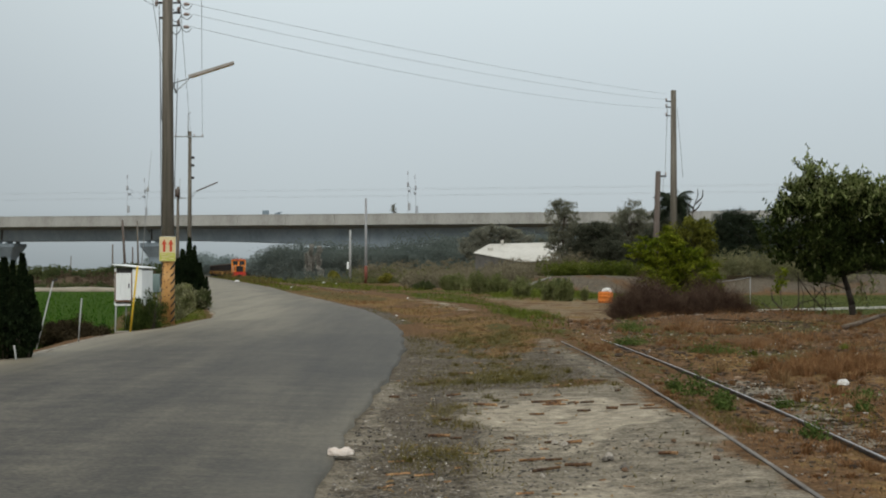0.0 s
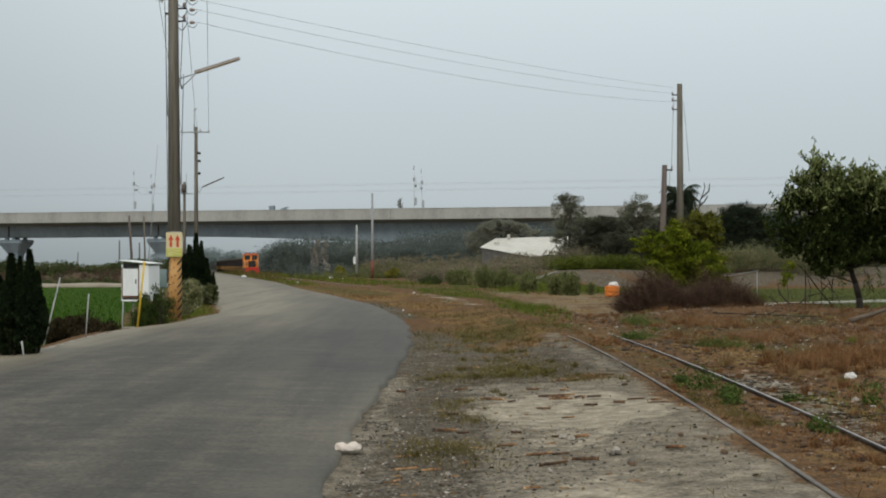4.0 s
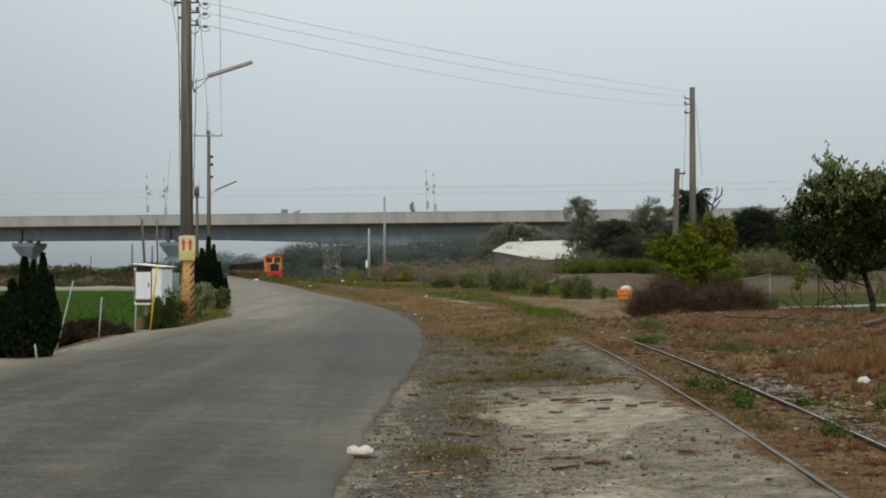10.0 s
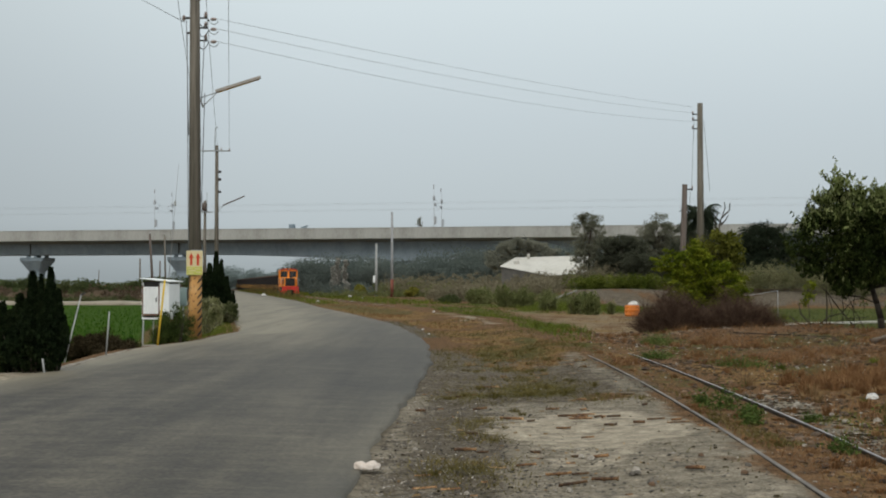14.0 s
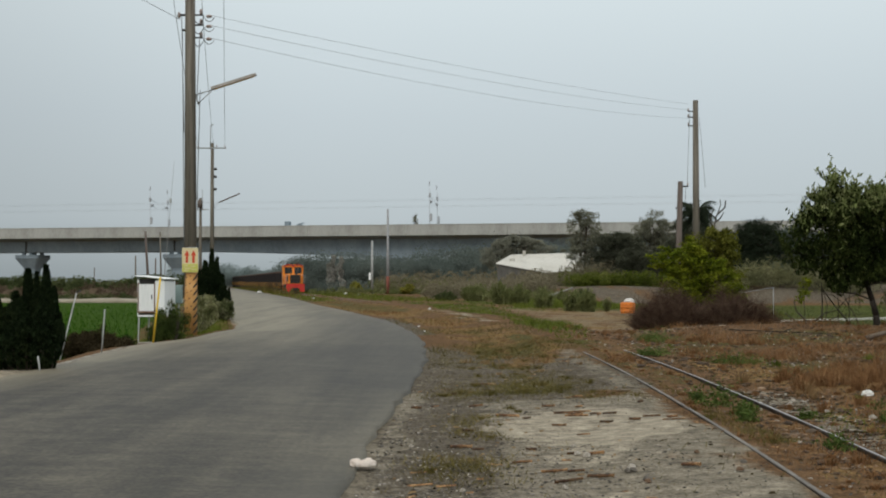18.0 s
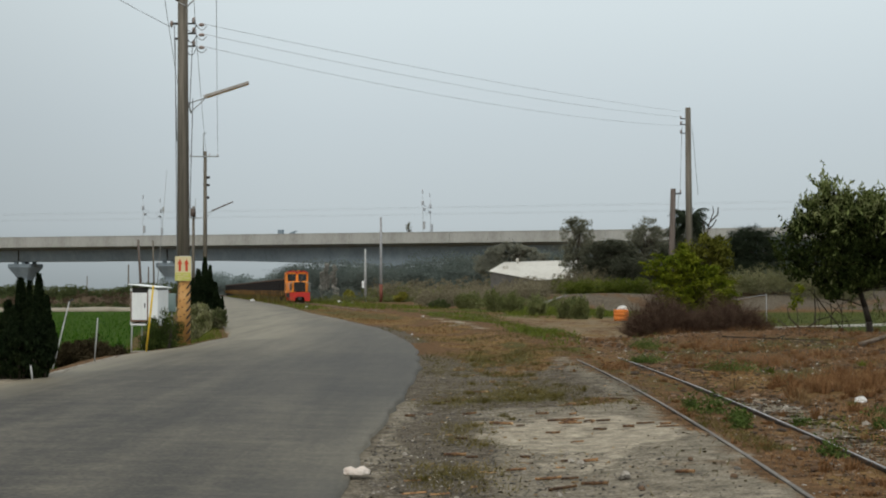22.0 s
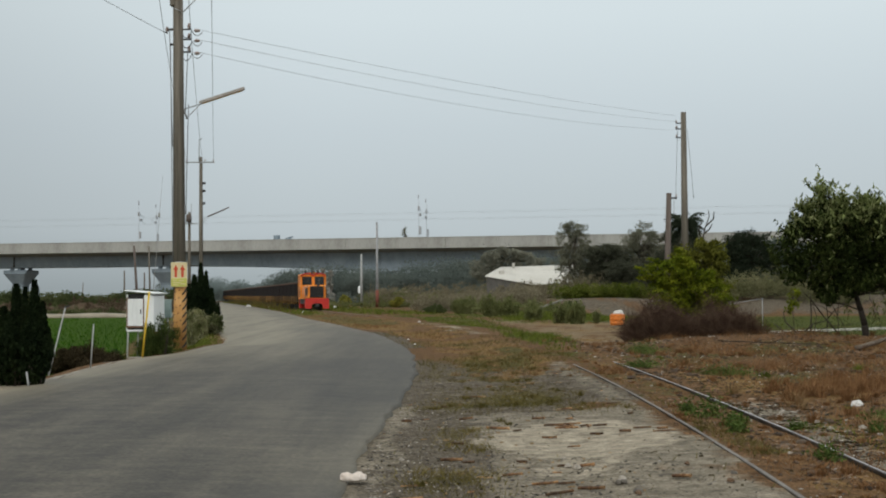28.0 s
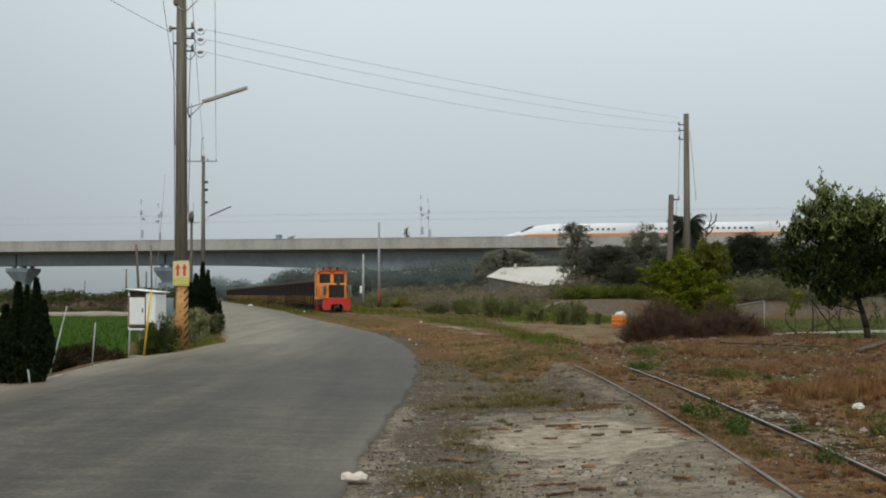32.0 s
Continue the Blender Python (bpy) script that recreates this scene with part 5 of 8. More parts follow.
        part("side_door_panel", bx(bmesh.new(), (x * 1.01, 0.98, 1.38), (0.05, 0.62, 0.68), 0.015), M["grille"], cab)
    bm = bmesh.new()
    for i in range(9):
        x0, x1 = -0.99 + 1.98 * i / 9, -0.99 + 1.98 * (i + 1) / 9
        za, zb = 2.74 + 0.17 * (1 - (x0 / 0.99) ** 2), 2.74 + 0.17 * (1 - (x1 / 0.99) ** 2)
        a = [bm.verts.new((x, y, z + d)) for x, z in ((x0, za), (x1, zb)) for y in (0.38, 2.45) for d in (0, 0.05)]
        bm.faces.new((a[1], a[5], a[7], a[3])), bm.faces.new((a[0], a[2], a[6], a[4])), bm.faces.new((a[0], a[4], a[5], a[1])), bm.faces.new((a[2], a[3], a[7], a[6]))
    part("cab_roof", bm, org, cab)
    for x in (-0.47, 0.47):
        bm = bmesh.new()
        ring = [(x + math.cos(a) * 0.46, 2.66 + math.sin(a) * 0.22) for a in np.linspace(0, math.pi, 9)]
        for (xa, za), (xb, zb) in zip(ring[:-1], ring[1:]):
            rod(bm, (xa, 0.36, za), (xb, 0.36, zb), 0.055, 0.055, 6)
        part("window_visor", bm, red, cab, "red-orange arched visor")
    for x in (-0.62, -0.12, 0.35):
        bm = bmesh.new()
        rod(bm, (x, 0.3, 2.99), (x, 0.52, 2.99), 0.10, 0.08, 12)
        bx(bm, (x, 0.42, 2.89), (0.06, 0.06, 0.1))
        part("roof_lamp", bm, M["dark_steel"], L)
    bm = bmesh.new()
    rod(bm, (0.1, -2.52, 1.98), (0.1, -2.40, 1.98), 0.13, 0.11, 14)
    bx(bm, (0.1, -2.42, 1.95), (0.1, 0.1, 0.16))
    part("headlamp", bm, M["dark_steel"], L)
    bm = bmesh.new()
    rod(bm, (0.3, -1.2, 1.9), (0.3, -1.2, 2.45), 0.06, 0.06, 10)
    part("exhaust_stack", bm, M["dark_steel"], L)
    for s in (-1, 1):
        bm = bmesh.new()
        for a, b in (((s * 0.93, -2.64, 0.95), (s * 0.93, -2.64, 1.78)), ((s * 0.93, -2.64, 1.78), (s * 0.60, -2.60, 1.86)), ((s * 0.93, -2.64, 1.78), (s * 0.95, -1.2, 1.78)), ((s * 0.95, -1.2, 1.78), (s * 0.95, -1.2, 0.9))):
            rod(bm, a, b, 0.022, 0.022, 8)
        part("handrail", bm, M["white_post"], L)
    for y in (-1.55, 0.0, 1.55):
        wheelset(L, y, 0.34)
    return L


def build_cane_car():
    c = thing("cane_car", pose(0, 0, 0), "narrow cane wagon with ochre stakes heaped with dark cane", "wagon", "cane train wagons")
    bm = bmesh.new()
    for s in (-1, 1):
        bx(bm, (s * 0.5, 0, 0.58), (0.12, 4.2, 0.18), 0.01)
    for y in (-2.05, -1.2, 0, 1.2, 2.05):
        bx(bm, (0, y, 0.58), (1.6, 0.14, 0.14), 0.01)
    part("underframe", bm, M["car_frame"], c)
    part("floor", bx(bmesh.new(), (0, 0, 0.70), (1.72, 4.2, 0.06), 0.01), M["car_frame"], c)
    for y in (-1.35, 1.35):
        wheelset(c, y, 0.26)
    st = None
    for s in (-1, 1):
        for k in range(2):
            m = pose(s * 0.86, -1.155 + 2.31 * k, 0)
            if st is None:
                st = part("stake", bx(bmesh.new(), (0, 0, 0.78), (0.040, 0.045, 0.66), 0.006), M["car_ochre"], c, "ochre side stake", at=m)
            else:
                again(st, m)
        part("side_wall", bx(bmesh.new(), (s * 0.81, 0, 1.45), (0.04, 4.15, 1.45), 0.006), M["car_frame"], c, "dark rusty side sheet")
        part("top_rail", bx(bmesh.new(), (s * 0.84, 0, 2.17), (0.09, 4.24, 0.07), 0.01), M["rust"], c, "worn pale-rusted top edge")
    for y in (-2.08, 2.08):
        bm = bmesh.new()
        bx(bm, (0, y, 1.45), (1.66, 0.05, 1.45), 0.008)
        for x in (-0.55, 0, 0.55):
            bx(bm, (x, y, 1.45), (0.08, 0.1, 1.4), 0.008)
        part("end_wall", bm, M["car_frame"], c)
    r = random.Random(8)
    bm = bmesh.new()
    for i in range(90):
        x, z = r.uniform(-0.72, 0.72), r.uniform(1.95, 2.26)
        y = r.uniform(-0.5, 0.5)
        a = r.uniform(-0.12, 0.12)
        l = r.uniform(1.1, 1.55)
        rod(bm, (x - a, y - l, z + r.uniform(-0.04, 0.04)), (x + a, y + l, z + r.uniform(-0.04, 0.04)), 0.035, 0.03, 5)
    part("cane_load", bm, M["cane_load"], c, "heap of dark burnt cane")
    part("drawbar", rod(bmesh.new(), (0, -2.35, 0.5), (0, -2.05, 0.5), 0.05, 0.05, 8), M["dark_steel"], c)
    return c


CAR_PITCH = 4.62


def along(y):
    """A pose on the straight of the railway."""
    return pose(track_x(y), y, RAIL_Z, 0, 0, TURN)


def loco_y(t):
    return 202.2 - 3.85 * t + 0.0135 * t * t


build_ground()
build_road()
build_railway()
build_poles()
build_viaduct()
EXPRESS = build_express()
LOCO = build_loco()
first_car = build_cane_car()
CARS = [first_car] + [copy_thing(first_car, pose(0, 0, 0)) for _ in range(43)]


# ---- plants ----
def sprays(lobes, each, radius, per, seed, flat=0.75, ragged=0.3):
    """Leaf points in many small sprays that fill the lobes (x, y, z, rx, ry, rz) unevenly, and the sprays' middles."""
    r = np.random.RandomState(seed)
    mids, pts = [], []
    for x, y, z, rx, ry, rz in lobes:
        for _ in range(each):
            d = r.normal(size=3)
            d /= np.linalg.norm(d)
            u = 0.2 + 0.78 * r.rand() ** 0.6 + (ragged * r.rand() if r.rand() < 0.3 else 0)
            c = np.array((x, y, z)) + d * u * np.array((rx, ry, rz))
            mids.append(c)
            s = radius * (0.5 + 0.9 * r.rand())
            k = int(per * (0.5 + r.rand()))
            pts.append(c + np.clip(r.normal(size=(k, 3)), -1.7, 1.7) * s * np.array((0.55, 0.55, 0.55 * flat)))
    return np.concatenate(pts), mids


def grown(name, x, y, label, category, group, lobes, mat, leaf, each, radius, per, seed, trunk, trunk_r, bark, droop=0.0, flat=0.75, low=0.0, long=1.7, ragged=0.3):
    """Trunk (a list of points), limbs to the sprays, and a crown of leaves."""
    t = thing(name, pose(x, y, float(ground_z(x, y))), label, category, group)
    pts, mids = sprays(lobes, each, radius, per, seed, flat, ragged)
    pts = pts[pts[:, 2] > low]
    bm = bmesh.new()
    k = len(trunk)
    for i in range(k - 1):
        a, b = 1 - 0.75 * i / k, 1 - 0.75 * (i + 1) / k
        rod(bm, trunk[i], trunk[i + 1], trunk_r * a, trunk_r * b, 8)
    part("trunk", bm, bark, t)
    r = random.Random(seed)
    bm = bmesh.new()
    for m in mids[:: max(1, len(mids) // 40)]:
        p = Vector(trunk[r.randrange(max(1, k // 2), k)])
        q = Vector(m)
        mid = p.lerp(q, 0.5) + Vector((0, 0, 0.06 * (q - p).length))
        tube(bm, [p, mid, q], trunk_r * 0.16, 5)
    part("branching", bm, bark, t)["kind"] = "stuff"
    leaves("crown", pts, leaf, mat, t, seed, long, droop, y > 95)
    return t


def tree(x, y, height, spread, mat, label, seed, leaf=0.125, each=20, per=90, clear=0.16, name="roadside_tree", group="trees before the viaduct", bark="bark", lobes=10):
    r = random.Random(seed)
    ls = []
    for i in range(lobes):
        u = (i + 0.5) / lobes
        a = r.uniform(0, math.tau)
        out = spread * 0.75 * (1 - u) ** 0.5 * r.uniform(0.35, 1.1)
        s = spread * r.uniform(0.30, 0.55) * (1.15 - 0.6 * u)
        ls.append((math.cos(a) * out, math.sin(a) * out, height * (clear + (0.98 - clear) * u) - s * 0.5 * u, s, s, s * r.uniform(0.6, 0.9)))
    lean = r.uniform(-0.3, 0.3)
    trunk = [(0, 0, -0.05), (lean * 0.3, 0, height * 0.2), (lean, 0, height * 0.45), (lean * 1.4, 0, height * 0.75)]
    return grown(name, x, y, label, "tree", group, ls, M[mat], leaf, each, spread * 0.25, per, seed, trunk, 0.055 * height ** 0.55, M[bark])


def bush(name, x, y, w, d, h, mat, label, seed, leaf=0.07, each=14, per=40, lobes=7, group="", category="shrub", bark="bark", droop=0.0, long=1.7):
    r = random.Random(seed)
    ls = []
    for i in range(lobes):
        px, py = r.uniform(-0.34, 0.34) * w, r.uniform(-0.34, 0.34) * d
        hh = h * (1 - 0.9 * (px / w * 2) ** 2 * 0.6)
        ls.append((px, py, hh * r.uniform(0.32, 0.70), w * 0.22, d * 0.22, hh * 0.28))
    return grown(name, x, y, label, category, group, ls, M[mat], leaf, each, min(w, h) * 0.14, per, seed, [(0, 0, -0.03), (0.02, 0, h * 0.2), (0, 0.02, h * 0.4)], 0.03, M[bark], droop, low=0.01, long=long)


def cypress(x, y, plumes, label, seed, leaf=0.036, n=5200):
    """Upright dark plumes (dx, dy, height, radius), thick down to the ground."""
    t = thing("cypress_shrub", pose(x, y, float(ground_z(x, y))), label, "shrub", "cypress shrubs")
    r = np.random.RandomState(seed)
    out = []
    bm = bmesh.new()
    rs = random.Random(seed)
    side = []
    for dx, dy, h, rad in plumes:
        for _ in range(4):
            a, z = rs.uniform(0, math.tau), rs.uniform(0.24, 0.55) * h
            side.append((dx + math.cos(a) * rad * 0.75, dy + math.sin(a) * rad * 0.75, rs.uniform(0.28, 0.42) * h, rad * 0.42, z))
    for dx, dy, h, rad, z in [(*p, 0.0) for p in plumes] + side:
        k = int(n * (h * rad) / 0.35)
        u = r.rand(k) ** 0.85
        a = r.rand(k) * math.tau
        prof = rad * np.clip(1.04 - u, 0, 1) ** 0.7 * np.clip(0.25 + 2.9 * u, 0, 1.08) * (0.80 + 0.20 * np.sin(u * 17 + a * 3 + dx * 40) + 0.10 * np.sin(a * 5 - u * 31))
        q = prof * (0.35 + 0.65 * r.rand(k) ** 0.6)
        draw = 0.5 + 0.5 * np.clip((z + u * h) / 0.5, 0, 1)
        out.append(np.column_stack([dx * draw + np.cos(a) * q, dy + np.sin(a) * q, z + u * h + 0.02]))
        rod(bm, (dx * 0.4, dy * 0.4, -0.03), (dx, dy, z + h * 0.8), 0.02, 0.006, 6)
    part("stems", bm, M["bark"], t)
    leaves("foliage", np.concatenate(out), leaf, M["leaf_dark"], t, seed, 2.0, -1.1)
    return t


def brush_pile(x, y, w, d, h, label, seed, n=5200):
    """A heap of dead thin branches."""
    t = thing("brush_pile", pose(x, y, float(ground_z(x, y)) - 0.03), label, "brush pile", "dead brush")
    r = np.random.RandomState(seed)
    px, py = (r.rand(n) * 2 - 1), (r.rand(n) * 2 - 1)
    keep = px**2 + py**2 < 1
    px, py = px[keep], py[keep]
    k = len(px)
    lump = 0.85 + 0.25 * np.sin(px * 4 + seed) * np.cos(py * 3) + 0.13 * np.sin(px * 11 + 2 * seed) + 0.08 * np.sin(px * 23 + py * 9)
    top = h * lump * np.clip(1 - np.abs(px) ** 3 * 0.85, 0.05, 1) * np.sqrt(np.clip(1 - py**2 * 0.8, 0.05, 1)) * (0.5 + 0.62 * r.rand(k))
    a = np.column_stack([px * w / 2, py * d / 2, top * r.rand(k) ** 0.8 * 0.8])
    way = np.column_stack([px * 0.3 + r.normal(size=k) * 0.6, py * 0.3 + r.normal(size=k) * 0.6, 0.25 + 0.6 * r.rand(k)])
    way /= np.linalg.norm(way, axis=1)[:, None]
    ln = (0.14 + 0.50 * r.rand(k) ** 2.2)[:, None]
    b = a + way * ln
    sd = np.cross(way, r.normal(size=(k, 3)))
    sd /= np.linalg.norm(sd, axis=1)[:, None]
    wd = (0.0016 + 0.0034 * r.rand(k))[:, None]
    v = np.stack([a - sd * wd, a + sd * wd, b + sd * wd * 0.4], 1).reshape(-1, 3)
    soup("brushwood", v, np.arange(k * 3).reshape(-1, 3), M["dead_twig"], t)["kind"] = "stuff"
    rr = random.Random(seed)
    for i in range(14):
        p = Vector((rr.uniform(-0.45, 0.45) * w, rr.uniform(-0.4, 0.4) * d, 0.03))
        q = p + Vector((rr.uniform(-0.5, 0.5), rr.uniform(-0.4, 0.4), rr.uniform(0.3, 0.8) * h))
        part("branch", rod(bmesh.new(), p, q, 0.014, 0.005, 5), M["dead_twig"], t)
    return t


# broad tree on the rubble
def broadleaf_lobes():
    """Two leafy peaks and a ragged left side, above a body of many rounded clumps."""
    edge = [(-0.98, 0, 3.74, 0.10, 0.2, 0.22), (-1.02, 0, 3.42, 0.20, 0.3, 0.24), (-1.42, 0, 3.38, 0.10, 0.2, 0.18), (-1.28, 0, 3.05, 0.22, 0.3, 0.24), (-0.78, 0, 2.98, 0.26, 0.4, 0.24), (-1.48, 0, 2.8, 0.10, 0.2, 0.18),
            (-1.84, 0, 2.74, 0.08, 0.2, 0.18), (-1.62, 0, 2.45, 0.11, 0.2, 0.14), (-1.3, 0, 2.5, 0.26, 0.4, 0.26), (-1.85, 0, 2.1, 0.18, 0.3, 0.2), (0.0, 0.1, 2.72, 0.22, 0.3, 0.22),
            (0.08, 0.1, 3.46, 0.09, 0.2, 0.2), (-0.12, 0.1, 3.22, 0.10, 0.2, 0.16), (0.38, 0, 3.22, 0.16, 0.3, 0.18), (0.85, 0, 3.28, 0.16, 0.3, 0.18), (0.62, 0, 2.86, 0.28, 0.4, 0.24), (1.2, 0, 2.9, 0.28, 0.4, 0.28),
            (-2.05, 0, 1.75, 0.2, 0.3, 0.22), (-1.6, 0, 1.7, 0.32, 0.4, 0.28), (-1.8, 0, 1.35, 0.26, 0.3, 0.2), (-1.3, 0, 1.3, 0.32, 0.4, 0.26), (-1.05, 0, 1.05, 0.24, 0.3, 0.18), (-0.95, -0.2, 0.80, 0.10, 0.2, 0.12), (-0.5, -0.3, 0.95, 0.2, 0.3, 0.16)]
    edge = [(a * 0.97 + 0.03 if a < 0 else a, b, c - (0.40 if c > 2.6 else 0.0), d, e, f) for a, b, c, d, e, f in edge]
    edge += [(-0.52, 0, 3.02, 0.34, 0.4, 0.26), (-0.30, 0.1, 2.72, 0.40, 0.5, 0.28), (0.22, 0, 2.92, 0.30, 0.4, 0.24), (-0.85, 0, 2.66, 0.34, 0.5, 0.26), (0.95, 0, 2.66, 0.4, 0.5, 0.26)]
    r = random.Random(12)
    for z, x0, x1, n in ((1.18, -0.75, 1.3, 5), (1.5, -0.95, 1.4, 6), (1.95, -1.15, 1.5, 7), (2.32, -1.05, 1.5, 6), (2.58, -0.95, 1.4, 5)):
        for i in range(n):
            x = x0 + (x1 - x0) * (i + r.uniform(0.3, 0.7)) / n
            edge.append((x, r.uniform(-0.35, 0.3), z + r.uniform(-0.05, 0.05), 0.38, 0.5, 0.2 if z < 1.3 else 0.28))
    return edge


def broadleaf_tree(x, y):
    """A slanting trunk, limbs, a dark inner crown, and leafy twig ends that stand out of it with drooping leaves."""
    t = thing("broadleaf_tree", pose(x, y, float(ground_z(x, y))), "leafy green tree, upper leaves coloured paler as lit, with a dark slanting trunk", "tree", "near trees")
    stem = [Vector(p) for p in ((0.06, 0, -0.1), (0.03, 0, 0.25), (-0.06, 0, 0.6), (-0.17, 0, 0.95), (-0.3, 0, 1.4), (-0.4, 0, 1.9), (-0.5, 0, 2.6), (-0.6, 0, 3.2))]
    bm = bmesh.new()
    for i in range(len(stem) - 1):
        rod(bm, stem[i], stem[i + 1], 0.088 * (1 - 0.11 * i), 0.088 * (1 - 0.11 * (i + 1)), 9)
    part("trunk", bm, M["dark_bark"], t)
    r = np.random.RandomState(5)
    lobes = broadleaf_lobes()
    twigs, inner, limbs = [], [], bmesh.new()
    for k, (cx, cy, cz, rx, ry, rz) in enumerate(lobes):
        c, rad = np.array((cx, cy, cz)), np.array((rx, ry, rz))
        root = min(stem[2:], key=lambda p: (p - Vector(c)).length + max(0.0, p.z - cz) * 2)
        tube(limbs, [root, root.lerp(Vector(c), 0.55) + Vector((0, 0, 0.05)), Vector(c)], 0.016, 5)
        n = int(16 + 62 * rx)
        d = r.normal(size=(n, 3))
        d /= np.linalg.norm(d, axis=1)[:, None]
        d[:, 2] = np.abs(d[:, 2]) * 0.9 - 0.25 * r.rand(n)
        foot = c + d * rad * (0.55 + 0.4 * r.rand(n, 1))
        way = d * np.array((0.8, 0.8, 0.5)) + np.array((0, 0, 0.9)) + r.normal(size=(n, 3)) * 0.25
        way /= np.linalg.norm(way, axis=1)[:, None]
        ln = (0.14 + 0.46 * r.rand(n) ** 2.0)[:, None]
        per = 15
        u = np.tile(np.linspace(0.15, 1, per), n)[:, None]
        twigs.append(np.repeat(foot, per, 0) + np.repeat(way * ln, per, 0) * u + r.normal(size=(n * per, 3)) * 0.026)
        m = int(1250 * rx * max(ry, 0.3)) if rx > 0.2 else 30
        q = r.normal(size=(m, 3))
        q /= np.linalg.norm(q, axis=1)[:, None]
        inner.append(c + q * rad * 0.76 * r.rand(m, 1) ** 0.4)
    part("branching", limbs, M["dark_bark"], t)["kind"] = "stuff"
    tip = np.concatenate(twigs)
    tip = tip[tip[:, 2] > 0.62]
    # light on the upper crown is put into the leaf colour
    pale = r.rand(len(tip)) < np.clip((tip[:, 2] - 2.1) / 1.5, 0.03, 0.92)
    leaves("young_leaves", tip[pale], 0.054, M["leaf_young"], t, 6, 2.4, 1.5)["label"] = "leaves at the crown's top, coloured paler as lit"
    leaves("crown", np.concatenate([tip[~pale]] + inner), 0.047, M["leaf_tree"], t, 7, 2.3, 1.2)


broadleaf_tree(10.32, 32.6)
hang = np.random.RandomState(77)
for i, (x, z, n) in enumerate(((-0.42, 0.72, 40), (0.22, 0.62, 46), (0.34, 0.42, 24), (0.5, 0.78, 40))):
    q = thing("hanging_spray", pose(10.32 + x, 32.5, float(ground_z(10.32, 32.5)) + z - 0.3), "drooping spray of brownish leaves below the crown", "branch", "hanging sprays")
    part("twig", tube(bmesh.new(), [(-0.12 * (1 if x > 0 else -1), 0, 0.62), (0, 0, 0.36), (0.04, 0, 0.05)], 0.007, 5), M["dark_bark"], q)
    leaves("leaves", hang.normal(size=(n, 3)) * (0.07, 0.06, 0.13) + (0.0, 0, 0.26), 0.045, M["leaf_olive"], q, 300 + i, 2.4, 1.3)
# lime bush and brush before the tall pole
def lime_bush(x, y):
    """Feathery boughs that sweep out and up from a short trunk, each with leaflets in two rows."""
    t = thing("lime_bush", pose(x, y, float(ground_z(x, y))), "bright yellow-green feathery bush behind dead brush", "shrub")
    part("trunk", tube(bmesh.new(), [(0, 0, -0.05), (0.04, 0, 0.5), (-0.06, 0, 1.0), (0.02, 0, 1.5)], 0.05, 7), M["bark"], t)
    r = np.random.RandomState(11)
    tips = [(-1.55, 2.28), (-1.35, 2.05), (-0.9, 2.35), (-0.45, 2.62), (-0.2, 2.45), (0.1, 2.3), (-1.05, 1.75), (-1.2, 1.5), (-0.8, 1.4), (-1.05, 1.1), (-0.6, 1.9), (-0.35, 1.5), (0.35, 1.9), (0.75, 1.75), (1.05, 1.6), (1.1, 1.25), (0.6, 1.3), (0.2, 1.55), (-0.1, 1.9), (0.9, 1.0), (-0.7, 0.95), (0.1, 1.1), (1.25, 0.95), (-0.15, 2.1), (0.55, 2.05), (0.3, 0.8), (-0.4, 1.15)]
    bm = bmesh.new()
    pts = []
    for tx, tz in tips:
        for k in range(5):
            e = np.array((tx * 0.93 + r.normal() * 0.11, r.normal() * 0.35, tz * 0.94 + r.normal() * 0.09))
            a = np.array((0.25 * e[0], 0.25 * e[1], max(0.3, e[2] - 0.75)))
            m = a * 0.4 + e * 0.6 + np.array((0, 0, 0.16))
            u = np.linspace(0, 1, 12)[:, None]
            way = (1 - u) ** 2 * a + 2 * u * (1 - u) * m + u * u * e - np.array((0, 0, 0.10)) * u ** 3
            tube(bm, [Vector(p) for p in way[::3]], 0.010, 4)
            v = np.repeat(way[4:], 17, 0)
            w = 0.035 + 0.06 * np.sin(np.linspace(0.3, 2.9, len(v)))[:, None]
            pts.append(v + r.normal(size=v.shape) * w * np.array((1.0, 1.0, 0.45)))
    part("boughs", bm, M["bark"], t)["kind"] = "stuff"
    leaves("foliage", np.concatenate(pts), 0.046, M["leaf_lime"], t, 12, 2.4, 0.2)


lime_bush(7.78, 41.0)
grown("olive_bush", 8.62, 43.6, "dull yellow-olive bush behind the lime one", "shrub", "",
      [(-0.5, 0, 2.4, 0.5, 0.5, 0.35), (0.15, 0, 2.68, 0.45, 0.5, 0.35), (0.45, 0, 2.4, 0.4, 0.5, 0.4), (-0.2, 0, 2.0, 0.7, 0.5, 0.4), (0.5, 0, 1.9, 0.4, 0.4, 0.4), (-0.6, 0, 1.5, 0.6, 0.5, 0.4), (0.3, 0, 1.3, 0.5, 0.5, 0.4), (0, 0, 0.8, 0.8, 0.5, 0.4)],
      M["leaf_gold"], 0.045, 22, 0.16, 60, 13, [(0, 0, -0.05), (0.05, 0, 0.6), (-0.05, 0, 1.2), (0, 0, 1.9)], 0.05, M["bark"], -0.6, 0.9, long=2.8, ragged=0.6)
brush_pile(5.80, 34.8, 1.85, 1.5, 1.22, "heap of dead reddish-brown brushwood", 21, 30000)
brush_pile(7.48, 34.9, 1.75, 1.5, 1.20, "heap of dead reddish-brown brushwood beside another", 22, 20000)
brush_pile(8.35, 35.2, 0.6, 0.8, 0.4, "low heap of dead brushwood at the end of the pile", 23, 3500)
# dark cypress shrubs by the road
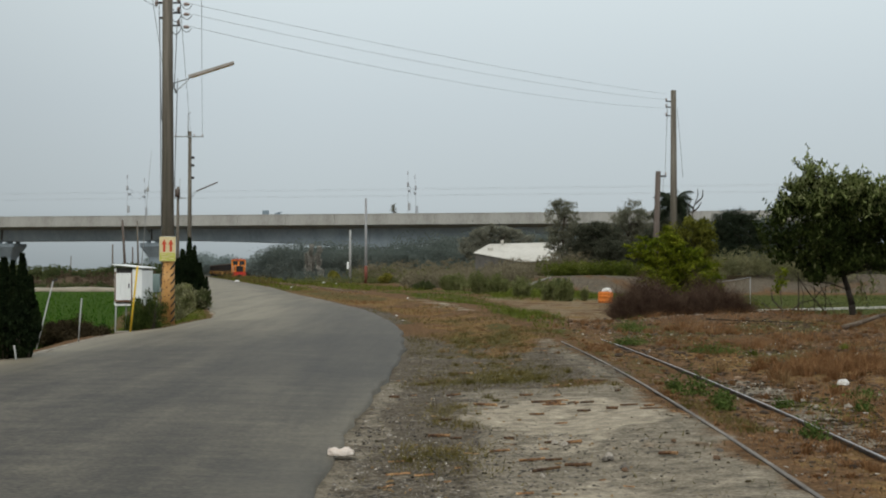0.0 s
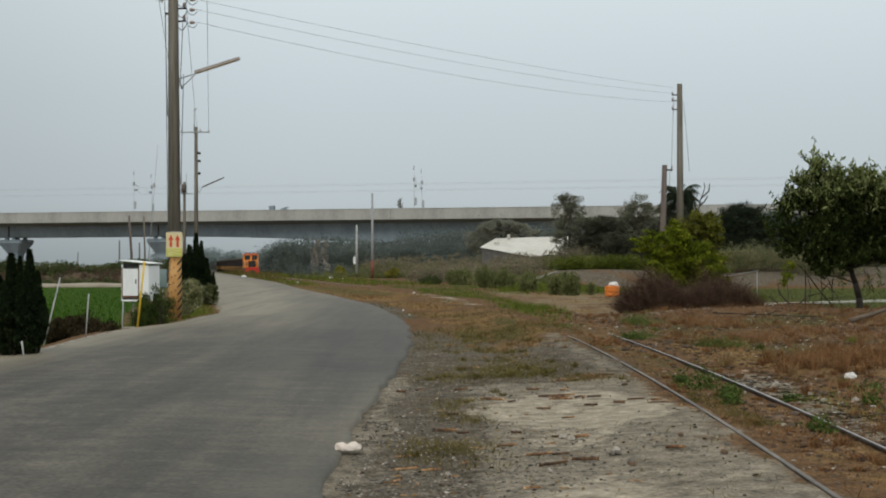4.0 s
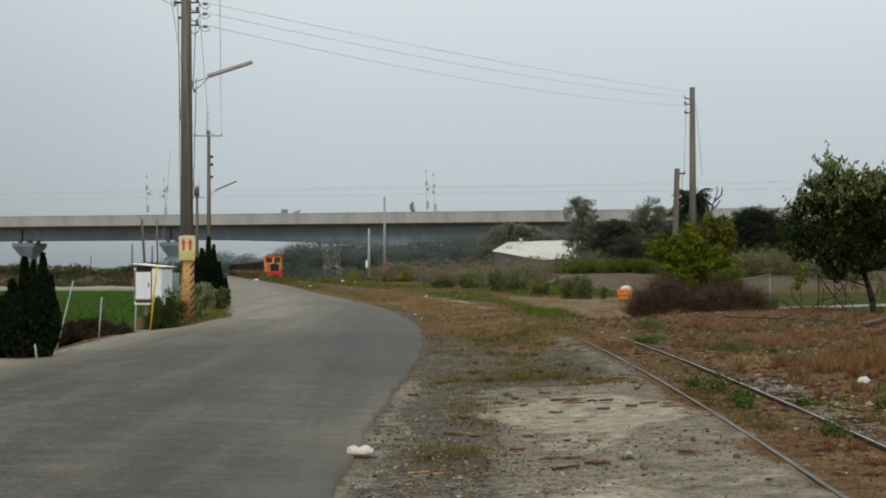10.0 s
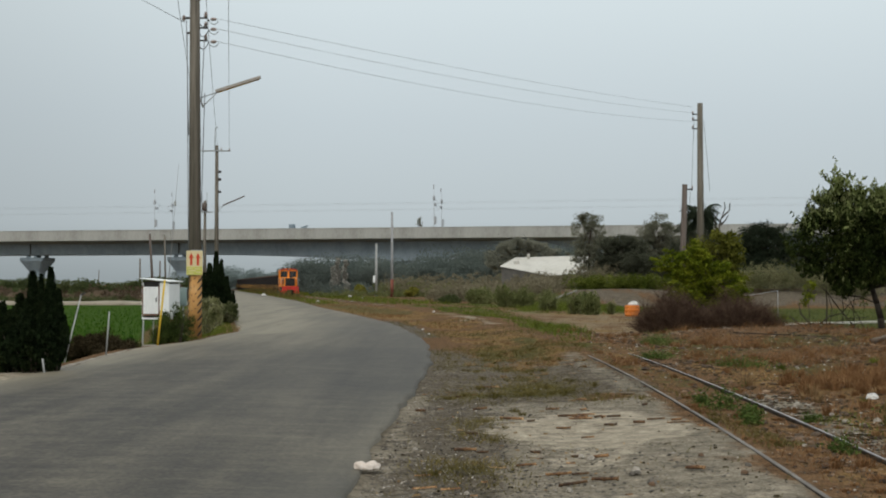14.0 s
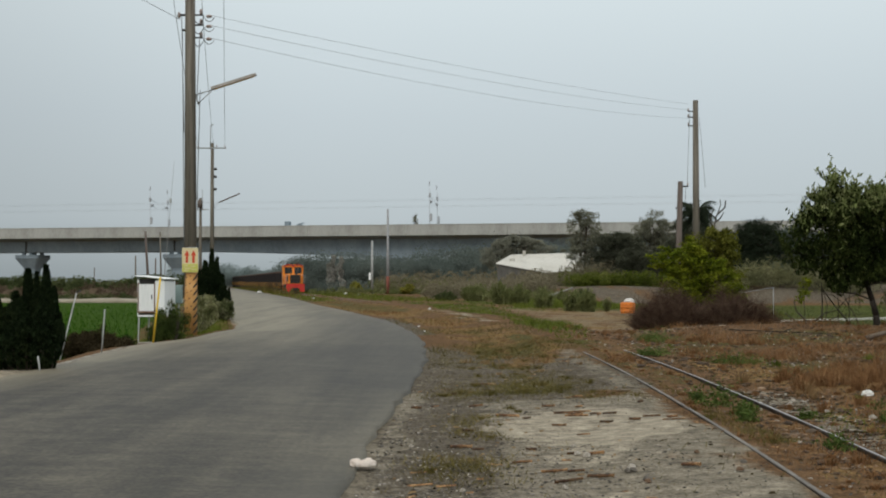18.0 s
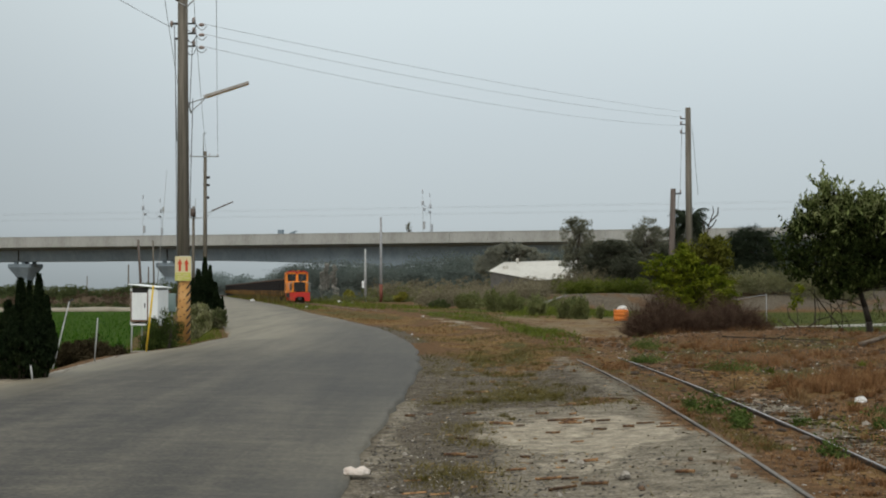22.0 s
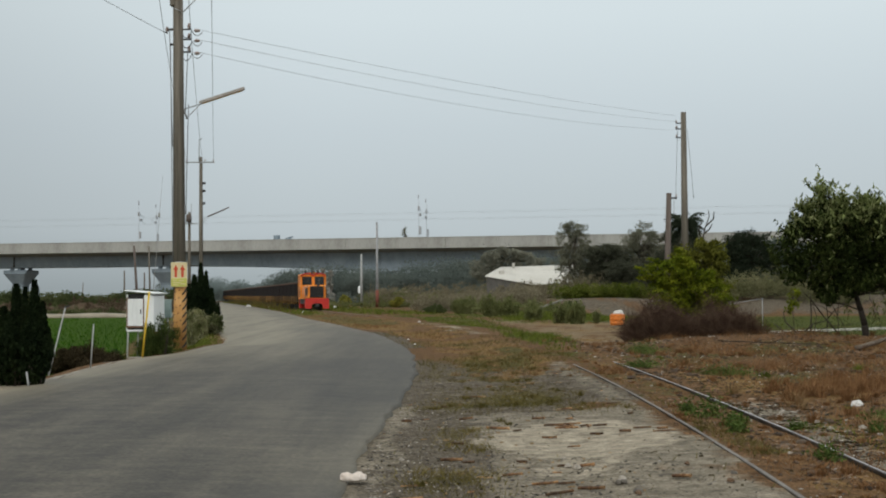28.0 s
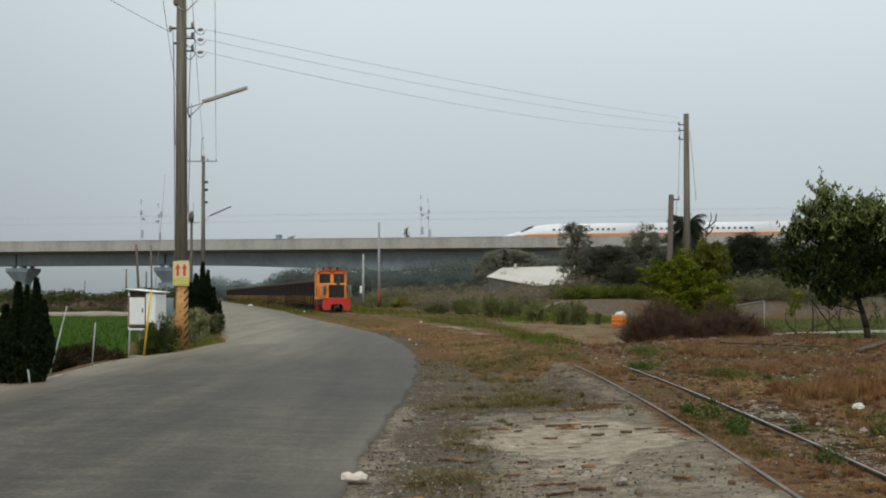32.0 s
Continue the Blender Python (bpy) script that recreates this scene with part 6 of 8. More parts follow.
cypress(-5.93, 19.5, [(0.0, 0, 1.40, 0.21), (-0.19, 0.05, 1.08, 0.25), (0.19, 0, 1.06, 0.24), (0.0, -0.1, 0.98, 0.38), (-0.32, 0, 0.85, 0.26)], "dark green pointed cypress shrub at the road edge", 31)
cypress(-5.60, 19.35, [(-0.03, 0, 1.46, 0.17), (-0.16, 0.05, 1.06, 0.21), (0.06, 0.05, 1.14, 0.17), (-0.04, -0.1, 1.0, 0.28), (0.08, 0, 0.92, 0.17)], "dark green cypress shrub standing close by another", 32)
cypress(-6.42, 19.7, [(0, 0, 1.02, 0.22), (-0.2, 0, 0.88, 0.22), (0.18, 0, 0.95, 0.22), (0, -0.15, 0.75, 0.24)], "dark green bushy cypress at the road edge", 33)
cypress(-7.75, 45.6, [(0.03, 0, 2.40, 0.30), (0.20, 0, 2.12, 0.26), (-0.20, 0, 2.0, 0.36), (-0.42, 0.1, 1.7, 0.34), (0.08, -0.2, 1.85, 0.46), (0.38, 0, 1.55, 0.28), (-0.1, -0.2, 1.4, 0.55), (0.45, 0, 1.15, 0.28)], "tall dark cypress shrub beyond the pole", 34, 0.045, 1900)
bush("variegated_bush", -7.2, 44.3, 0.9, 0.8, 0.7, "leaf_varied", "pale variegated bush at the road edge", 35, 0.036, 13, 40, 9, droop=-1.6, long=4.2)
bush("dead_weeds", -7.0, 27.5, 1.7, 1.1, 0.86, "leaf_brown", "dead brown weeds behind the kerb", 37, 0.028, 26, 110, 10, bark="dead_twig")
bush("dead_weeds", -6.85, 29.0, 1.0, 0.9, 0.70, "leaf_tree", "dark green and brown weeds under the cabinet", 38, 0.03, 20, 90, 8, bark="dead_twig")
grown("sapling", 10.6, 40.0, "thin yellow-green sapling with a bare stem", "shrub", "", [(0, 0, 1.55, 0.16, 0.16, 0.16), (0.05, 0, 1.3, 0.18, 0.18, 0.16), (-0.05, 0, 1.1, 0.14, 0.14, 0.12)], M["leaf_lime"], 0.045, 8, 0.08, 20, 39, [(0, 0, -0.05), (0.02, 0, 0.6), (-0.02, 0, 1.1), (0, 0, 1.5)], 0.015, M["bark"])


# ---- far growth ----
def far_bank(name, n, span, h, mat, label, seed, leaf, per, each=5, low=0.55, solid=0):
    """A strip of shrubs too many to count, along the points span(t)."""
    leaf, per = leaf * 0.47, int(per * 2.7)
    r = random.Random(seed)
    ls = []
    if solid:
        n = int(n * 0.7)
    for i in range(n):
        x, y = span(i / max(1, n - 1), r)
        s = h * r.uniform(low, 1.15)
        ls.append((x, y, float(ground_z(x, y)) + s * 0.45, s * r.uniform(0.6, 1.1), s * 0.5, s * 0.5))
    if solid:
        blobs = []
        for x, y, z, rx, ry, rz in ls:
            for _ in range(7):
                a, u = r.uniform(0, math.tau), r.uniform(0.2, 0.75)
                k = r.uniform(0.35, 0.6)
                blobs.append((x + math.cos(a) * u * rx, y - abs(math.sin(a)) * u * ry, z + r.uniform(-0.5, 0.62) * rz, rx * k, ry * k, rz * k))
        return tagged(leaves(name, clump_points(blobs, solid, seed, 0.6), leaf * 1.7, mat, None, seed, plain=True), label, "woods", kind="stuff")
    pts, _ = sprays(ls, each * 2, max(0.24, h * 0.11), per // 3, seed, 0.9, 0.04)
    return tagged(leaves(name, pts, leaf * 1.15, mat, None, seed, plain=True), label, "scrub", kind="stuff")


def thicket_core(name, span, h, d, mat, label, seed, n=90):
    """The dense inside of a thicket: a lumpy mass under its leaves."""
    r = random.Random(seed)
    v, f, k = [], [], 7
    for i in range(n + 1):
        x, y = span(i / n, r)
        g = float(ground_z(x, y))
        top = h * (0.62 + 0.30 * noise.noise(Vector((x * 0.35, seed, 0))) + 0.14 * r.uniform(-1, 1))
        for j in range(k):
            u = j / (k - 1)
            v.append((x + r.uniform(-0.2, 0.2), y + d * (u - 0.5) + r.uniform(-0.1, 0.1), g - 0.05 + top * math.sin(math.pi * u) ** 0.6 * r.uniform(0.85, 1.1)))
    for i in range(n):
        for j in range(k - 1):
            q = i * k + j
            f.append((q, q + k, q + k + 1, q + 1))
    return tagged(soup(name, v, f, mat), label, "scrub", kind="stuff")


# beyond the paddy
far_bank("hedge", 90, lambda t, r: (-130 + 96 * t, 176 + r.uniform(-4, 4)), 2.7, M["leaf_hedge"], "dark green hedge line beyond the paddy", 52, 0.22, 30, 5, 0.75, 150)
thicket_core("hedge_core", lambda t, r: (-130 + 96 * t, 176), 2.2, 3.0, M["leaf_hedge"], "dense inside of the dark hedge line", 521, 160)
far_bank("scrub", 90, lambda t, r: (-100 + 72 * t, 148 + r.uniform(-8, 8)), 1.7, M["leaf_brush_far"], "reddish-brown dry scrub beyond the paddy", 152, 0.16, 40, 12)
thicket_core("scrub_core", lambda t, r: (-100 + 71 * t, 152), 1.25, 5.0, M["leaf_brush_far"], "dense inside of the reddish-brown scrub", 522, 300)
far_bank("scrub", 110, lambda t, r: (-80 + 57.5 * t, 121 + r.uniform(-1.5, 1.5)), 0.85, M["leaf_hedge"], "low dark green growth along the bund", 153, 0.15, 24, 7)
# the field behind the track
far_bank("scrub", 22, lambda t, r: (2 + 7 * t, 90 + r.uniform(-5, 5)), 0.9, M["leaf_olive"], "olive scrub across the far field", 53, 0.15, 30)
far_bank("scrub", 80, lambda t, r: (-1 + 9 * t, 101 + r.uniform(-3, 4)), 1.3, M["leaf_scrub"], "brown dry scrub on bare soil", 54, 0.13, 24, 8)
thicket_core("scrub_core", lambda t, r: (-1 + 9 * t, 103), 1.2, 3.0, M["leaf_scrub"], "dense inside of the dry scrub", 541, 40)
far_bank("green_crop", 90, lambda t, r: (9.5 + 14 * t, 103.5 + r.uniform(-1, 1)), 1.15, M["grass_green"], "band of green crop on the soil bank", 154, 0.12, 34, 7)
thicket_core("crop_core", lambda t, r: (9.5 + 14 * t, 104.5), 1.0, 2.0, M["leaf_hedge"], "dense inside of the green crop", 542, 40)
far_bank("scrub", 60, lambda t, r: (22 + 40 * t, 118 + r.uniform(-5, 5)), 3.9, M["leaf_far_dark"], "olive thicket behind the broad tree", 159, 0.20, 26, 16)
thicket_core("thicket_core", lambda t, r: (19 + 45 * t, 121), 4.2, 5.0, M["leaf_far_dark"], "dense inside of the olive thicket", 543, 70)
far_bank("reeds", 70, lambda t, r: (19.6 + 11.5 * t, 98.8 + r.uniform(-0.8, 0.8)), 2.2, M["reed"], "pale green reeds beyond the lime bush", 155, 0.10, 22, 14)
far_bank("scrub", 40, lambda t, r: (30 + 30 * t, 106 + r.uniform(-2, 2)), 1.3, M["leaf_olive"], "low olive growth on the soil bank", 158, 0.14, 24, 8)
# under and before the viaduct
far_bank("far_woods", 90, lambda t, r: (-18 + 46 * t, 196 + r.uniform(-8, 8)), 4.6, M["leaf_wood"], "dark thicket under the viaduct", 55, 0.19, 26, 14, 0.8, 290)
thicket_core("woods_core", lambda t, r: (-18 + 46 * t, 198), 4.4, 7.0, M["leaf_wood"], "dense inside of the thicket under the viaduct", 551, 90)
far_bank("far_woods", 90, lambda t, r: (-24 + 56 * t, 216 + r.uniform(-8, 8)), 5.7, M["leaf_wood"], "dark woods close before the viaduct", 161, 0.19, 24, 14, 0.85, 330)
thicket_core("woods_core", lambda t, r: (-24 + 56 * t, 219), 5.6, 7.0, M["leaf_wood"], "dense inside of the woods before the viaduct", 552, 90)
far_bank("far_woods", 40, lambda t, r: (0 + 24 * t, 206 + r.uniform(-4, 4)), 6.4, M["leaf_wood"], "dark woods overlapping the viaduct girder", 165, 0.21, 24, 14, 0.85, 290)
far_bank("scrub", 60, lambda t, r: (1 + 12 * t, 114.5 + r.uniform(-2, 2)), 1.5, M["leaf_scrub"], "brown dry thicket before the shed", 162, 0.15, 24, 10)
thicket_core("thicket_core", lambda t, r: (0 + 14 * t, 116), 1.3, 3.0, M["leaf_scrub"], "dense inside of the brown thicket", 553, 50)
far_bank("scrub", 50, lambda t, r: (-6 + 12 * t, 142 + r.uniform(-6, 6)), 2.4, M["leaf_scrub"], "tangled thicket behind the posts", 56, 0.18, 26, 12)
thicket_core("thicket_core", lambda t, r: (-6.5 + 13 * t, 145), 1.9, 4.0, M["leaf_scrub"], "dense inside of the tangled thicket", 555, 60)
far_bank("scrub", 50, lambda t, r: (-7 + 14 * t, 139 + r.uniform(-4, 4)), 1.9, M["leaf_olive"], "olive shoots through the tangled thicket", 256, 0.17, 14, 6)
far_bank("scrub", 50, lambda t, r: (-15 + 21 * t, 152 + r.uniform(-4, 4)), 1.5, M["leaf_wood"], "low green thicket behind the posts", 156, 0.20, 28, 5)
far_bank("scrub", 40, lambda t, r: (-13 + 15 * t, 134 + r.uniform(-3, 3)), 0.7, M["leaf_olive"], "low olive weeds behind the posts", 157, 0.16, 18, 5)
# the haze over these woods is in the leaf colour
far_bank("far_woods", 120, lambda t, r: (-62 + 120 * t, 330 + r.uniform(-14, 14)), 6.2, M["leaf_wood_hazed"], "hazy woods beyond the viaduct", 57, 0.32, 22, 9, 0.5, 190)
thicket_core("woods_core", lambda t, r: (-62 + 120 * t, 335), 5.0, 9.0, M["leaf_wood_hazed"], "dense inside of the hazy woods", 554, 110)
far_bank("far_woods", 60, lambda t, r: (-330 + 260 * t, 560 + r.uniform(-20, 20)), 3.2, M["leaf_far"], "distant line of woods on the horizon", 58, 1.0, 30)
def grass_shrub(x, y, w, h, mat, label, seed, name="field_shrub", size=0.05):
    """A clump of upright stems with long narrow leaves, thick at the base."""
    t = thing(name, pose(x, y, float(ground_z(x, y))), label, "shrub", "field shrubs" if name == "field_shrub" else "")
    r = np.random.RandomState(seed)
    k = int(1500 * w * h * (1 if name == "field_shrub" else 6))
    ns = max(14, int(26 * w))
    u, a = np.sqrt(r.rand(ns)), r.rand(ns) * math.tau
    foot = np.column_stack([np.cos(a) * u * w * 0.42, np.sin(a) * u * w * 0.34, np.zeros(ns)])
    tip = foot * np.array((1.35, 1.35, 1)) + np.column_stack([r.normal(size=(ns, 2)) * 0.10 * h, h * (1.12 - 0.5 * u**2) * (0.72 + 0.4 * r.rand(ns))])
    j, v = r.randint(0, ns, k), r.rand(k)[:, None] ** 0.95
    pts = foot[j] * (1 - v) + tip[j] * v + r.normal(size=(k, 3)) * np.array((0.09, 0.09, 0.05)) * min(w, h)
    pts = pts[pts[:, 2] > 0.01]
    leaves("foliage", pts, size, M[mat], t, seed, 5.0, -1.5)
    bm = bmesh.new()
    rr = random.Random(seed)
    for _ in range(12):
        a, b = rr.uniform(-0.3, 0.3) * w, rr.uniform(-0.2, 0.2) * w
        rod(bm, (a * 0.7, b, -0.03), (a * 1.2, b, h * rr.uniform(0.5, 0.85)), 0.012, 0.005, 5)
    part("stems", bm, M["bark"], t)["kind"] = "stuff"


for i, (x, y, w, h, m) in enumerate(((2.09, 88.0, 1.55, 1.0, "leaf_olive"), (3.28, 75.3, 1.1, 1.12, "leaf_olive"), (4.02, 71.8, 0.95, 0.98, "leaf_olive"), (4.76, 64.2, 0.75, 0.76, "leaf_olive"), (5.43, 57.4, 0.8, 0.74, "leaf_olive"), (5.95, 56.2, 0.75, 0.84, "leaf_olive"), (6.86, 57.0, 0.3, 0.5, "leaf_olive"), (0.2, 90.0, 1.3, 0.55, "leaf_hedge"), (8.6, 84.0, 1.3, 0.7, "leaf_hedge"))):
    grass_shrub(x, y, w, h, m, "olive-green grassy shrub in the rough beside the track", 60 + i)
for i, (x, y, w, h) in enumerate(((-7.6, 43.2, 0.65, 1.05), (-7.32, 43.0, 0.5, 0.7))):
    grass_shrub(x, y, w, h, "leaf_straw", "pale green and white streaked tall grass at the road edge", 135 + i, "striped_grass", 0.03)
grass_shrub(-5.92, 29.75, 0.60, 0.72, "leaf_mid", "small dark green spiky bush beside the pole", 36, "low_bush", 0.02)
grass_shrub(-6.18, 29.8, 0.5, 0.52, "leaf_mid", "low dark green weeds beside the cabinet", 336, "low_bush", 0.018)
for i, (x, y, h) in enumerate(((-3.25, 131.0, 1.15), (-8.9, 138.0, 1.3))):
    bush("yellow_shrub", x, y, 1.5, 1.2, h, "leaf_yellow", "rounded yellow-green shrub beyond the posts", 160 + i, 0.07, 16, 60, 6, "field shrubs")


def far_tree(name, x, y, label, mat, lobes, seed, each=26, per=100, leaf=0.078, category="tree", long=1.7, droop=0.0, ragged=0.3):
    """A tree a hundred metres off, of many soft lobes above one trunk."""
    rise = max(0.0, float(ground_z(x, y)))
    lobes = [(a, b, max(c - rise, 0.6), d, e, f) for a, b, c, d, e, f in lobes]
    h = max(l[2] for l in lobes)
    lobes = list(lobes) + [l for l in lobes if l[3] > 0.95] + [l for l in lobes if l[3] > 1.4]
    t = grown(name, x, y, label, category, "trees before the viaduct", lobes, M[mat], leaf, each, 0.36, per, seed, [(0, 0, -0.05), (0.1, 0, h * 0.25), (0.0, 0, h * 0.5), (0.15, 0, h * 0.85)], 0.16, M["bark"], droop, long=long, ragged=ragged)
    return t


far_bank("scrub", 46, lambda t, r: (11 + 12 * t, 115 + r.uniform(-2, 2)), 2.2, M["leaf_scrub"], "olive thicket under the trees beside the shed", 163, 0.16, 24, 10)
far_bank("scrub", 46, lambda t, r: (22 + 18 * t, 108 + r.uniform(-1.5, 1.5)), 2.4, M["leaf_far_dark"], "olive thicket under the rounded tree", 164, 0.15, 24, 10)
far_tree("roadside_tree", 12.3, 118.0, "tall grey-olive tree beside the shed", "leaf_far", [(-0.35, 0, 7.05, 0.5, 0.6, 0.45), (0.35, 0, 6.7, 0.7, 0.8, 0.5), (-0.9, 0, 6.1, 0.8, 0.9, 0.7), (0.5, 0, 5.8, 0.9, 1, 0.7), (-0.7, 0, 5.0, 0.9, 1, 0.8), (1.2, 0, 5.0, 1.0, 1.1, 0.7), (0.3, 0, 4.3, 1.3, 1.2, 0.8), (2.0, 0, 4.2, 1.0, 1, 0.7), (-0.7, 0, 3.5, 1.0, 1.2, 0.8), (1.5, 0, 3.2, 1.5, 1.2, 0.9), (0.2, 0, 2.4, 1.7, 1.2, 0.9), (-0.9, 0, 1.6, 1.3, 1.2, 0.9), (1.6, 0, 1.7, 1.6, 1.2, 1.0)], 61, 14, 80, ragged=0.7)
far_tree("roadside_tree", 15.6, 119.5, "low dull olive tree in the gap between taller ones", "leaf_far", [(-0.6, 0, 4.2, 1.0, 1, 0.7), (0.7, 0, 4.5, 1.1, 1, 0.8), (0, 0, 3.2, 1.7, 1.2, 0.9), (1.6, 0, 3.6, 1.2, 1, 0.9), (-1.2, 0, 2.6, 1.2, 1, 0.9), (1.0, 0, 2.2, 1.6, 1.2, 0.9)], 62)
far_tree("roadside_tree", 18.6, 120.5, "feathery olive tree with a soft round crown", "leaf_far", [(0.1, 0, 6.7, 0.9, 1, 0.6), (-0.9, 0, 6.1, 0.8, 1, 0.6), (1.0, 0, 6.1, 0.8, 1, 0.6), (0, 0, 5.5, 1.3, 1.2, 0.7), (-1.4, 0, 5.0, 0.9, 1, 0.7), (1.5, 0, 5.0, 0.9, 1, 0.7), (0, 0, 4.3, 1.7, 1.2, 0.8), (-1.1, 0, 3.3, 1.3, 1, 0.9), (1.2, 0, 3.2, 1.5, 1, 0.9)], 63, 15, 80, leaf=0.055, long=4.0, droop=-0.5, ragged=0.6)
far_tree("roadside_tree", 16.2, 114.0, "low dark olive bushy tree before taller ones", "leaf_far_dark", [(-0.5, 0, 3.2, 1.2, 1, 0.8), (0.9, 0, 3.0, 1.3, 1, 0.8), (0.2, 0, 2.0, 1.9, 1.2, 0.9), (2.0, 0, 2.2, 1.2, 1, 0.8)], 65)
far_tree("roadside_tree", 23.3, 101.0, "rounded dark green tree beyond the scrub", "leaf_dome", [(0, 0, 5.3, 0.9, 1.0, 0.55), (-0.8, 0, 4.9, 0.8, 1, 0.6), (0.85, 0, 4.9, 0.8, 1, 0.6), (-0.2, 0, 4.4, 1.3, 1.2, 0.7), (-1.1, 0, 3.9, 0.8, 1, 0.8), (1.2, 0, 4.1, 0.9, 1, 0.8), (0.2, 0, 3.2, 1.5, 1.2, 0.9), (-0.8, 0, 2.6, 1.0, 1, 0.9)], 66, 26, 120, 0.07)
far_tree("roadside_tree", 26.0, 102.5, "dark green tree adjoining a rounder one", "leaf_wood", [(-0.4, 0, 4.5, 0.9, 1, 0.6), (0.5, 0, 4.9, 0.8, 1, 0.5), (0.2, 0, 3.8, 1.3, 1, 0.8), (0, 0, 2.8, 1.5, 1, 0.9), (1.6, 0, 4.0, 1.0, 1, 0.8), (1.8, 0, 3.0, 1.2, 1, 0.9)], 69)
far_tree("roadside_tree", 30.5, 103.0, "dull olive tree behind the broad one", "leaf_far", [(-0.6, 0, 4.4, 1.2, 1, 0.8), (0.9, 0, 4.8, 1.2, 1, 0.8), (0, 0, 3.2, 2.0, 1.2, 1.0), (2.2, 0, 3.8, 1.4, 1, 1.0), (1.8, 0, 2.5, 1.6, 1, 1.0)], 79)
far_tree("roadside_tree", 21.3, 117.0, "dull olive tree filling in beside the palm", "leaf_far_dark", [(-0.9, 0, 5.9, 1.0, 1, 0.6), (0.6, 0, 5.6, 1.1, 1, 0.6), (0, 0, 4.7, 1.6, 1.2, 0.8), (-1.5, 0, 4.2, 1.2, 1, 0.8), (1.7, 0, 4.4, 1.2, 1, 0.7), (0.3, 0, 3.4, 1.9, 1.2, 0.9), (2.2, 0, 3.3, 1.2, 1, 0.8), (0, 0, 2.3, 2.0, 1.2, 0.9)], 67, 18, 90)
far_tree("roadside_tree", 14.6, 116.5, "bushy dark olive tree leaning out from a taller one", "leaf_far_dark", [(0.6, 0, 4.9, 1.1, 1, 0.6), (-0.6, 0, 4.6, 1.0, 1, 0.6), (1.6, 0, 4.2, 1.1, 1, 0.7), (0.4, 0, 3.6, 1.6, 1.2, 0.8), (-0.8, 0, 3.0, 1.3, 1, 0.8), (1.8, 0, 2.9, 1.4, 1, 0.8), (0.5, 0, 2.2, 2.0, 1.2, 0.9)], 68, 18, 90)
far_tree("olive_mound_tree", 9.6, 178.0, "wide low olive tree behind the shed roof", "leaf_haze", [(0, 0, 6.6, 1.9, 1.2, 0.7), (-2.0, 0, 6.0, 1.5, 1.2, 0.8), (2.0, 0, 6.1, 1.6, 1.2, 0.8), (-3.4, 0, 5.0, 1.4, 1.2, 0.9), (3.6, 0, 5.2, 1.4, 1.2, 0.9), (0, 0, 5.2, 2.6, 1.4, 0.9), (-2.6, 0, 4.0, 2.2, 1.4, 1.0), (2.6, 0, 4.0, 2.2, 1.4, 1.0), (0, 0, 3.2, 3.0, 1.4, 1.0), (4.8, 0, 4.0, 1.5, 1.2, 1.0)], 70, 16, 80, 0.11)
mast_at = via(-1.4, -5.6).translation
far_tree("distant_tree", (mast_at.x - 2.9) * 306 / mast_at.y, 306.0, "hazy treetop rising beyond the viaduct", "leaf_far", [(0, 0, 15.6, 0.3, 0.4, 0.7), (0.1, 0, 14.7, 0.7, 0.8, 0.7), (0, 0, 13.4, 1.2, 1.2, 0.9), (0.1, 0, 12.0, 1.5, 1.4, 1.1)], 171, 10, 20, 0.13)
for x, y, h, seed in ((-13.7, 172, 4.7, 81), (-12.75, 171, 4.5, 82), (-14.6, 174, 3.6, 83)):
    tree(x, y, h, 0.62, "leaf_grey", "pale grey half-bare tree near the railway", seed, 0.12, 16, 110, 0.05, "bare_tree", "pale bare trees", "pale_bark")


def feather_tree(x, y, h):
    """A palm: a trunk, and fronds that arch out with leaflets on both sides."""
    t = thing("feathery_palm", pose(x, y, float(ground_z(x, y))), "dark feathery palm with drooping fronds", "palm", "trees before the viaduct")
    bm = bmesh.new()
    rod(bm, (0, 0, -0.1), (0.1, 0, h), 0.17, 0.11, 8)
    part("trunk", bm, M["bark"], t)
    r = random.Random(5)
    for i in range(64):
        a, up, ln = i * 2.4, r.uniform(-0.6, 1.7), r.uniform(1.5, 2.5)
        u = np.linspace(0.05, 1, 46)
        d = ln * u
        base = np.column_stack([0.1 + math.cos(a) * d * 0.72, math.sin(a) * d * 0.72, h + up * d * 0.72 - 0.34 * d * d])
        side = np.array((-math.sin(a), math.cos(a), 0.0))
        verts, faces = [], []
        for k, p in enumerate(base):
            w = 0.55 * math.sin(math.pi * min(1, u[k] * 0.9 + 0.08)) + 0.08
            along = np.array((math.cos(a) * 0.25, math.sin(a) * 0.25, 0.0))
            for sgn in (-1, 1):
                j = len(verts)
                tip = p + side * sgn * w * 0.8 + along + np.array((0, 0, -0.9 * w + r.uniform(-0.15, 0.15)))
                verts += [p - along * 0.07, p + along * 0.07, tip]
                faces.append((j, j + 1, j + 2))
        soup("frond", np.array(verts), np.array(faces), M["leaf_dome"], t)


def bare_branches(name, x, y, label, tips, root=(0, 0, 0), r=0.05, mat="bark", group="", category="branch"):
    """A leafless branch system: each tip is a list of points from the root."""
    t = thing(name, pose(x, y, float(ground_z(x, y))), label, category, group)
    for pts in tips:
        bm = bmesh.new()
        for i in range(len(pts) - 1):
            rod(bm, pts[i], pts[i + 1], r * (1 - 0.7 * i / len(pts)), r * (1 - 0.7 * (i + 1) / len(pts)), 6)
        part("limb", bm, M[mat], t)
    return t


feather_tree(20.7, 112.0, 6.0)
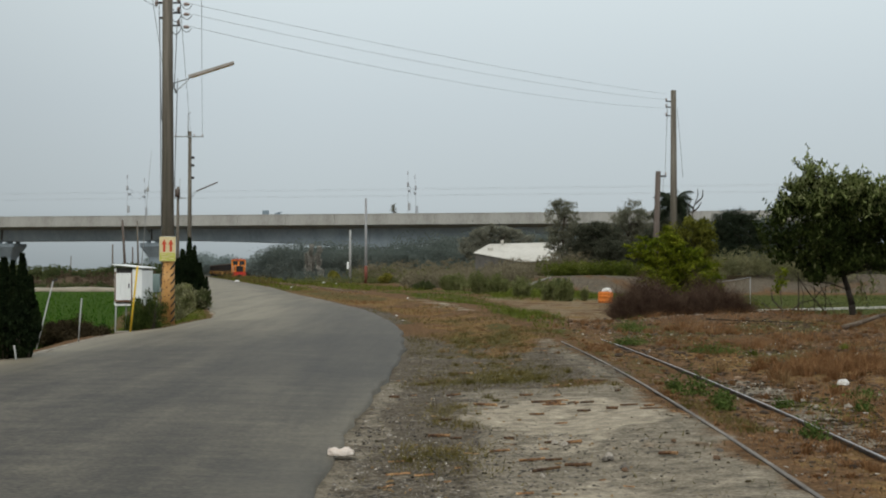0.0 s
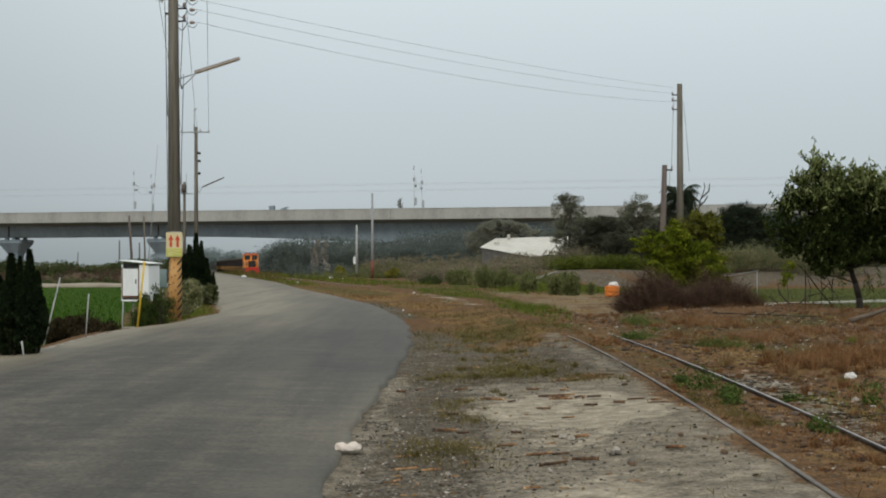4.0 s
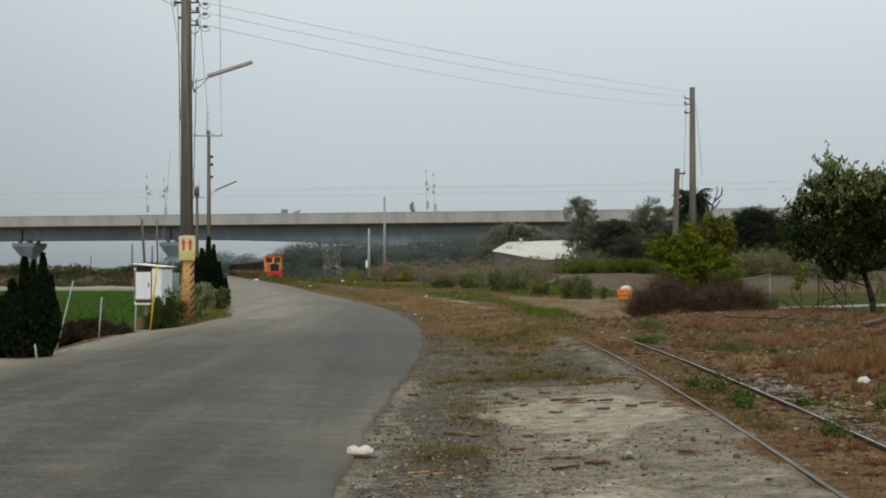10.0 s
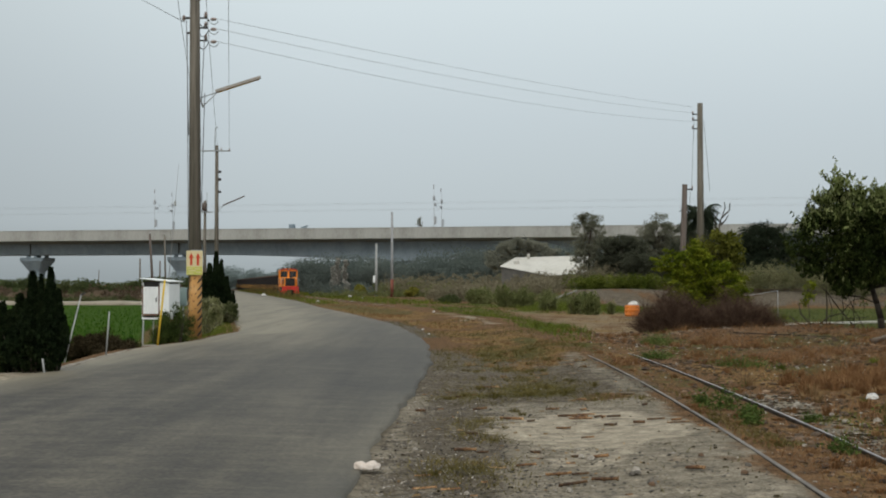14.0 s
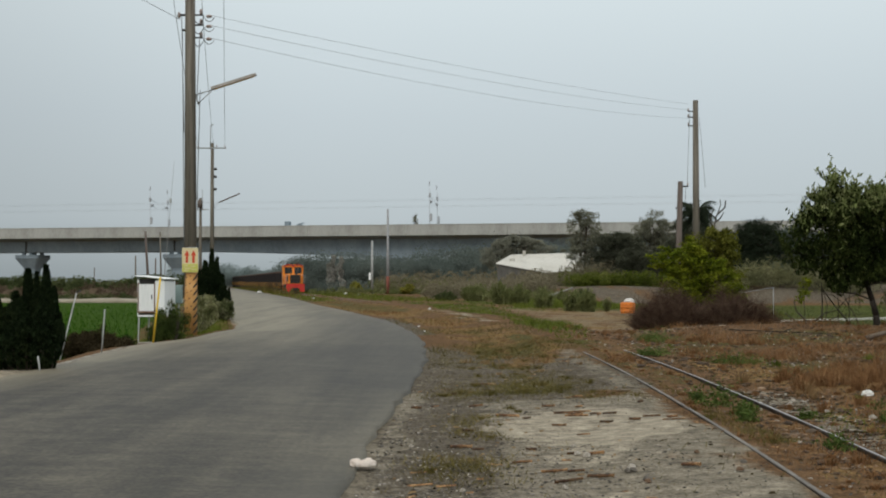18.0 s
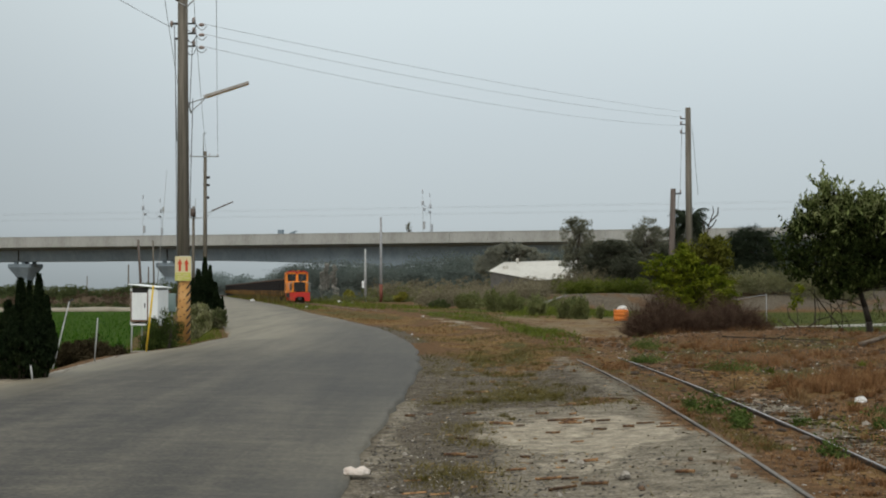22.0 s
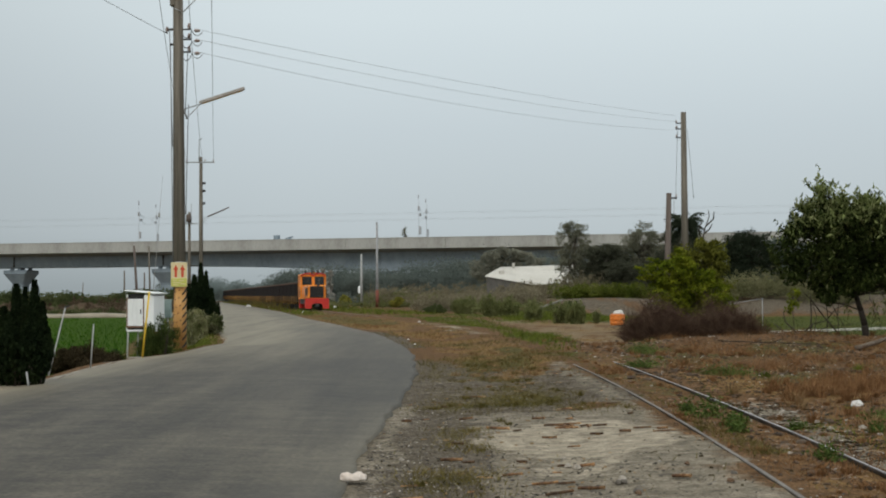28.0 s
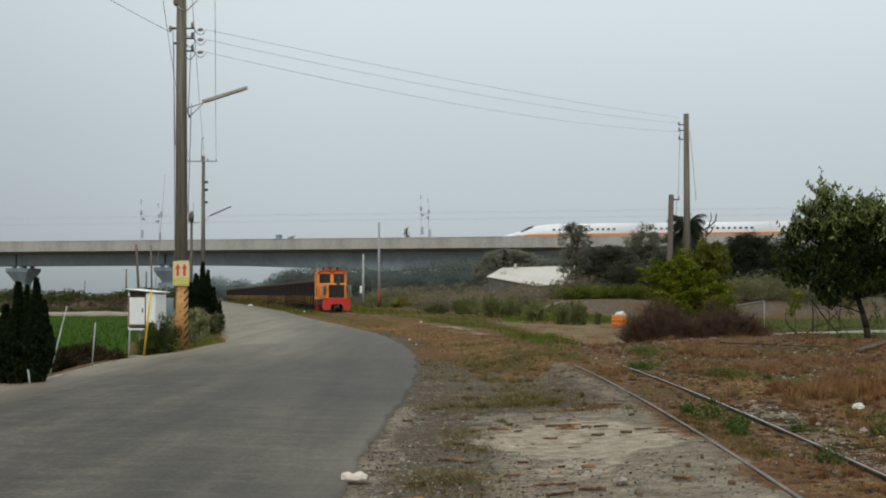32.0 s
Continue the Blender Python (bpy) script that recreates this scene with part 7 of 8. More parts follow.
bare_branches("dead_tree", 22.0, 111.5, "leafless dead tree beside the palm", [[(0, 0, 0), (-0.2, 0, 2.7), (0.2, 0, 4.2), (0.3, 0, 5.4), (0.75, 0, 6.6), (0.7, 0, 7.1)], [(0.1, 0, 4.3), (-0.1, 0, 5.6), (0.2, 0, 6.3)], [(0.45, 0, 5.8), (1.1, 0, 6.4), (1.15, 0, 7.0)], [(-0.2, 0, 2.8), (0.6, 0, 3.3), (1.2, 0, 4.0), (2.1, 0, 4.5), (2.9, 0, 4.4), (3.1, 0, 4.0)], [(1.5, 0, 4.2), (1.9, 0, 3.7), (2.5, 0, 3.9)], [(0.3, 0, 5.2), (0.7, 0, 5.5), (1.0, 0, 6.0)]], r=0.075, category="tree")
bare_branches("dead_branch", 9.2, 33.4, "bare dead branches lying at the end of the brush pile", [[(-0.75, 0, 0.02), (-0.3, 0, 0.12), (0.3, 0.1, 0.10), (0.75, 0, 0.04)], [(-0.3, 0, 0.1), (-0.55, 0, 0.35), (-0.6, 0, 0.6)], [(0.1, 0.1, 0.08), (0.12, 0.1, 0.55), (0.1, 0.1, 1.05)], [(0.75, 0, 0.05), (0.4, 0.1, 0.5), (0.15, 0.1, 0.85), (-0.05, 0.1, 1.05)], [(-0.1, 0, 0.1), (0.15, 0, 0.3), (0.5, 0, 0.38)], [(-0.5, 0.1, 0.05), (-0.8, 0.1, 0.3)]], r=0.022)
bare_branches("dead_branch", 7.1, 29.6, "long dark dead branch lying on the rubble", [[(-0.9, 0, 0.10), (-0.2, 0, 0.07), (0.5, -0.3, 0.05), (1.3, -0.7, 0.03)], [(0.3, 0, 0.06), (0.5, 0.1, 0.12)]], r=0.015, mat="dark_bark")
bare_branches("dead_branch", 9.75, 33.7, "thin bare dead twigs standing by the brush pile", [[(0, 0, 0), (0.03, 0, 0.5), (-0.02, 0, 1.0), (0.05, 0, 1.45)], [(0.3, 0, 0), (0.28, 0, 0.6), (0.36, 0, 1.15)], [(0.28, 0, 0.5), (0.1, 0, 0.9), (0.06, 0, 1.2)], [(-0.3, 0.1, 0), (-0.22, 0.1, 0.5), (-0.35, 0.1, 0.95)], [(0.03, 0, 0.45), (0.25, 0, 0.7), (0.5, 0, 0.78)], [(0.55, 0, 0), (0.35, 0, 0.4), (-0.1, 0, 0.75), (-0.35, 0, 0.8)], [(-0.5, 0, 0.02), (0, -0.1, 0.25), (0.6, -0.1, 0.3)]], r=0.013)
bare_branches("fallen_log", 8.9, 27.1, "weathered fallen log propped on the rubble", [[(-0.5, 0, 0.02), (-0.1, 0.03, 0.13), (0.25, 0.02, 0.25), (0.6, 0.05, 0.33)]], r=0.06, mat="old_log", category="log")
bare_branches("fallen_log", 7.6, 88.0, "pale log lying on a heap of soil", [[(-0.9, 0, 0.25), (0, 0, 0.55), (0.8, 0, 0.85)]], r=0.12, mat="pale_bark", category="log")


# ---- things beside the road and line ----
def build_cabinet():
    c = thing("roadside_cabinet", pose(-6.36, 30.3, -0.02, 0, 0, -14), "white painted sheet-metal roadside cabinet on legs", "cabinet")
    z0, z1, w, d = 0.53, 1.33, 0.63, 0.54
    bm = bmesh.new()
    bx(bm, (0, d / 2, (z0 + z1) / 2), (w, 0.03, z1 - z0), 0.004)
    bx(bm, (-w / 2, 0, (z0 + z1) / 2), (0.03, d, z1 - z0), 0.004)
    bx(bm, (w / 2, 0, (z0 + z1) / 2 - 0.02), (0.03, d, z1 - z0 - 0.04), 0.004)
    bx(bm, (0, 0, z0), (w, d, 0.04), 0.004)
    part("body", bm, M["white_paint"], c)
    door = part("door", bx(bmesh.new(), (-w * 0.17, -d / 2, 0.93), (w * 0.60, 0.025, 0.60), 0.006), M["white_paint"], c)
    part("door_handle", bx(bmesh.new(), (0.03, -d / 2 - 0.025, 0.95), (0.02, 0.03, 0.1), 0.004), M["dark_steel"], door)
    bm = bmesh.new()
    bx(bm, (-w * 0.17, -d / 2 - 0.004, 0.615), (w * 0.64, 0.02, 0.04))
    bx(bm, (w * 0.145, -d / 2 - 0.004, 0.93), (0.03, 0.02, 0.64))
    bx(bm, (-w * 0.48, -d / 2 - 0.004, 0.93), (0.03, 0.02, 0.66))
    part("door_frame", bm, M["rust"], c, "rusty brown door frame")
    part("front_panel", bx(bmesh.new(), (w * 0.33, -d / 2 + 0.004, 0.96), (w * 0.34, 0.03, 0.70), 0.006), M["white_paint"], c)
    # dark sheet stands in for the shade inside the open slot
    part("inner_board", bx(bmesh.new(), (-w * 0.17, -d / 2 + 0.05, 1.285), (w * 0.6, 0.02, 0.12)), M["grille"], c, "dark sheet for the shade in the slot under the roof")
    for i in range(4):
        part("rib", bx(bmesh.new(), (-0.28 + i * 0.10, -d / 2 - 0.016, 0.93), (0.012, 0.012, 0.54), 0.003), M["white_paint"], door)
    part("roof", bx(bmesh.new(), (0.01, 0, 1.38), (w + 0.10, d + 0.14, 0.020), 0.006, Matrix.Rotation(radians(5.5), 3, "Y")), M["white_paint"], c, "thin sloping sheet roof")
    for x, lx in ((-w / 2 + 0.02, -0.03), (w / 2 - 0.03, 0.0)):
        for y in (-d / 2 + 0.02, d / 2 - 0.02):
            part("leg", rod(bmesh.new(), (x + lx, y, -0.45), (x, y, z0), 0.018, 0.018, 8), M["white_post"], c)
    return c


build_cabinet()


def build_meter_box():
    m = thing("meter_box", pose(-6.02, 31.1, float(ground_z(-6.02, 31.1))), "pale teal metal box on a thin post behind the cabinet", "box")
    part("post", rod(bmesh.new(), (0, 0, -0.05), (0, 0, 0.8), 0.02, 0.02, 8), M["grey_post"], m)
    part("case", bx(bmesh.new(), (0, 0, 1.0), (0.16, 0.14, 0.42), 0.012), M["teal_paint"], m)


build_meter_box()


def stake(name, x, y, top, lean_x, r, mat, label, z=None, category="post", cap=False):
    t = thing(name, pose(x, y, float(ground_z(x, y)) if z is None else z), label, category, "roadside posts")
    part("shaft", rod(bmesh.new(), (0, 0, -0.05), (lean_x, 0, top), r, r, 10), mat, t)
    if cap:
        part("cap", rod(bmesh.new(), (lean_x - 0.01, 0, top), (lean_x + 0.07, 0, top + 0.03), r * 1.2, r, 8), M["dark_steel"], t)
    return t


stake("leaning_post", -6.82, 23.95, 1.58, 0.39, 0.0125, M["white_post"], "leaning grey-white pipe post beside the paddy", -0.5, cap=True)
stake("marker_stake", -6.03, 24.1, 0.80, 0.06, 0.0125, M["white_post"], "slim white stake beside the kerb", -0.02)
stake("small_stake", -5.55, 18.85, 0.24, -0.04, 0.013, M["white_post"], "short white stake under the cypress shrub", 0.0)
stake("yellow_pole", -5.99, 28.2, 1.36, 0.15, 0.020, M["yellow_paint"], "bright yellow slanting pole before the cabinet", 0.0, "pole")


def build_culvert():
    """A small concrete headwall, its opening's shade a dark plate, where the kerb ends under the cabinet."""
    c = thing("culvert_headwall", pose(-6.13, 28.3, -0.07, 0, 0, -6), "small grey concrete culvert headwall at the end of the kerb", "culvert")
    for x, w in ((-0.13, 0.06), (0.16, 0.10)):
        part("wing", bx(bmesh.new(), (x, 0, -0.10), (w, 0.30, 0.34), 0.012), M["old_kerb"], c)
    part("lintel", bx(bmesh.new(), (0.0, 0, 0.055), (0.34, 0.30, 0.05), 0.012), M["old_kerb"], c)
    part("mouth", bx(bmesh.new(), (0.005, 0.08, -0.08), (0.20, 0.02, 0.2)), M["grille"], c, "dark plate for the shade inside the culvert")


build_culvert()


def build_fence_frame():
    f = thing("pipe_frame", pose(11.8, 48.7, float(ground_z(11.8, 48.7))), "white pipe frame standing in the green field", "fence")
    part("post", rod(bmesh.new(), (0, 0, -0.05), (0, 0, 1.4), 0.014, 0.014, 8), M["grey_post"], f)
    part("post", rod(bmesh.new(), (-1.45, 0, -0.05), (-1.45, 0, 1.95), 0.012, 0.012, 8), M["grey_post"], f)
    part("rail", rod(bmesh.new(), (-1.45, 0, 1.15), (0, 0, 1.38), 0.011, 0.011, 8), M["grey_post"], f)


build_fence_frame()


def build_edges():
    k = thing("kerb", pose(0, 0, 0), "low pale concrete kerb along the paddy", "kerb", kind="structure")
    y, seg = 20.2, None
    while y < 26.5:
        x0, x1 = road_l(y) - 0.14, road_l(y + 1.5) - 0.14
        m = pose((x0 + x1) / 2, y + 0.75, -0.225, 0, 0, math.degrees(math.atan2(1.5, x1 - x0)) - 90)
        if seg is None:
            seg = part("kerb_block", bx(bmesh.new(), (0, 0, 0), (0.11, 1.49, 0.48), 0.015), M["old_kerb"], k, at=m)
        else:
            again(seg, m)
        y += 1.5
    k = thing("ditch_edge", pose(11.8, 52.3, -0.40, 0, 0, 36), "white concrete edge of a field ditch", "kerb", kind="structure")
    seg = None
    for i in range(16):
        m = pose(0.6 + 1.2 * i, 0, 0)
        if seg is None:
            seg = part("edge_block", bx(bmesh.new(), (0, 0, 0.08), (1.18, 0.2, 0.13), 0.012), M["pale_concrete"], k, at=m)
        else:
            again(seg, m)


build_edges()


def build_bund():
    """A low sandy bank along the far side of the paddy."""
    bm = bmesh.new()
    rows = []
    for i in range(127):
        x = -140 + i
        h, w = 0.30 + 0.12 * noise.noise(Vector((x * 0.3, 0, 0))), 0.9 + 0.3 * noise.noise(Vector((x * 0.2, 5, 0)))
        y = 115.5 + 0.4 * noise.noise(Vector((x * 0.15, 9, 0)))
        rows.append([bm.verts.new(p) for p in ((x, y - w, -0.56), (x, y - w * 0.4, h - 0.5), (x, y + w * 0.4, h - 0.48), (x, y + w, -0.56))])
    for a, b in zip(rows[:-1], rows[1:]):
        for j in range(3):
            bm.faces.new((a[j], b[j], b[j + 1], a[j + 1])).smooth = True
        bm.faces.new((a[3], b[3], b[0], a[0]))
    bm.faces.new(rows[0]), bm.faces.new(rows[-1][::-1])
    bmesh.ops.recalc_face_normals(bm, faces=bm.faces[:])
    tagged(part("paddy_bund", bm, M["sand"]), "low pale sandy bank along the paddy", "bank", kind="structure")


build_bund()


def build_shed():
    """A low shed: a wide pale roof that falls towards the line, dark walls below."""
    s = thing("farm_shed", pose(0, 0, 0), "low grey farm shed with a pale sheet roof", "shed")
    A, E, Dc, C, Bc = Vector((4.95, 128, 2.95)), Vector((9.0, 120, 2.05)), Vector((14.5, 122.5, 2.35)), Vector((14.5, 134, 4.1)), Vector((6.8, 136, 3.92))
    down = Vector((0, 0, -0.06))
    n = 9
    for i in range(n):
        a0, a1 = A.lerp(E, i / n), A.lerp(E, (i + 1) / n - 0.004)
        b0, b1 = Bc.lerp(C, i / n), Bc.lerp(C, (i + 1) / n - 0.004)
        bm = bmesh.new()
        top = [bm.verts.new(p) for p in (a0, a1, b1, b0)]
        bot = [bm.verts.new(p + down) for p in (a0, a1, b1, b0)]
        bm.faces.new(top), bm.faces.new(bot[::-1])
        for j in range(4):
            bm.faces.new((top[j], bot[j], bot[(j + 1) % 4], top[(j + 1) % 4]))
        bmesh.ops.recalc_face_normals(bm, faces=bm.faces[:])
        part("roof_sheet", bm, M["roof_white"], s)
    bm = bmesh.new()
    top = [bm.verts.new(p) for p in (E, Dc, C)]
    bot = [bm.verts.new(p + down) for p in (E, Dc, C)]
    bm.faces.new(top), bm.faces.new(bot[::-1])
    for j in range(3):
        bm.faces.new((top[j], bot[j], bot[(j + 1) % 3], top[(j + 1) % 3]))
    bmesh.ops.recalc_face_normals(bm, faces=bm.faces[:])
    part("roof_sheet", bm, M["roof_white"], s)
    inner = [p + (Vector((10.2, 128, 0)) - Vector((p.x, p.y, 0))) * 0.05 for p in (A, E, Dc, C, Bc)]
    for p, q in zip(inner, inner[1:] + inner[:1]):
        bm = bmesh.new()
        side = (q - p).cross(Vector((0, 0, 1))).normalized() * 0.1
        lo = [bm.verts.new((v.x, v.y, -0.1)) for v in (p - side, q - side, q + side, p + side)]
        hi = [bm.verts.new((v.x, v.y, v.z - 0.09)) for v in (p - side, q - side, q + side, p + side)]
        bm.faces.new(lo[::-1]), bm.faces.new(hi)
        for j in range(4):
            bm.faces.new((lo[j], lo[(j + 1) % 4], hi[(j + 1) % 4], hi[j]))
        bmesh.ops.recalc_face_normals(bm, faces=bm.faces[:])
        part("wall", bm, M["wall_grey"], s)
    part("chimney", bx(bmesh.new(), (8.0, 134.2, 4.02), (0.28, 0.28, 0.5), 0.03), M["pale_concrete"], s)
    part("roof_hatch", bx(bmesh.new(), (6.6, 129.6, 3.20), (0.5, 0.5, 0.5), 0.03), M["pale_concrete"], s)


build_shed()


def build_barrel():
    x, y = 7.32, 54.0
    b = thing("orange_barrel", pose(x, y, float(ground_z(x, y)) - 0.02), "orange plastic barrel beside the brush pile", "barrel")
    bm = bmesh.new()
    prof = [(0.0, 0.25), (0.03, 0.28), (0.2, 0.295), (0.215, 0.31), (0.245, 0.31), (0.26, 0.295), (0.42, 0.295), (0.435, 0.31), (0.465, 0.31), (0.48, 0.295), (0.55, 0.28), (0.58, 0.25)]
    for (za, ra), (zb, rb) in zip(prof[:-1], prof[1:]):
        rod(bm, (0, 0, za * 0.78), (0, 0, zb * 0.78), ra, rb, 20)
    part("drum", bm, M["barrel_orange"], b)
    bag = lump("white_bag", x + 0.05, y, (0.21, 0.17, 0.15), M["foam"], "crumpled white plastic bag on an orange barrel", "bag", 4)
    bag.location.z = b.location.z + 0.45


def lump(name, x, y, size, mat, label, category, seed, group=""):
    bm = bmesh.new()
    bmesh.ops.create_icosphere(bm, subdivisions=3, radius=1)
    off = Vector((seed * 3.1, seed * 1.7, 0))
    for v in bm.verts:
        v.co *= 1 + 0.35 * noise.noise(v.co * 1.7 + off) + 0.12 * noise.noise(v.co * 5 + off)
        v.co = Vector((v.co.x * size[0], v.co.y * size[1], max(-0.15, v.co.z) * size[2] + size[2] * 0.15))
    ob = part(name, bm, mat)
    ob.matrix_basis = pose(x, y, float(ground_z(x, y)) + 0.005, 0, 0, seed * 7)
    return tagged(ob, label, category, group)


build_barrel()
def foam_scrap(x, y):
    """A torn piece of foam: two rounded lobes joined at a waist."""
    bm = bmesh.new()
    bmesh.ops.create_icosphere(bm, subdivisions=4, radius=1)
    for v in bm.verts:
        p = v.co.copy()
        w = 0.80 + 0.28 * abs(p.x) ** 0.8 - 0.22 * math.exp(-((p.x + 0.1) / 0.22) ** 2)
        k = 1 + 0.16 * noise.noise(p * 2.3) + 0.05 * noise.noise(p * 8)
        v.co = Vector((p.x * 0.088 * k, p.y * 0.05 * w * k, (max(-0.35, p.z) + 0.35) * 0.046 * w * k))
    ob = part("foam_scrap", bm, M["foam_pink"])
    for f in ob.data.polygons:
        f.use_smooth = True
    ob.matrix_basis = pose(x, y, float(ground_z(x, y)) + 0.03, 0, 0, -6)
    tagged(ob, "pinkish-white piece of foam at the road edge", "litter")


foam_scrap(-0.535, 9.13)
lump("white_bag", 4.66, 15.0, (0.072, 0.05, 0.052), M["foam"], "crumpled white plastic bag in dry grass", "bag", 2)
for i, (x, y, s, m, lab) in enumerate(((2.61, 10.0, 0.026, "pale_stone", "pale stone beside the rail"), (3.58, 14.0, 0.032, "pale_stone", "pale stone beside the rail"), (1.26, 9.06, 0.03, "pebble", "grey stone on pale ground"), (1.27, 8.48, 0.027, "rubble", "dark stone on pale ground"), (1.89, 8.7, 0.028, "rubble", "dark stone near the rail"), (4.1, 12.7, 0.03, "pale_stone", "pale stone in dry grass"), (4.6, 13.6, 0.028, "pale_stone", "pale stone in dry grass"), (3.9, 13.9, 0.026, "pale_stone", "pale stone in dry grass"))):
    lump("stone", x, y, (s, s * 0.8, s * 0.7), M[m], lab, "stone", 10 + i, "loose stones")
for i, (x, y, s) in enumerate(((-19.9, 148.0, 0.27), (-15.9, 133.0, 0.13), (-9.3, 98.0, 0.12), (-9.3, 131.0, 0.2), (-7.8, 126.0, 0.11), (-0.55, 56.5, 0.05), (-0.45, 34.2, 0.035), (-0.68, 38.0, 0.03), (-7.2, 24.4, 0.06))):
    lump("white_litter", x, y, (s, s, s * 0.8), M["foam"], "scrap of white litter in the verge", "litter", 30 + i, "roadside litter")


def cane_piece(x, y, length, heading, seed):
    """A broken cane stalk with rings at its joints, bent and frayed at one end."""
    r = random.Random(seed)
    bm = bmesh.new()
    rad = r.uniform(0.007, 0.0135)
    k = max(2, int(length / r.uniform(0.05, 0.08)))
    bend, lift = r.uniform(-0.02, 0.02), r.uniform(0, 0.012)
    at = lambda u: Vector(((u - 0.5) * length, bend * (2 * u - 1) ** 2 + 0.004 * math.sin(u * 9 + seed), rad + lift * u))
    rings = []
    for i in range(k):
        for u, w in ((0.0, 1.0), (0.12, 0.86), (0.85, 0.88), (0.95, 1.18)):
            c, rr = at((i + u) / k), rad * w * r.uniform(0.92, 1.05)
            rings.append([bm.verts.new(c + Vector((r.uniform(-0.004, 0.004) if i in (0, k - 1) else 0, math.cos(j * math.tau / 8) * rr, math.sin(j * math.tau / 8) * rr))) for j in range(8)])
    for a, b in zip(rings[:-1], rings[1:]):
        for j in range(8):
            bm.faces.new((a[j], a[(j + 1) % 8], b[(j + 1) % 8], b[j])).smooth = True
    bm.faces.new(rings[0][::-1]), bm.faces.new(rings[-1])
    ob = part("cane_stalk", bm, M["cane"])
    ob.matrix_basis = pose(x, y, float(ground_z(x, y)) + 0.004, 0, 0, heading * 2 + r.choice((0, 0, 0, 25, -30)) + r.uniform(-10, 10))
    return tagged(ob, "broken brown cane stalk lying on the ground", "cane stalk", "scattered cane stalks")


for i, (x, y, l, h) in enumerate(((0.60, 12.68, 0.24, -3), (0.77, 12.42, 0.10, 16), (0.14, 10.39, 0.17, -6), (0.27, 10.30, 0.09, 8), (0.50, 16.8, 0.30, -3), (1.05, 13.66, 0.14, 5), (1.14, 12.93, 0.20, -2), (1.24, 12.66, 0.22, 2), (1.31, 13.02, 0.20, -8), (1.40, 12.72, 0.08, 20), (1.54, 12.62, 0.14, 10), (1.44, 12.08, 0.12, -20), (1.02, 11.96, 0.13, 4), (1.88, 12.3, 0.16, -8), (2.02, 11.93, 0.20, -5), (1.70, 12.1, 0.10, 3), (0.55, 9.5, 0.15, 9), (0.75, 9.12, 0.19, 3), (0.89, 9.16, 0.12, -4), (0.80, 8.66, 0.23, 3), (1.02, 8.85, 0.18, -9), (1.97, 14.9, 0.16, 4), (1.64, 8.98, 0.14, -3), (-0.27, 13.73, 0.10, -12), (0.33, 13.76, 0.15, -14), (0.96, 10.02, 0.10, 12), (1.10, 9.94, 0.14, -8), (0.20, 11.5, 0.12, 14), (1.25, 12.85, 0.16, 1))):
    cane_piece(x, y, l, h * 0.5, i)
strewn = random.Random(33)
for i in range(9):
    cane_piece(strewn.uniform(0.0, 2.2), strewn.uniform(8.0, 15.5), strewn.uniform(0.05, 0.12), strewn.uniform(-20, 25), 40 + i)
for i, (x, y, q, m) in enumerate(((1.26, 9.13, 0.036, "pale_stone"), (0.98, 9.98, 0.030, "pale_stone"), (1.04, 9.88, 0.034, "pale_stone"), (1.28, 8.58, 0.034, "pebble"), (1.22, 9.05, 0.026, "pebble"), (0.75, 8.4, 0.024, "pale_stone"), (1.0, 10.5, 0.022, "pale_stone"), (-0.24, 10.36, 0.022, "pale_stone"), (0.12, 8.3, 0.022, "pale_stone"), (1.78, 9.6, 0.022, "rubble"), (2.0, 9.1, 0.024, "pebble"), (3.55, 12.2, 0.03, "pale_stone"), (3.40, 13.4, 0.034, "pale_stone"), (3.62, 12.9, 0.028, "pale_stone"), (3.9, 12.4, 0.034, "pale_stone"), (4.2, 12.9, 0.03, "rubble"))):
    lump("stone", x, y, (q, q * 0.8, q * 0.8), M[m], "loose broken stone lying on the ground", "stone", 60 + i, "loose stones")


# ---- loose cover of the ground, too much to count ----
def scatter(n, x0, x1, y0, y1, seed, keep, near=True):
    """Points on the plan, thicker where keep (0 to 1) is high, and thicker close by."""
    r = np.random.RandomState(seed)
    x = x0 + (x1 - x0) * r.rand(n)
    u = r.rand(n)
    y = 1 / (1 / y1 + (1 / y0 - 1 / y1) * u) if near else y0 + (y1 - y0) * u
    ok = r.rand(n) < keep(x, y)
    return np.column_stack([x[ok], y[ok]])


def off_rails(x, y):
    d = np.abs(np.abs(x - track_at(y)) - GAUGE / 2)
    return (d > 0.05) * (x > road_r(y) + 0.03)


def cover(name, xy, label, category, maker, *args, **kw):
    z = ground_z(xy[:, 0], xy[:, 1])
    return tagged(maker(name, xy, z, *args, **kw), label, category, kind="stuff")


zz = lambda key: (lambda x, y: zones(x, y)[key] * off_rails(x, y))
cover("gravel", scatter(20000, -0.8, 3.0, 6.5, 26, 1, lambda x, y: off_rails(x, y) * np.clip(0.10 + 0.8 * zones(x, y)["gravel"] - 0.95 * zones(x, y)["pale"], 0.008, 1)), "loose grey roadside gravel", "gravel", stones, 0.009, M["pebble"], seed=1)
cover("gravel", scatter(5200, -0.8, 3.0, 6.5, 26, 2, lambda x, y: off_rails(x, y) * np.clip(0.12 + 0.8 * zones(x, y)["gravel"] * sstep(0.5, -0.3, x) + 0.3 * fbm(x * 1.5, y, 71) + 0.5 * sstep(0.3, -0.2, x) * sstep(11, 9, y), 0, 1)), "pale stones in the gravel", "gravel", stones, 0.0075, M["pale_stone"], seed=2)
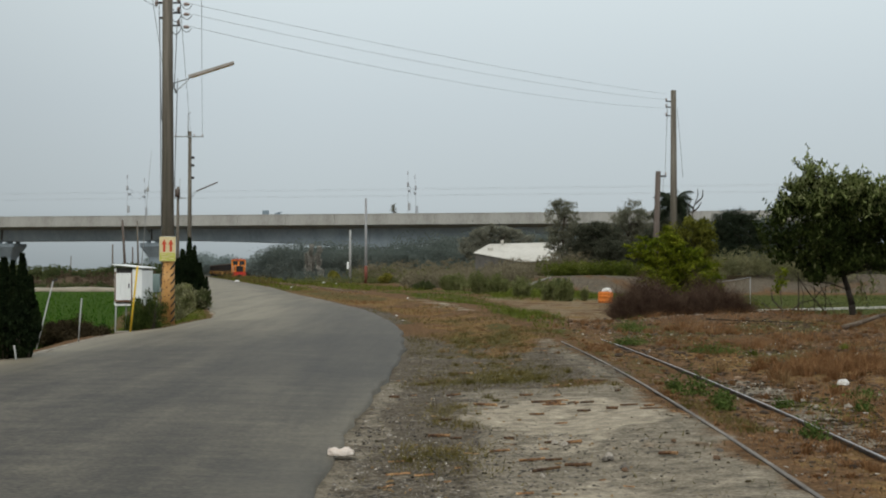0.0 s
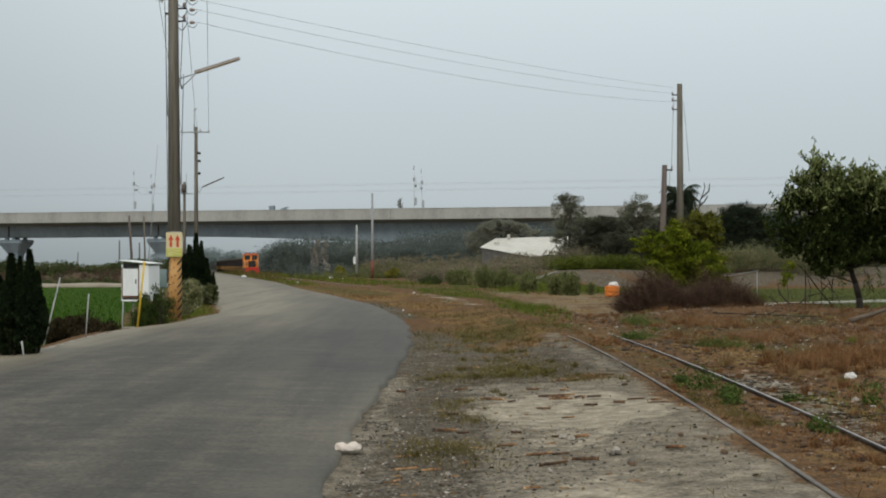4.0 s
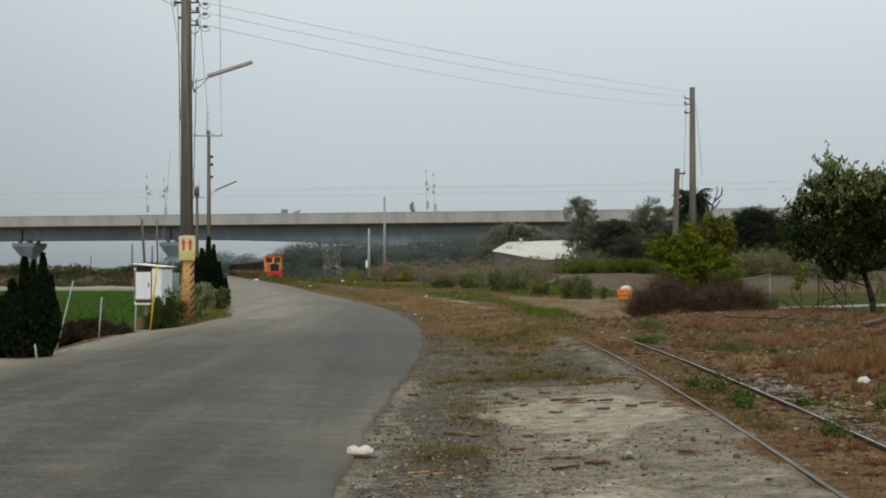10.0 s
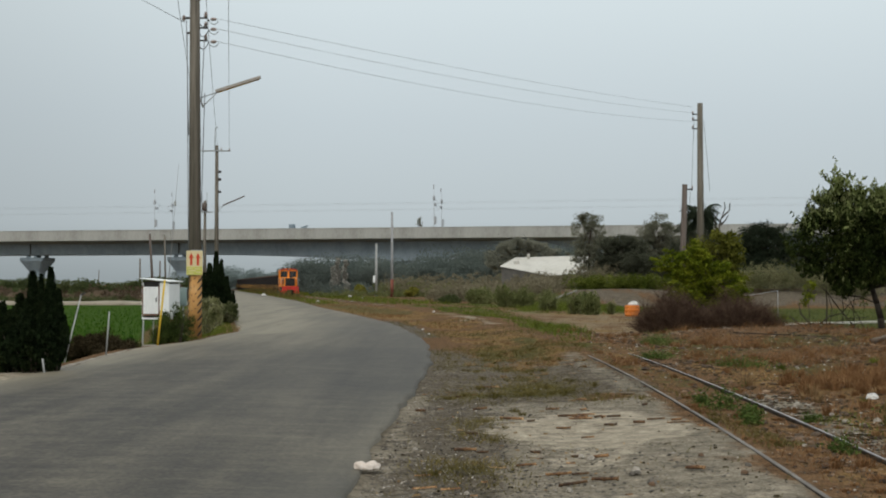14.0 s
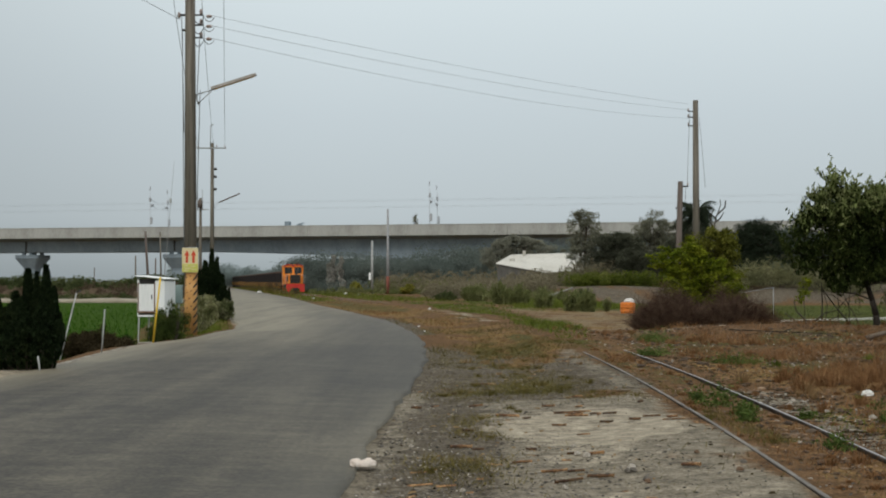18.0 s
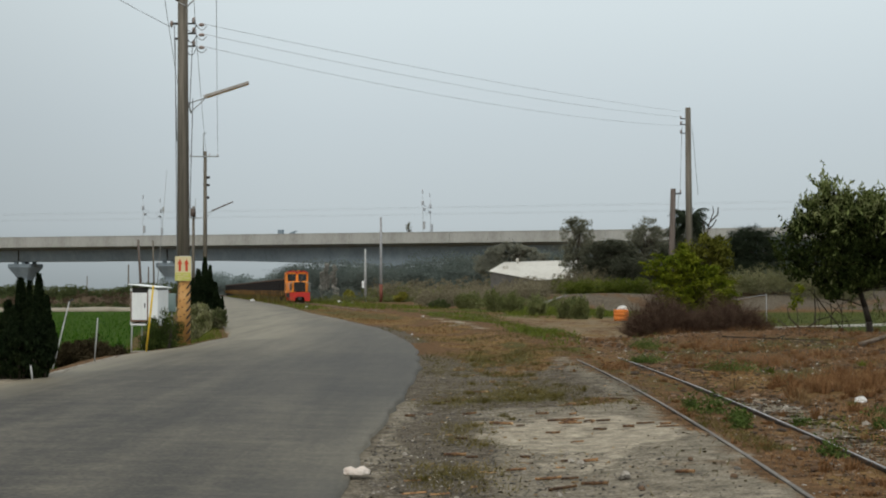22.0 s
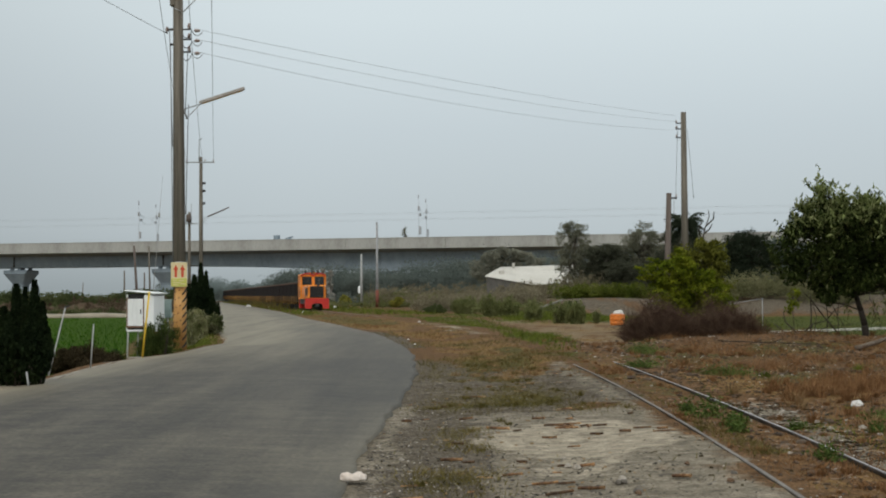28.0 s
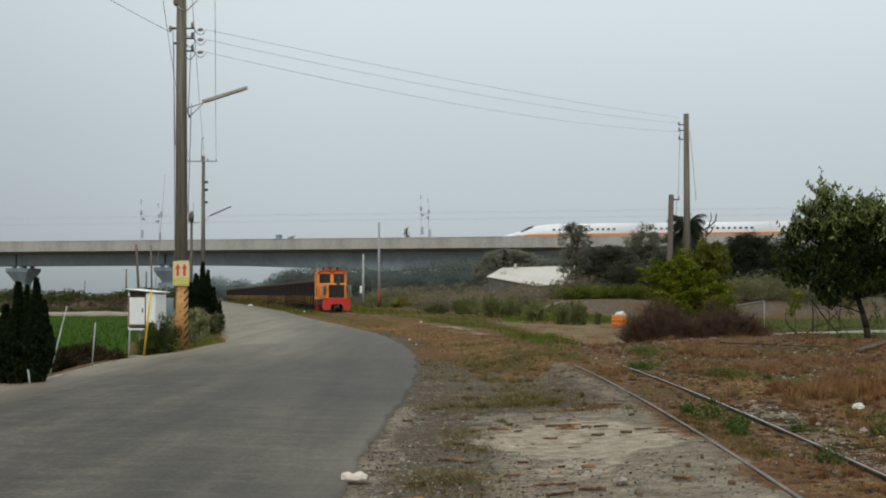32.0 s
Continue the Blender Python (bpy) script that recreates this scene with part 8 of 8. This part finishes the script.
cover("clods", scatter(7500, 2.6, 13, 8, 36, 18, lambda x, y: off_rails(x, y) * np.clip(0.35 + 0.8 * fbm(x * 1.4, y, 29), 0.02, 1)), "dark clods of soil in the rubble", "soil clods", stones, 0.030, M["clod"], seed=18)
cover("rubble", scatter(15000, 2.4, 13, 7, 36, 3, lambda x, y: off_rails(x, y) * np.clip(0.35 + 0.5 * fbm(x, y, 21), 0.05, 1)), "brown rubble and clods among dry grass", "rubble", stones, 0.022, M["rubble"], seed=3)
cover("rubble", scatter(1300, 2.6, 13, 8, 36, 4, lambda x, y: off_rails(x, y) * np.clip(0.3 + 0.9 * fbm(x, y, 22), 0, 1)), "pale broken stones in the rubble", "rubble", stones, 0.016, M["pale_stone"], seed=4)
cover("rubble", scatter(5200, 2.2, 6.5, 8, 19, 48, lambda x, y: off_rails(x, y) * np.clip(0.4 + 0.8 * fbm(x * 1.5, y, 38), 0.05, 1)), "small brown stones along the rails", "rubble", stones, 0.013, M["rubble"], seed=48)
cover("rubble", scatter(900, 2.2, 6.5, 8, 19, 49, lambda x, y: off_rails(x, y) * np.clip(0.3 + 1.0 * fbm(x * 1.5, y, 39), 0.02, 1)), "small pale stones along the rails", "rubble", stones, 0.010, M["pale_stone"], seed=49)
cover("olive_weeds", scatter(90000, -0.4, 2.6, 7, 28, 15, lambda x, y: off_rails(x, y) * np.clip(0.006 + 1.2 * zones(x, y)["olive"], 0, 1) * (1 - zones(x, y)["pale"])), "short olive weeds in the dirt", "weeds", blades, 0.055, 0.008, M["grass_olive"], seed=15, lean=0.8)
cover("dry_grass", scatter(150000, -0.5, 13, 7, 40, 5, lambda x, y: off_rails(x, y) * np.clip(zones(x, y)["dry"] * (0.45 + 0.9 * fbm(x * 1.6, y * 1.2, 23)), 0, 1)), "short dry brown grass", "grass", blades, 0.07, 0.009, M["grass_dry"], seed=5, lean=0.6)
cover("tall_dry_grass", scatter(120000, 3.5, 13, 10, 34, 6, lambda x, y: np.clip(2.2 * (fbm(x * 1.6, y * 1.0, 24) - 0.05), 0, 1) * sstep(3.6, 4.6, x)), "tall dry straw-coloured grass", "grass", blades, 0.17, 0.009, M["grass_dry"], seed=6, lean=0.5)
def tufts(name, xy, z, height, mat, seed=0, per=110):
    """Bunches of blades that lean outwards."""
    r = np.random.RandomState(seed)
    k = len(xy)
    size = 0.5 + r.rand(k) ** 1.5
    c = np.repeat(np.arange(k), per)
    a, rad = r.rand(k * per) * math.tau, np.abs(r.normal(size=k * per)) * 0.045
    base = np.column_stack([xy[c, 0] + np.cos(a) * rad * size[c], xy[c, 1] + np.sin(a) * rad * size[c], z[c] - 0.01])
    h = height * size[c] * (0.35 + 0.75 * r.rand(k * per))
    out = h * (0.15 + 0.75 * r.rand(k * per))
    tip = base + np.column_stack([np.cos(a) * out, np.sin(a) * out, h])
    mid = base * 0.5 + tip * 0.5 + np.column_stack([np.zeros((k * per, 2)), h * 0.12])
    w = 0.0035
    s = np.column_stack([-np.sin(a) * w, np.cos(a) * w, np.zeros(k * per)])
    v = np.stack([base - s, base + s, mid + s * 0.8, mid - s * 0.8, tip], 1).reshape(-1, 3)
    i = (np.arange(k * per) * 5)[:, None]
    f = np.concatenate([i + [0, 1, 2], i + [0, 2, 3], i + [3, 2, 4]], 1).reshape(-1, 3)
    return soup(name, v, f, mat)


cover("dry_tufts", scatter(620, 3.5, 13, 9, 34, 41, lambda x, y: off_rails(x, y) * np.clip(0.35 + 1.3 * fbm(x * 0.8, y * 0.6, 31), 0.03, 1)), "tufts of reddish dry grass", "grass tufts", tufts, 0.12, M["grass_dry"], seed=41)
cover("straw_tufts", scatter(240, 3.6, 13, 9, 34, 42, lambda x, y: off_rails(x, y) * np.clip(1.3 * (fbm(x * 0.7, y * 0.5, 32) - 0.05), 0, 1)), "tufts of pale straw-coloured grass", "grass tufts", tufts, 0.15, M["grass_straw"], seed=42)
cover("dry_tufts", scatter(90, 2.3, 3.5, 8, 26, 43, off_rails), "tufts of dry grass between the rails", "grass tufts", tufts, 0.055, M["grass_dry"], seed=43)
cover("green_tufts", scatter(160, 2.3, 10, 8, 32, 44, lambda x, y: off_rails(x, y) * np.clip(1.2 * (fbm(x, y * 0.8, 33) - 0.1), 0, 1)), "small green tufts in the rubble", "grass tufts", tufts, 0.09, M["grass_green"], seed=44)
cover("green_tufts", scatter(110, -0.3, 2.4, 7, 24, 45, lambda x, y: off_rails(x, y) * np.clip(1.2 * zones(x, y)["olive"], 0.02, 1)), "small olive tufts in the gravel", "grass tufts", tufts, 0.04, M["grass_olive"], seed=45)
cover("straw_tufts", scatter(420, 0.1, 2.5, 14, 34, 46, lambda x, y: off_rails(x, y) * np.clip(zones(x, y)["dry"] * (0.6 + 0.8 * fbm(x * 1.3, y * 0.7, 36)), 0.01, 1)), "small straw-coloured tufts between road and track", "grass tufts", tufts, 0.06, M["grass_straw"], seed=46, per=70)
cover("olive_tufts", scatter(260, 0.0, 2.5, 12, 34, 47, lambda x, y: off_rails(x, y) * np.clip(1.2 * zones(x, y)["olive"], 0.03, 1)), "small olive tufts between road and track", "grass tufts", tufts, 0.06, M["grass_olive"], seed=47, per=70)
cover("straw_tufts", scatter(150, 4.1, 7.2, 13.5, 18.5, 50, lambda x, y: np.clip(0.5 + 0.8 * fbm(x * 1.3, y * 0.9, 40), 0, 1) * (np.hypot(x - 4.6, (y - 14.6) * 0.6) > 0.35)), "bunched tan grass round the white bag", "grass tufts", tufts, 0.15, M["grass_dry"], seed=50)
cover("dry_tufts", scatter(620, 2.6, 12.5, 20, 34, 51, lambda x, y: off_rails(x, y) * np.clip(0.3 + 1.1 * fbm(x * 1.1, y * 0.9, 41), 0.03, 1), False), "tufts of dry grass on the rubble rise", "grass tufts", tufts, 0.11, M["grass_dry"], seed=51, per=60)
cover("straw_tufts", scatter(240, 2.6, 12.5, 20, 34, 52, lambda x, y: off_rails(x, y) * np.clip(0.1 + 1.2 * fbm(x * 1.1, y * 0.9, 42), 0.02, 1), False), "tufts of pale grass on the rubble rise", "grass tufts", tufts, 0.10, M["grass_straw"], seed=52, per=60)
cover("rubble", scatter(2600, 2.8, 12.5, 19, 34, 53, lambda x, y: off_rails(x, y) * np.clip(0.3 + 0.9 * fbm(x, y, 43), 0.03, 1), False), "broken stones on the rubble rise", "rubble", stones, 0.032, M["rubble"], seed=53)
cover("rubble", scatter(3400, 2.8, 12.5, 19, 34, 54, lambda x, y: off_rails(x, y) * np.clip(0.2 + 1.0 * fbm(x, y, 44), 0.02, 1), False), "pale broken stones on the rubble rise", "rubble", stones, 0.018, M["pale_stone"], seed=54)
cover("dark_clods", scatter(1500, 2.8, 12.5, 19, 34, 55, lambda x, y: off_rails(x, y) * np.clip(0.2 + 1.0 * fbm(x * 1.3, y, 45), 0.02, 1), False), "dark clods on the rubble rise", "soil clods", stones, 0.05, M["clod"], seed=55)
cover("ballast", scatter(900, 2.9, 4.4, 9.5, 16, 83, lambda x, y: off_rails(x, y) * inside(x - track_at(y), y, 0.45, 1.15, 10, 15.5, 0.15), False), "grey broken stones beside the rail", "rubble", stones, 0.016, M["pebble"], seed=83)
cover("ballast", scatter(170, 2.9, 4.6, 9.5, 16, 84, lambda x, y: off_rails(x, y) * inside(x - track_at(y), y, 0.45, 1.4, 10, 15.5, 0.15), False), "pale broken stones beside the rail", "rubble", stones, 0.017, M["pale_stone"], seed=84)
cover("rubble", scatter(5200, 3.2, 12.5, 20, 34, 85, lambda x, y: off_rails(x, y) * np.clip(0.45 + 0.8 * fbm(x * 1.1, y, 75), 0.05, 1), False), "small stones and clods on the rubble rise", "rubble", stones, 0.021, M["rubble"], seed=85)
cover("olive_weeds", scatter(26000, -9, 2.4, 24, 70, 58, lambda x, y: (x > road_r(y) + 0.08) * (x < road_r(y) + 3.2) * np.clip(0.35 + 1.0 * fbm(x * 0.9, y * 0.5, 47), 0, 1)), "short olive weeds along the road's outer bend", "weeds", blades, 0.085, 0.016, M["grass_olive"], seed=58, lean=0.6)
cover("green_weeds", scatter(90000, -0.6, 3.5, 7, 26, 7, lambda x, y: off_rails(x, y) * np.clip(zones(x, y)["green"] * (0.5 + 1.2 * fbm(x * 3.0, y * 2.0, 25)), 0, 1)), "thin green weeds in the gravel", "weeds", blades, 0.05, 0.009, M["grass_green"], seed=7, lean=0.7)
cover("green_weeds", scatter(60000, 2.2, 12, 9, 34, 8, lambda x, y: off_rails(x, y) * np.clip(1.6 * (fbm(x * 1.3, y * 0.8, 26) - 0.42), 0, 1)), "patches of green weeds among the rubble", "weeds", blades, 0.06, 0.010, M["grass_green"], seed=8, lean=0.7)
cover("green_grass", scatter(90000, -16, 8, 28, 100, 9, lambda x, y: np.clip(zones(x, y)["green"] - 0.1, 0, 1) * (np.abs(x - track_at(y)) < 7)), "green grass along the buried track", "grass", blades, 0.15, 0.022, M["grass_green"], seed=9, lean=0.5)
cover("dry_grass", scatter(60000, -10, 12, 36, 110, 10, lambda x, y: np.clip(2 * (zones(x, y)["dry"] - 0.45), 0, 1) * np.clip(0.45 + fbm(x * 0.9, y * 0.35, 74), 0, 1)), "dry brown grass between road and track", "grass", blades, 0.12, 0.02, M["grass_dry"], seed=10, lean=0.5)
cover("tall_verge_grass", scatter(36000, -45, 0, 108, 230, 57, lambda x, y: 1.0 * (x > road_r(y) + 0.5) * (x < track_at(y) - 0.95) * np.clip(0.75 + 0.6 * fbm(x * 0.5, y * 0.25, 46), 0, 1) * sstep(106, 122, y), False), "tall rough grass between road and railway", "grass", blades, 0.78, 0.09, M["grass_olive"], seed=57, lean=0.45)
cover("verge_grass", scatter(70000, -45, 4, 85, 260, 11, lambda x, y: 1.0 * (x > road_r(y) + 0.2) * (np.abs(x - track_at(y)) < 6) * (np.abs(x - track_at(y)) > 1.0), False), "rough grass beside the railway", "grass", blades, 0.26, 0.05, M["grass_green"], seed=11, lean=0.5)
cover("rice_crop", scatter(80000, -60, -6.4, 21, 136, 12, lambda x, y: zones(x, y)["rice"]), "even green rice in the paddy", "crop", blades, 0.16, 0.03, M["rice"], seed=12, lean=0.3)
cover("green_grass", scatter(26000, 3.5, 16, 62, 90, 56, lambda x, y: zones(x, y)["green"], False), "rough green grass round the field shrubs", "grass", blades, 0.22, 0.03, M["grass_green"], seed=56, lean=0.5)
cover("rice_crop", scatter(60000, 7, 40, 37, 86, 13, lambda x, y: zones(x, y)["rice"]), "green crop in the field", "crop", blades, 0.16, 0.025, M["leaf_hedge"], seed=13, lean=0.3)
cover("verge_grass", scatter(30000, -9, -5.2, 30, 48, 14, lambda x, y: (x < road_l(y) - 0.1) * np.clip(zones(x, y)["green"], 0, 1)), "short grass round the pole's foot", "grass", blades, 0.09, 0.015, M["grass_green"], seed=14)


def chips(name, xy, z, mat, seed=0, short=1.0):
    """Small broken bits of stalk and leaf lying flat."""
    r = np.random.RandomState(seed)
    k = len(xy)
    a, l, w = r.rand(k) * math.tau, (0.02 + 0.07 * r.rand(k) ** 2) * short, 0.003 + 0.005 * r.rand(k)
    d, n = np.column_stack([np.cos(a), np.sin(a), np.zeros(k)]), np.column_stack([-np.sin(a), np.cos(a), np.zeros(k)])
    c = np.column_stack([xy, z + 0.006])
    up = np.array((0, 0, 1.0)) * w[:, None] * 1.5
    v = np.stack([c - d * l[:, None] - n * w[:, None], c + d * l[:, None] - n * w[:, None], c + d * l[:, None] + n * w[:, None], c - d * l[:, None] + n * w[:, None], c - d * l[:, None] + up, c + d * l[:, None] + up], 1).reshape(-1, 3)
    tri = np.array([(0, 1, 5), (0, 5, 4), (3, 4, 5), (3, 5, 2), (0, 4, 3), (1, 2, 5)])
    return soup(name, v, (tri[None] + (np.arange(k) * 6)[:, None, None]).reshape(-1, 3), mat)


cover("dark_bits", scatter(420, -0.5, 3.0, 6.8, 22, 81, lambda x, y: off_rails(x, y) * np.clip(0.35 + 0.9 * fbm(x * 1.7, y, 72), 0.05, 1)), "dark scraps of dead leaf and soil on the gravel", "leaf scraps", chips, M["leaf_brown"], seed=81, short=0.22)
cover("pale_bits", scatter(500, -0.5, 3.0, 6.8, 20, 82, lambda x, y: off_rails(x, y) * np.clip(0.25 + 0.9 * fbm(x * 1.3, y, 73), 0.03, 1)), "pale scraps of dry cane leaf on the gravel", "leaf scraps", chips, M["grass_straw"], seed=82, short=0.3)
cover("cane_chips", scatter(150, -0.3, 3.0, 7, 22, 16, lambda x, y: off_rails(x, y) * np.clip(1.6 * fbm(x * 2, y * 1.2, 35), 0, 1)), "small broken bits of cane on the ground", "cane chips", chips, M["cane"], seed=16)
cover("dead_leaves", scatter(5000, 3.2, 12, 8, 34, 17, off_rails), "dead leaf scraps among the rubble", "dead leaves", chips, M["leaf_brown"], seed=17)


def weed_clump(x, y, w, h, seed, label="leafy green weed clump between the rails"):
    r = np.random.RandomState(seed)
    t = thing("weed_clump", pose(x, y, float(ground_z(x, y))), label, "weed", "weed clumps")
    k = int(620 * w / 0.3)
    pts = np.column_stack([r.normal(size=k) * w * 0.30, r.normal(size=k) * w * 0.30, np.abs(r.normal(size=k)) * h * 0.5 + 0.01])
    leaves("foliage", pts, 0.017, M["leaf_weed"], t, seed, 2.0, -0.5)


for i, (x, y, w, h) in enumerate(((2.70, 13.3, 0.30, 0.20), (2.55, 13.7, 0.16, 0.13), (2.72, 12.3, 0.2, 0.08), (2.82, 12.75, 0.16, 0.08), (2.62, 11.75, 0.14, 0.07), (2.57, 13.8, 0.13, 0.08), (2.84, 9.85, 0.17, 0.10), (3.25, 12.2, 0.12, 0.06), (3.9, 11.95, 0.16, 0.09), (4.5, 20.9, 0.7, 0.12), (4.45, 29.0, 0.7, 0.22), (4.2, 27.6, 0.5, 0.16), (4.3, 13.2, 0.2, 0.08), (3.45, 22.5, 0.5, 0.12))):
    weed_clump(x, y, w, h, 200 + i)


# ---- what moves ----
def motions():
    times = (0, 0.25, 1, 2, 4, 6, 8, 10, 12, 14, 16, 18, 20, 22, 24, 26, 28, 30, 31, 31.75, 32)
    back = math.cos(radians(TURN))
    walk(LOCO, [(t, along(loco_y(t) + 1.4 * back)) for t in times])
    for i, car in enumerate(CARS):
        d = (1.4 + 2.75 + 2.3 + CAR_PITCH * i) * back
        walk(car, [(t, along(loco_y(t) + d)) for t in times])
    speed = 81.5
    walk(EXPRESS, [(t, via(14.4 + speed * (32 - t), EXPRESS_OFF, PARAPET_TOP - 1.04)) for t in (0, 0.1, 8, 16, 24, 28, 30, 31, 31.5, 31.9, 32)])


motions()
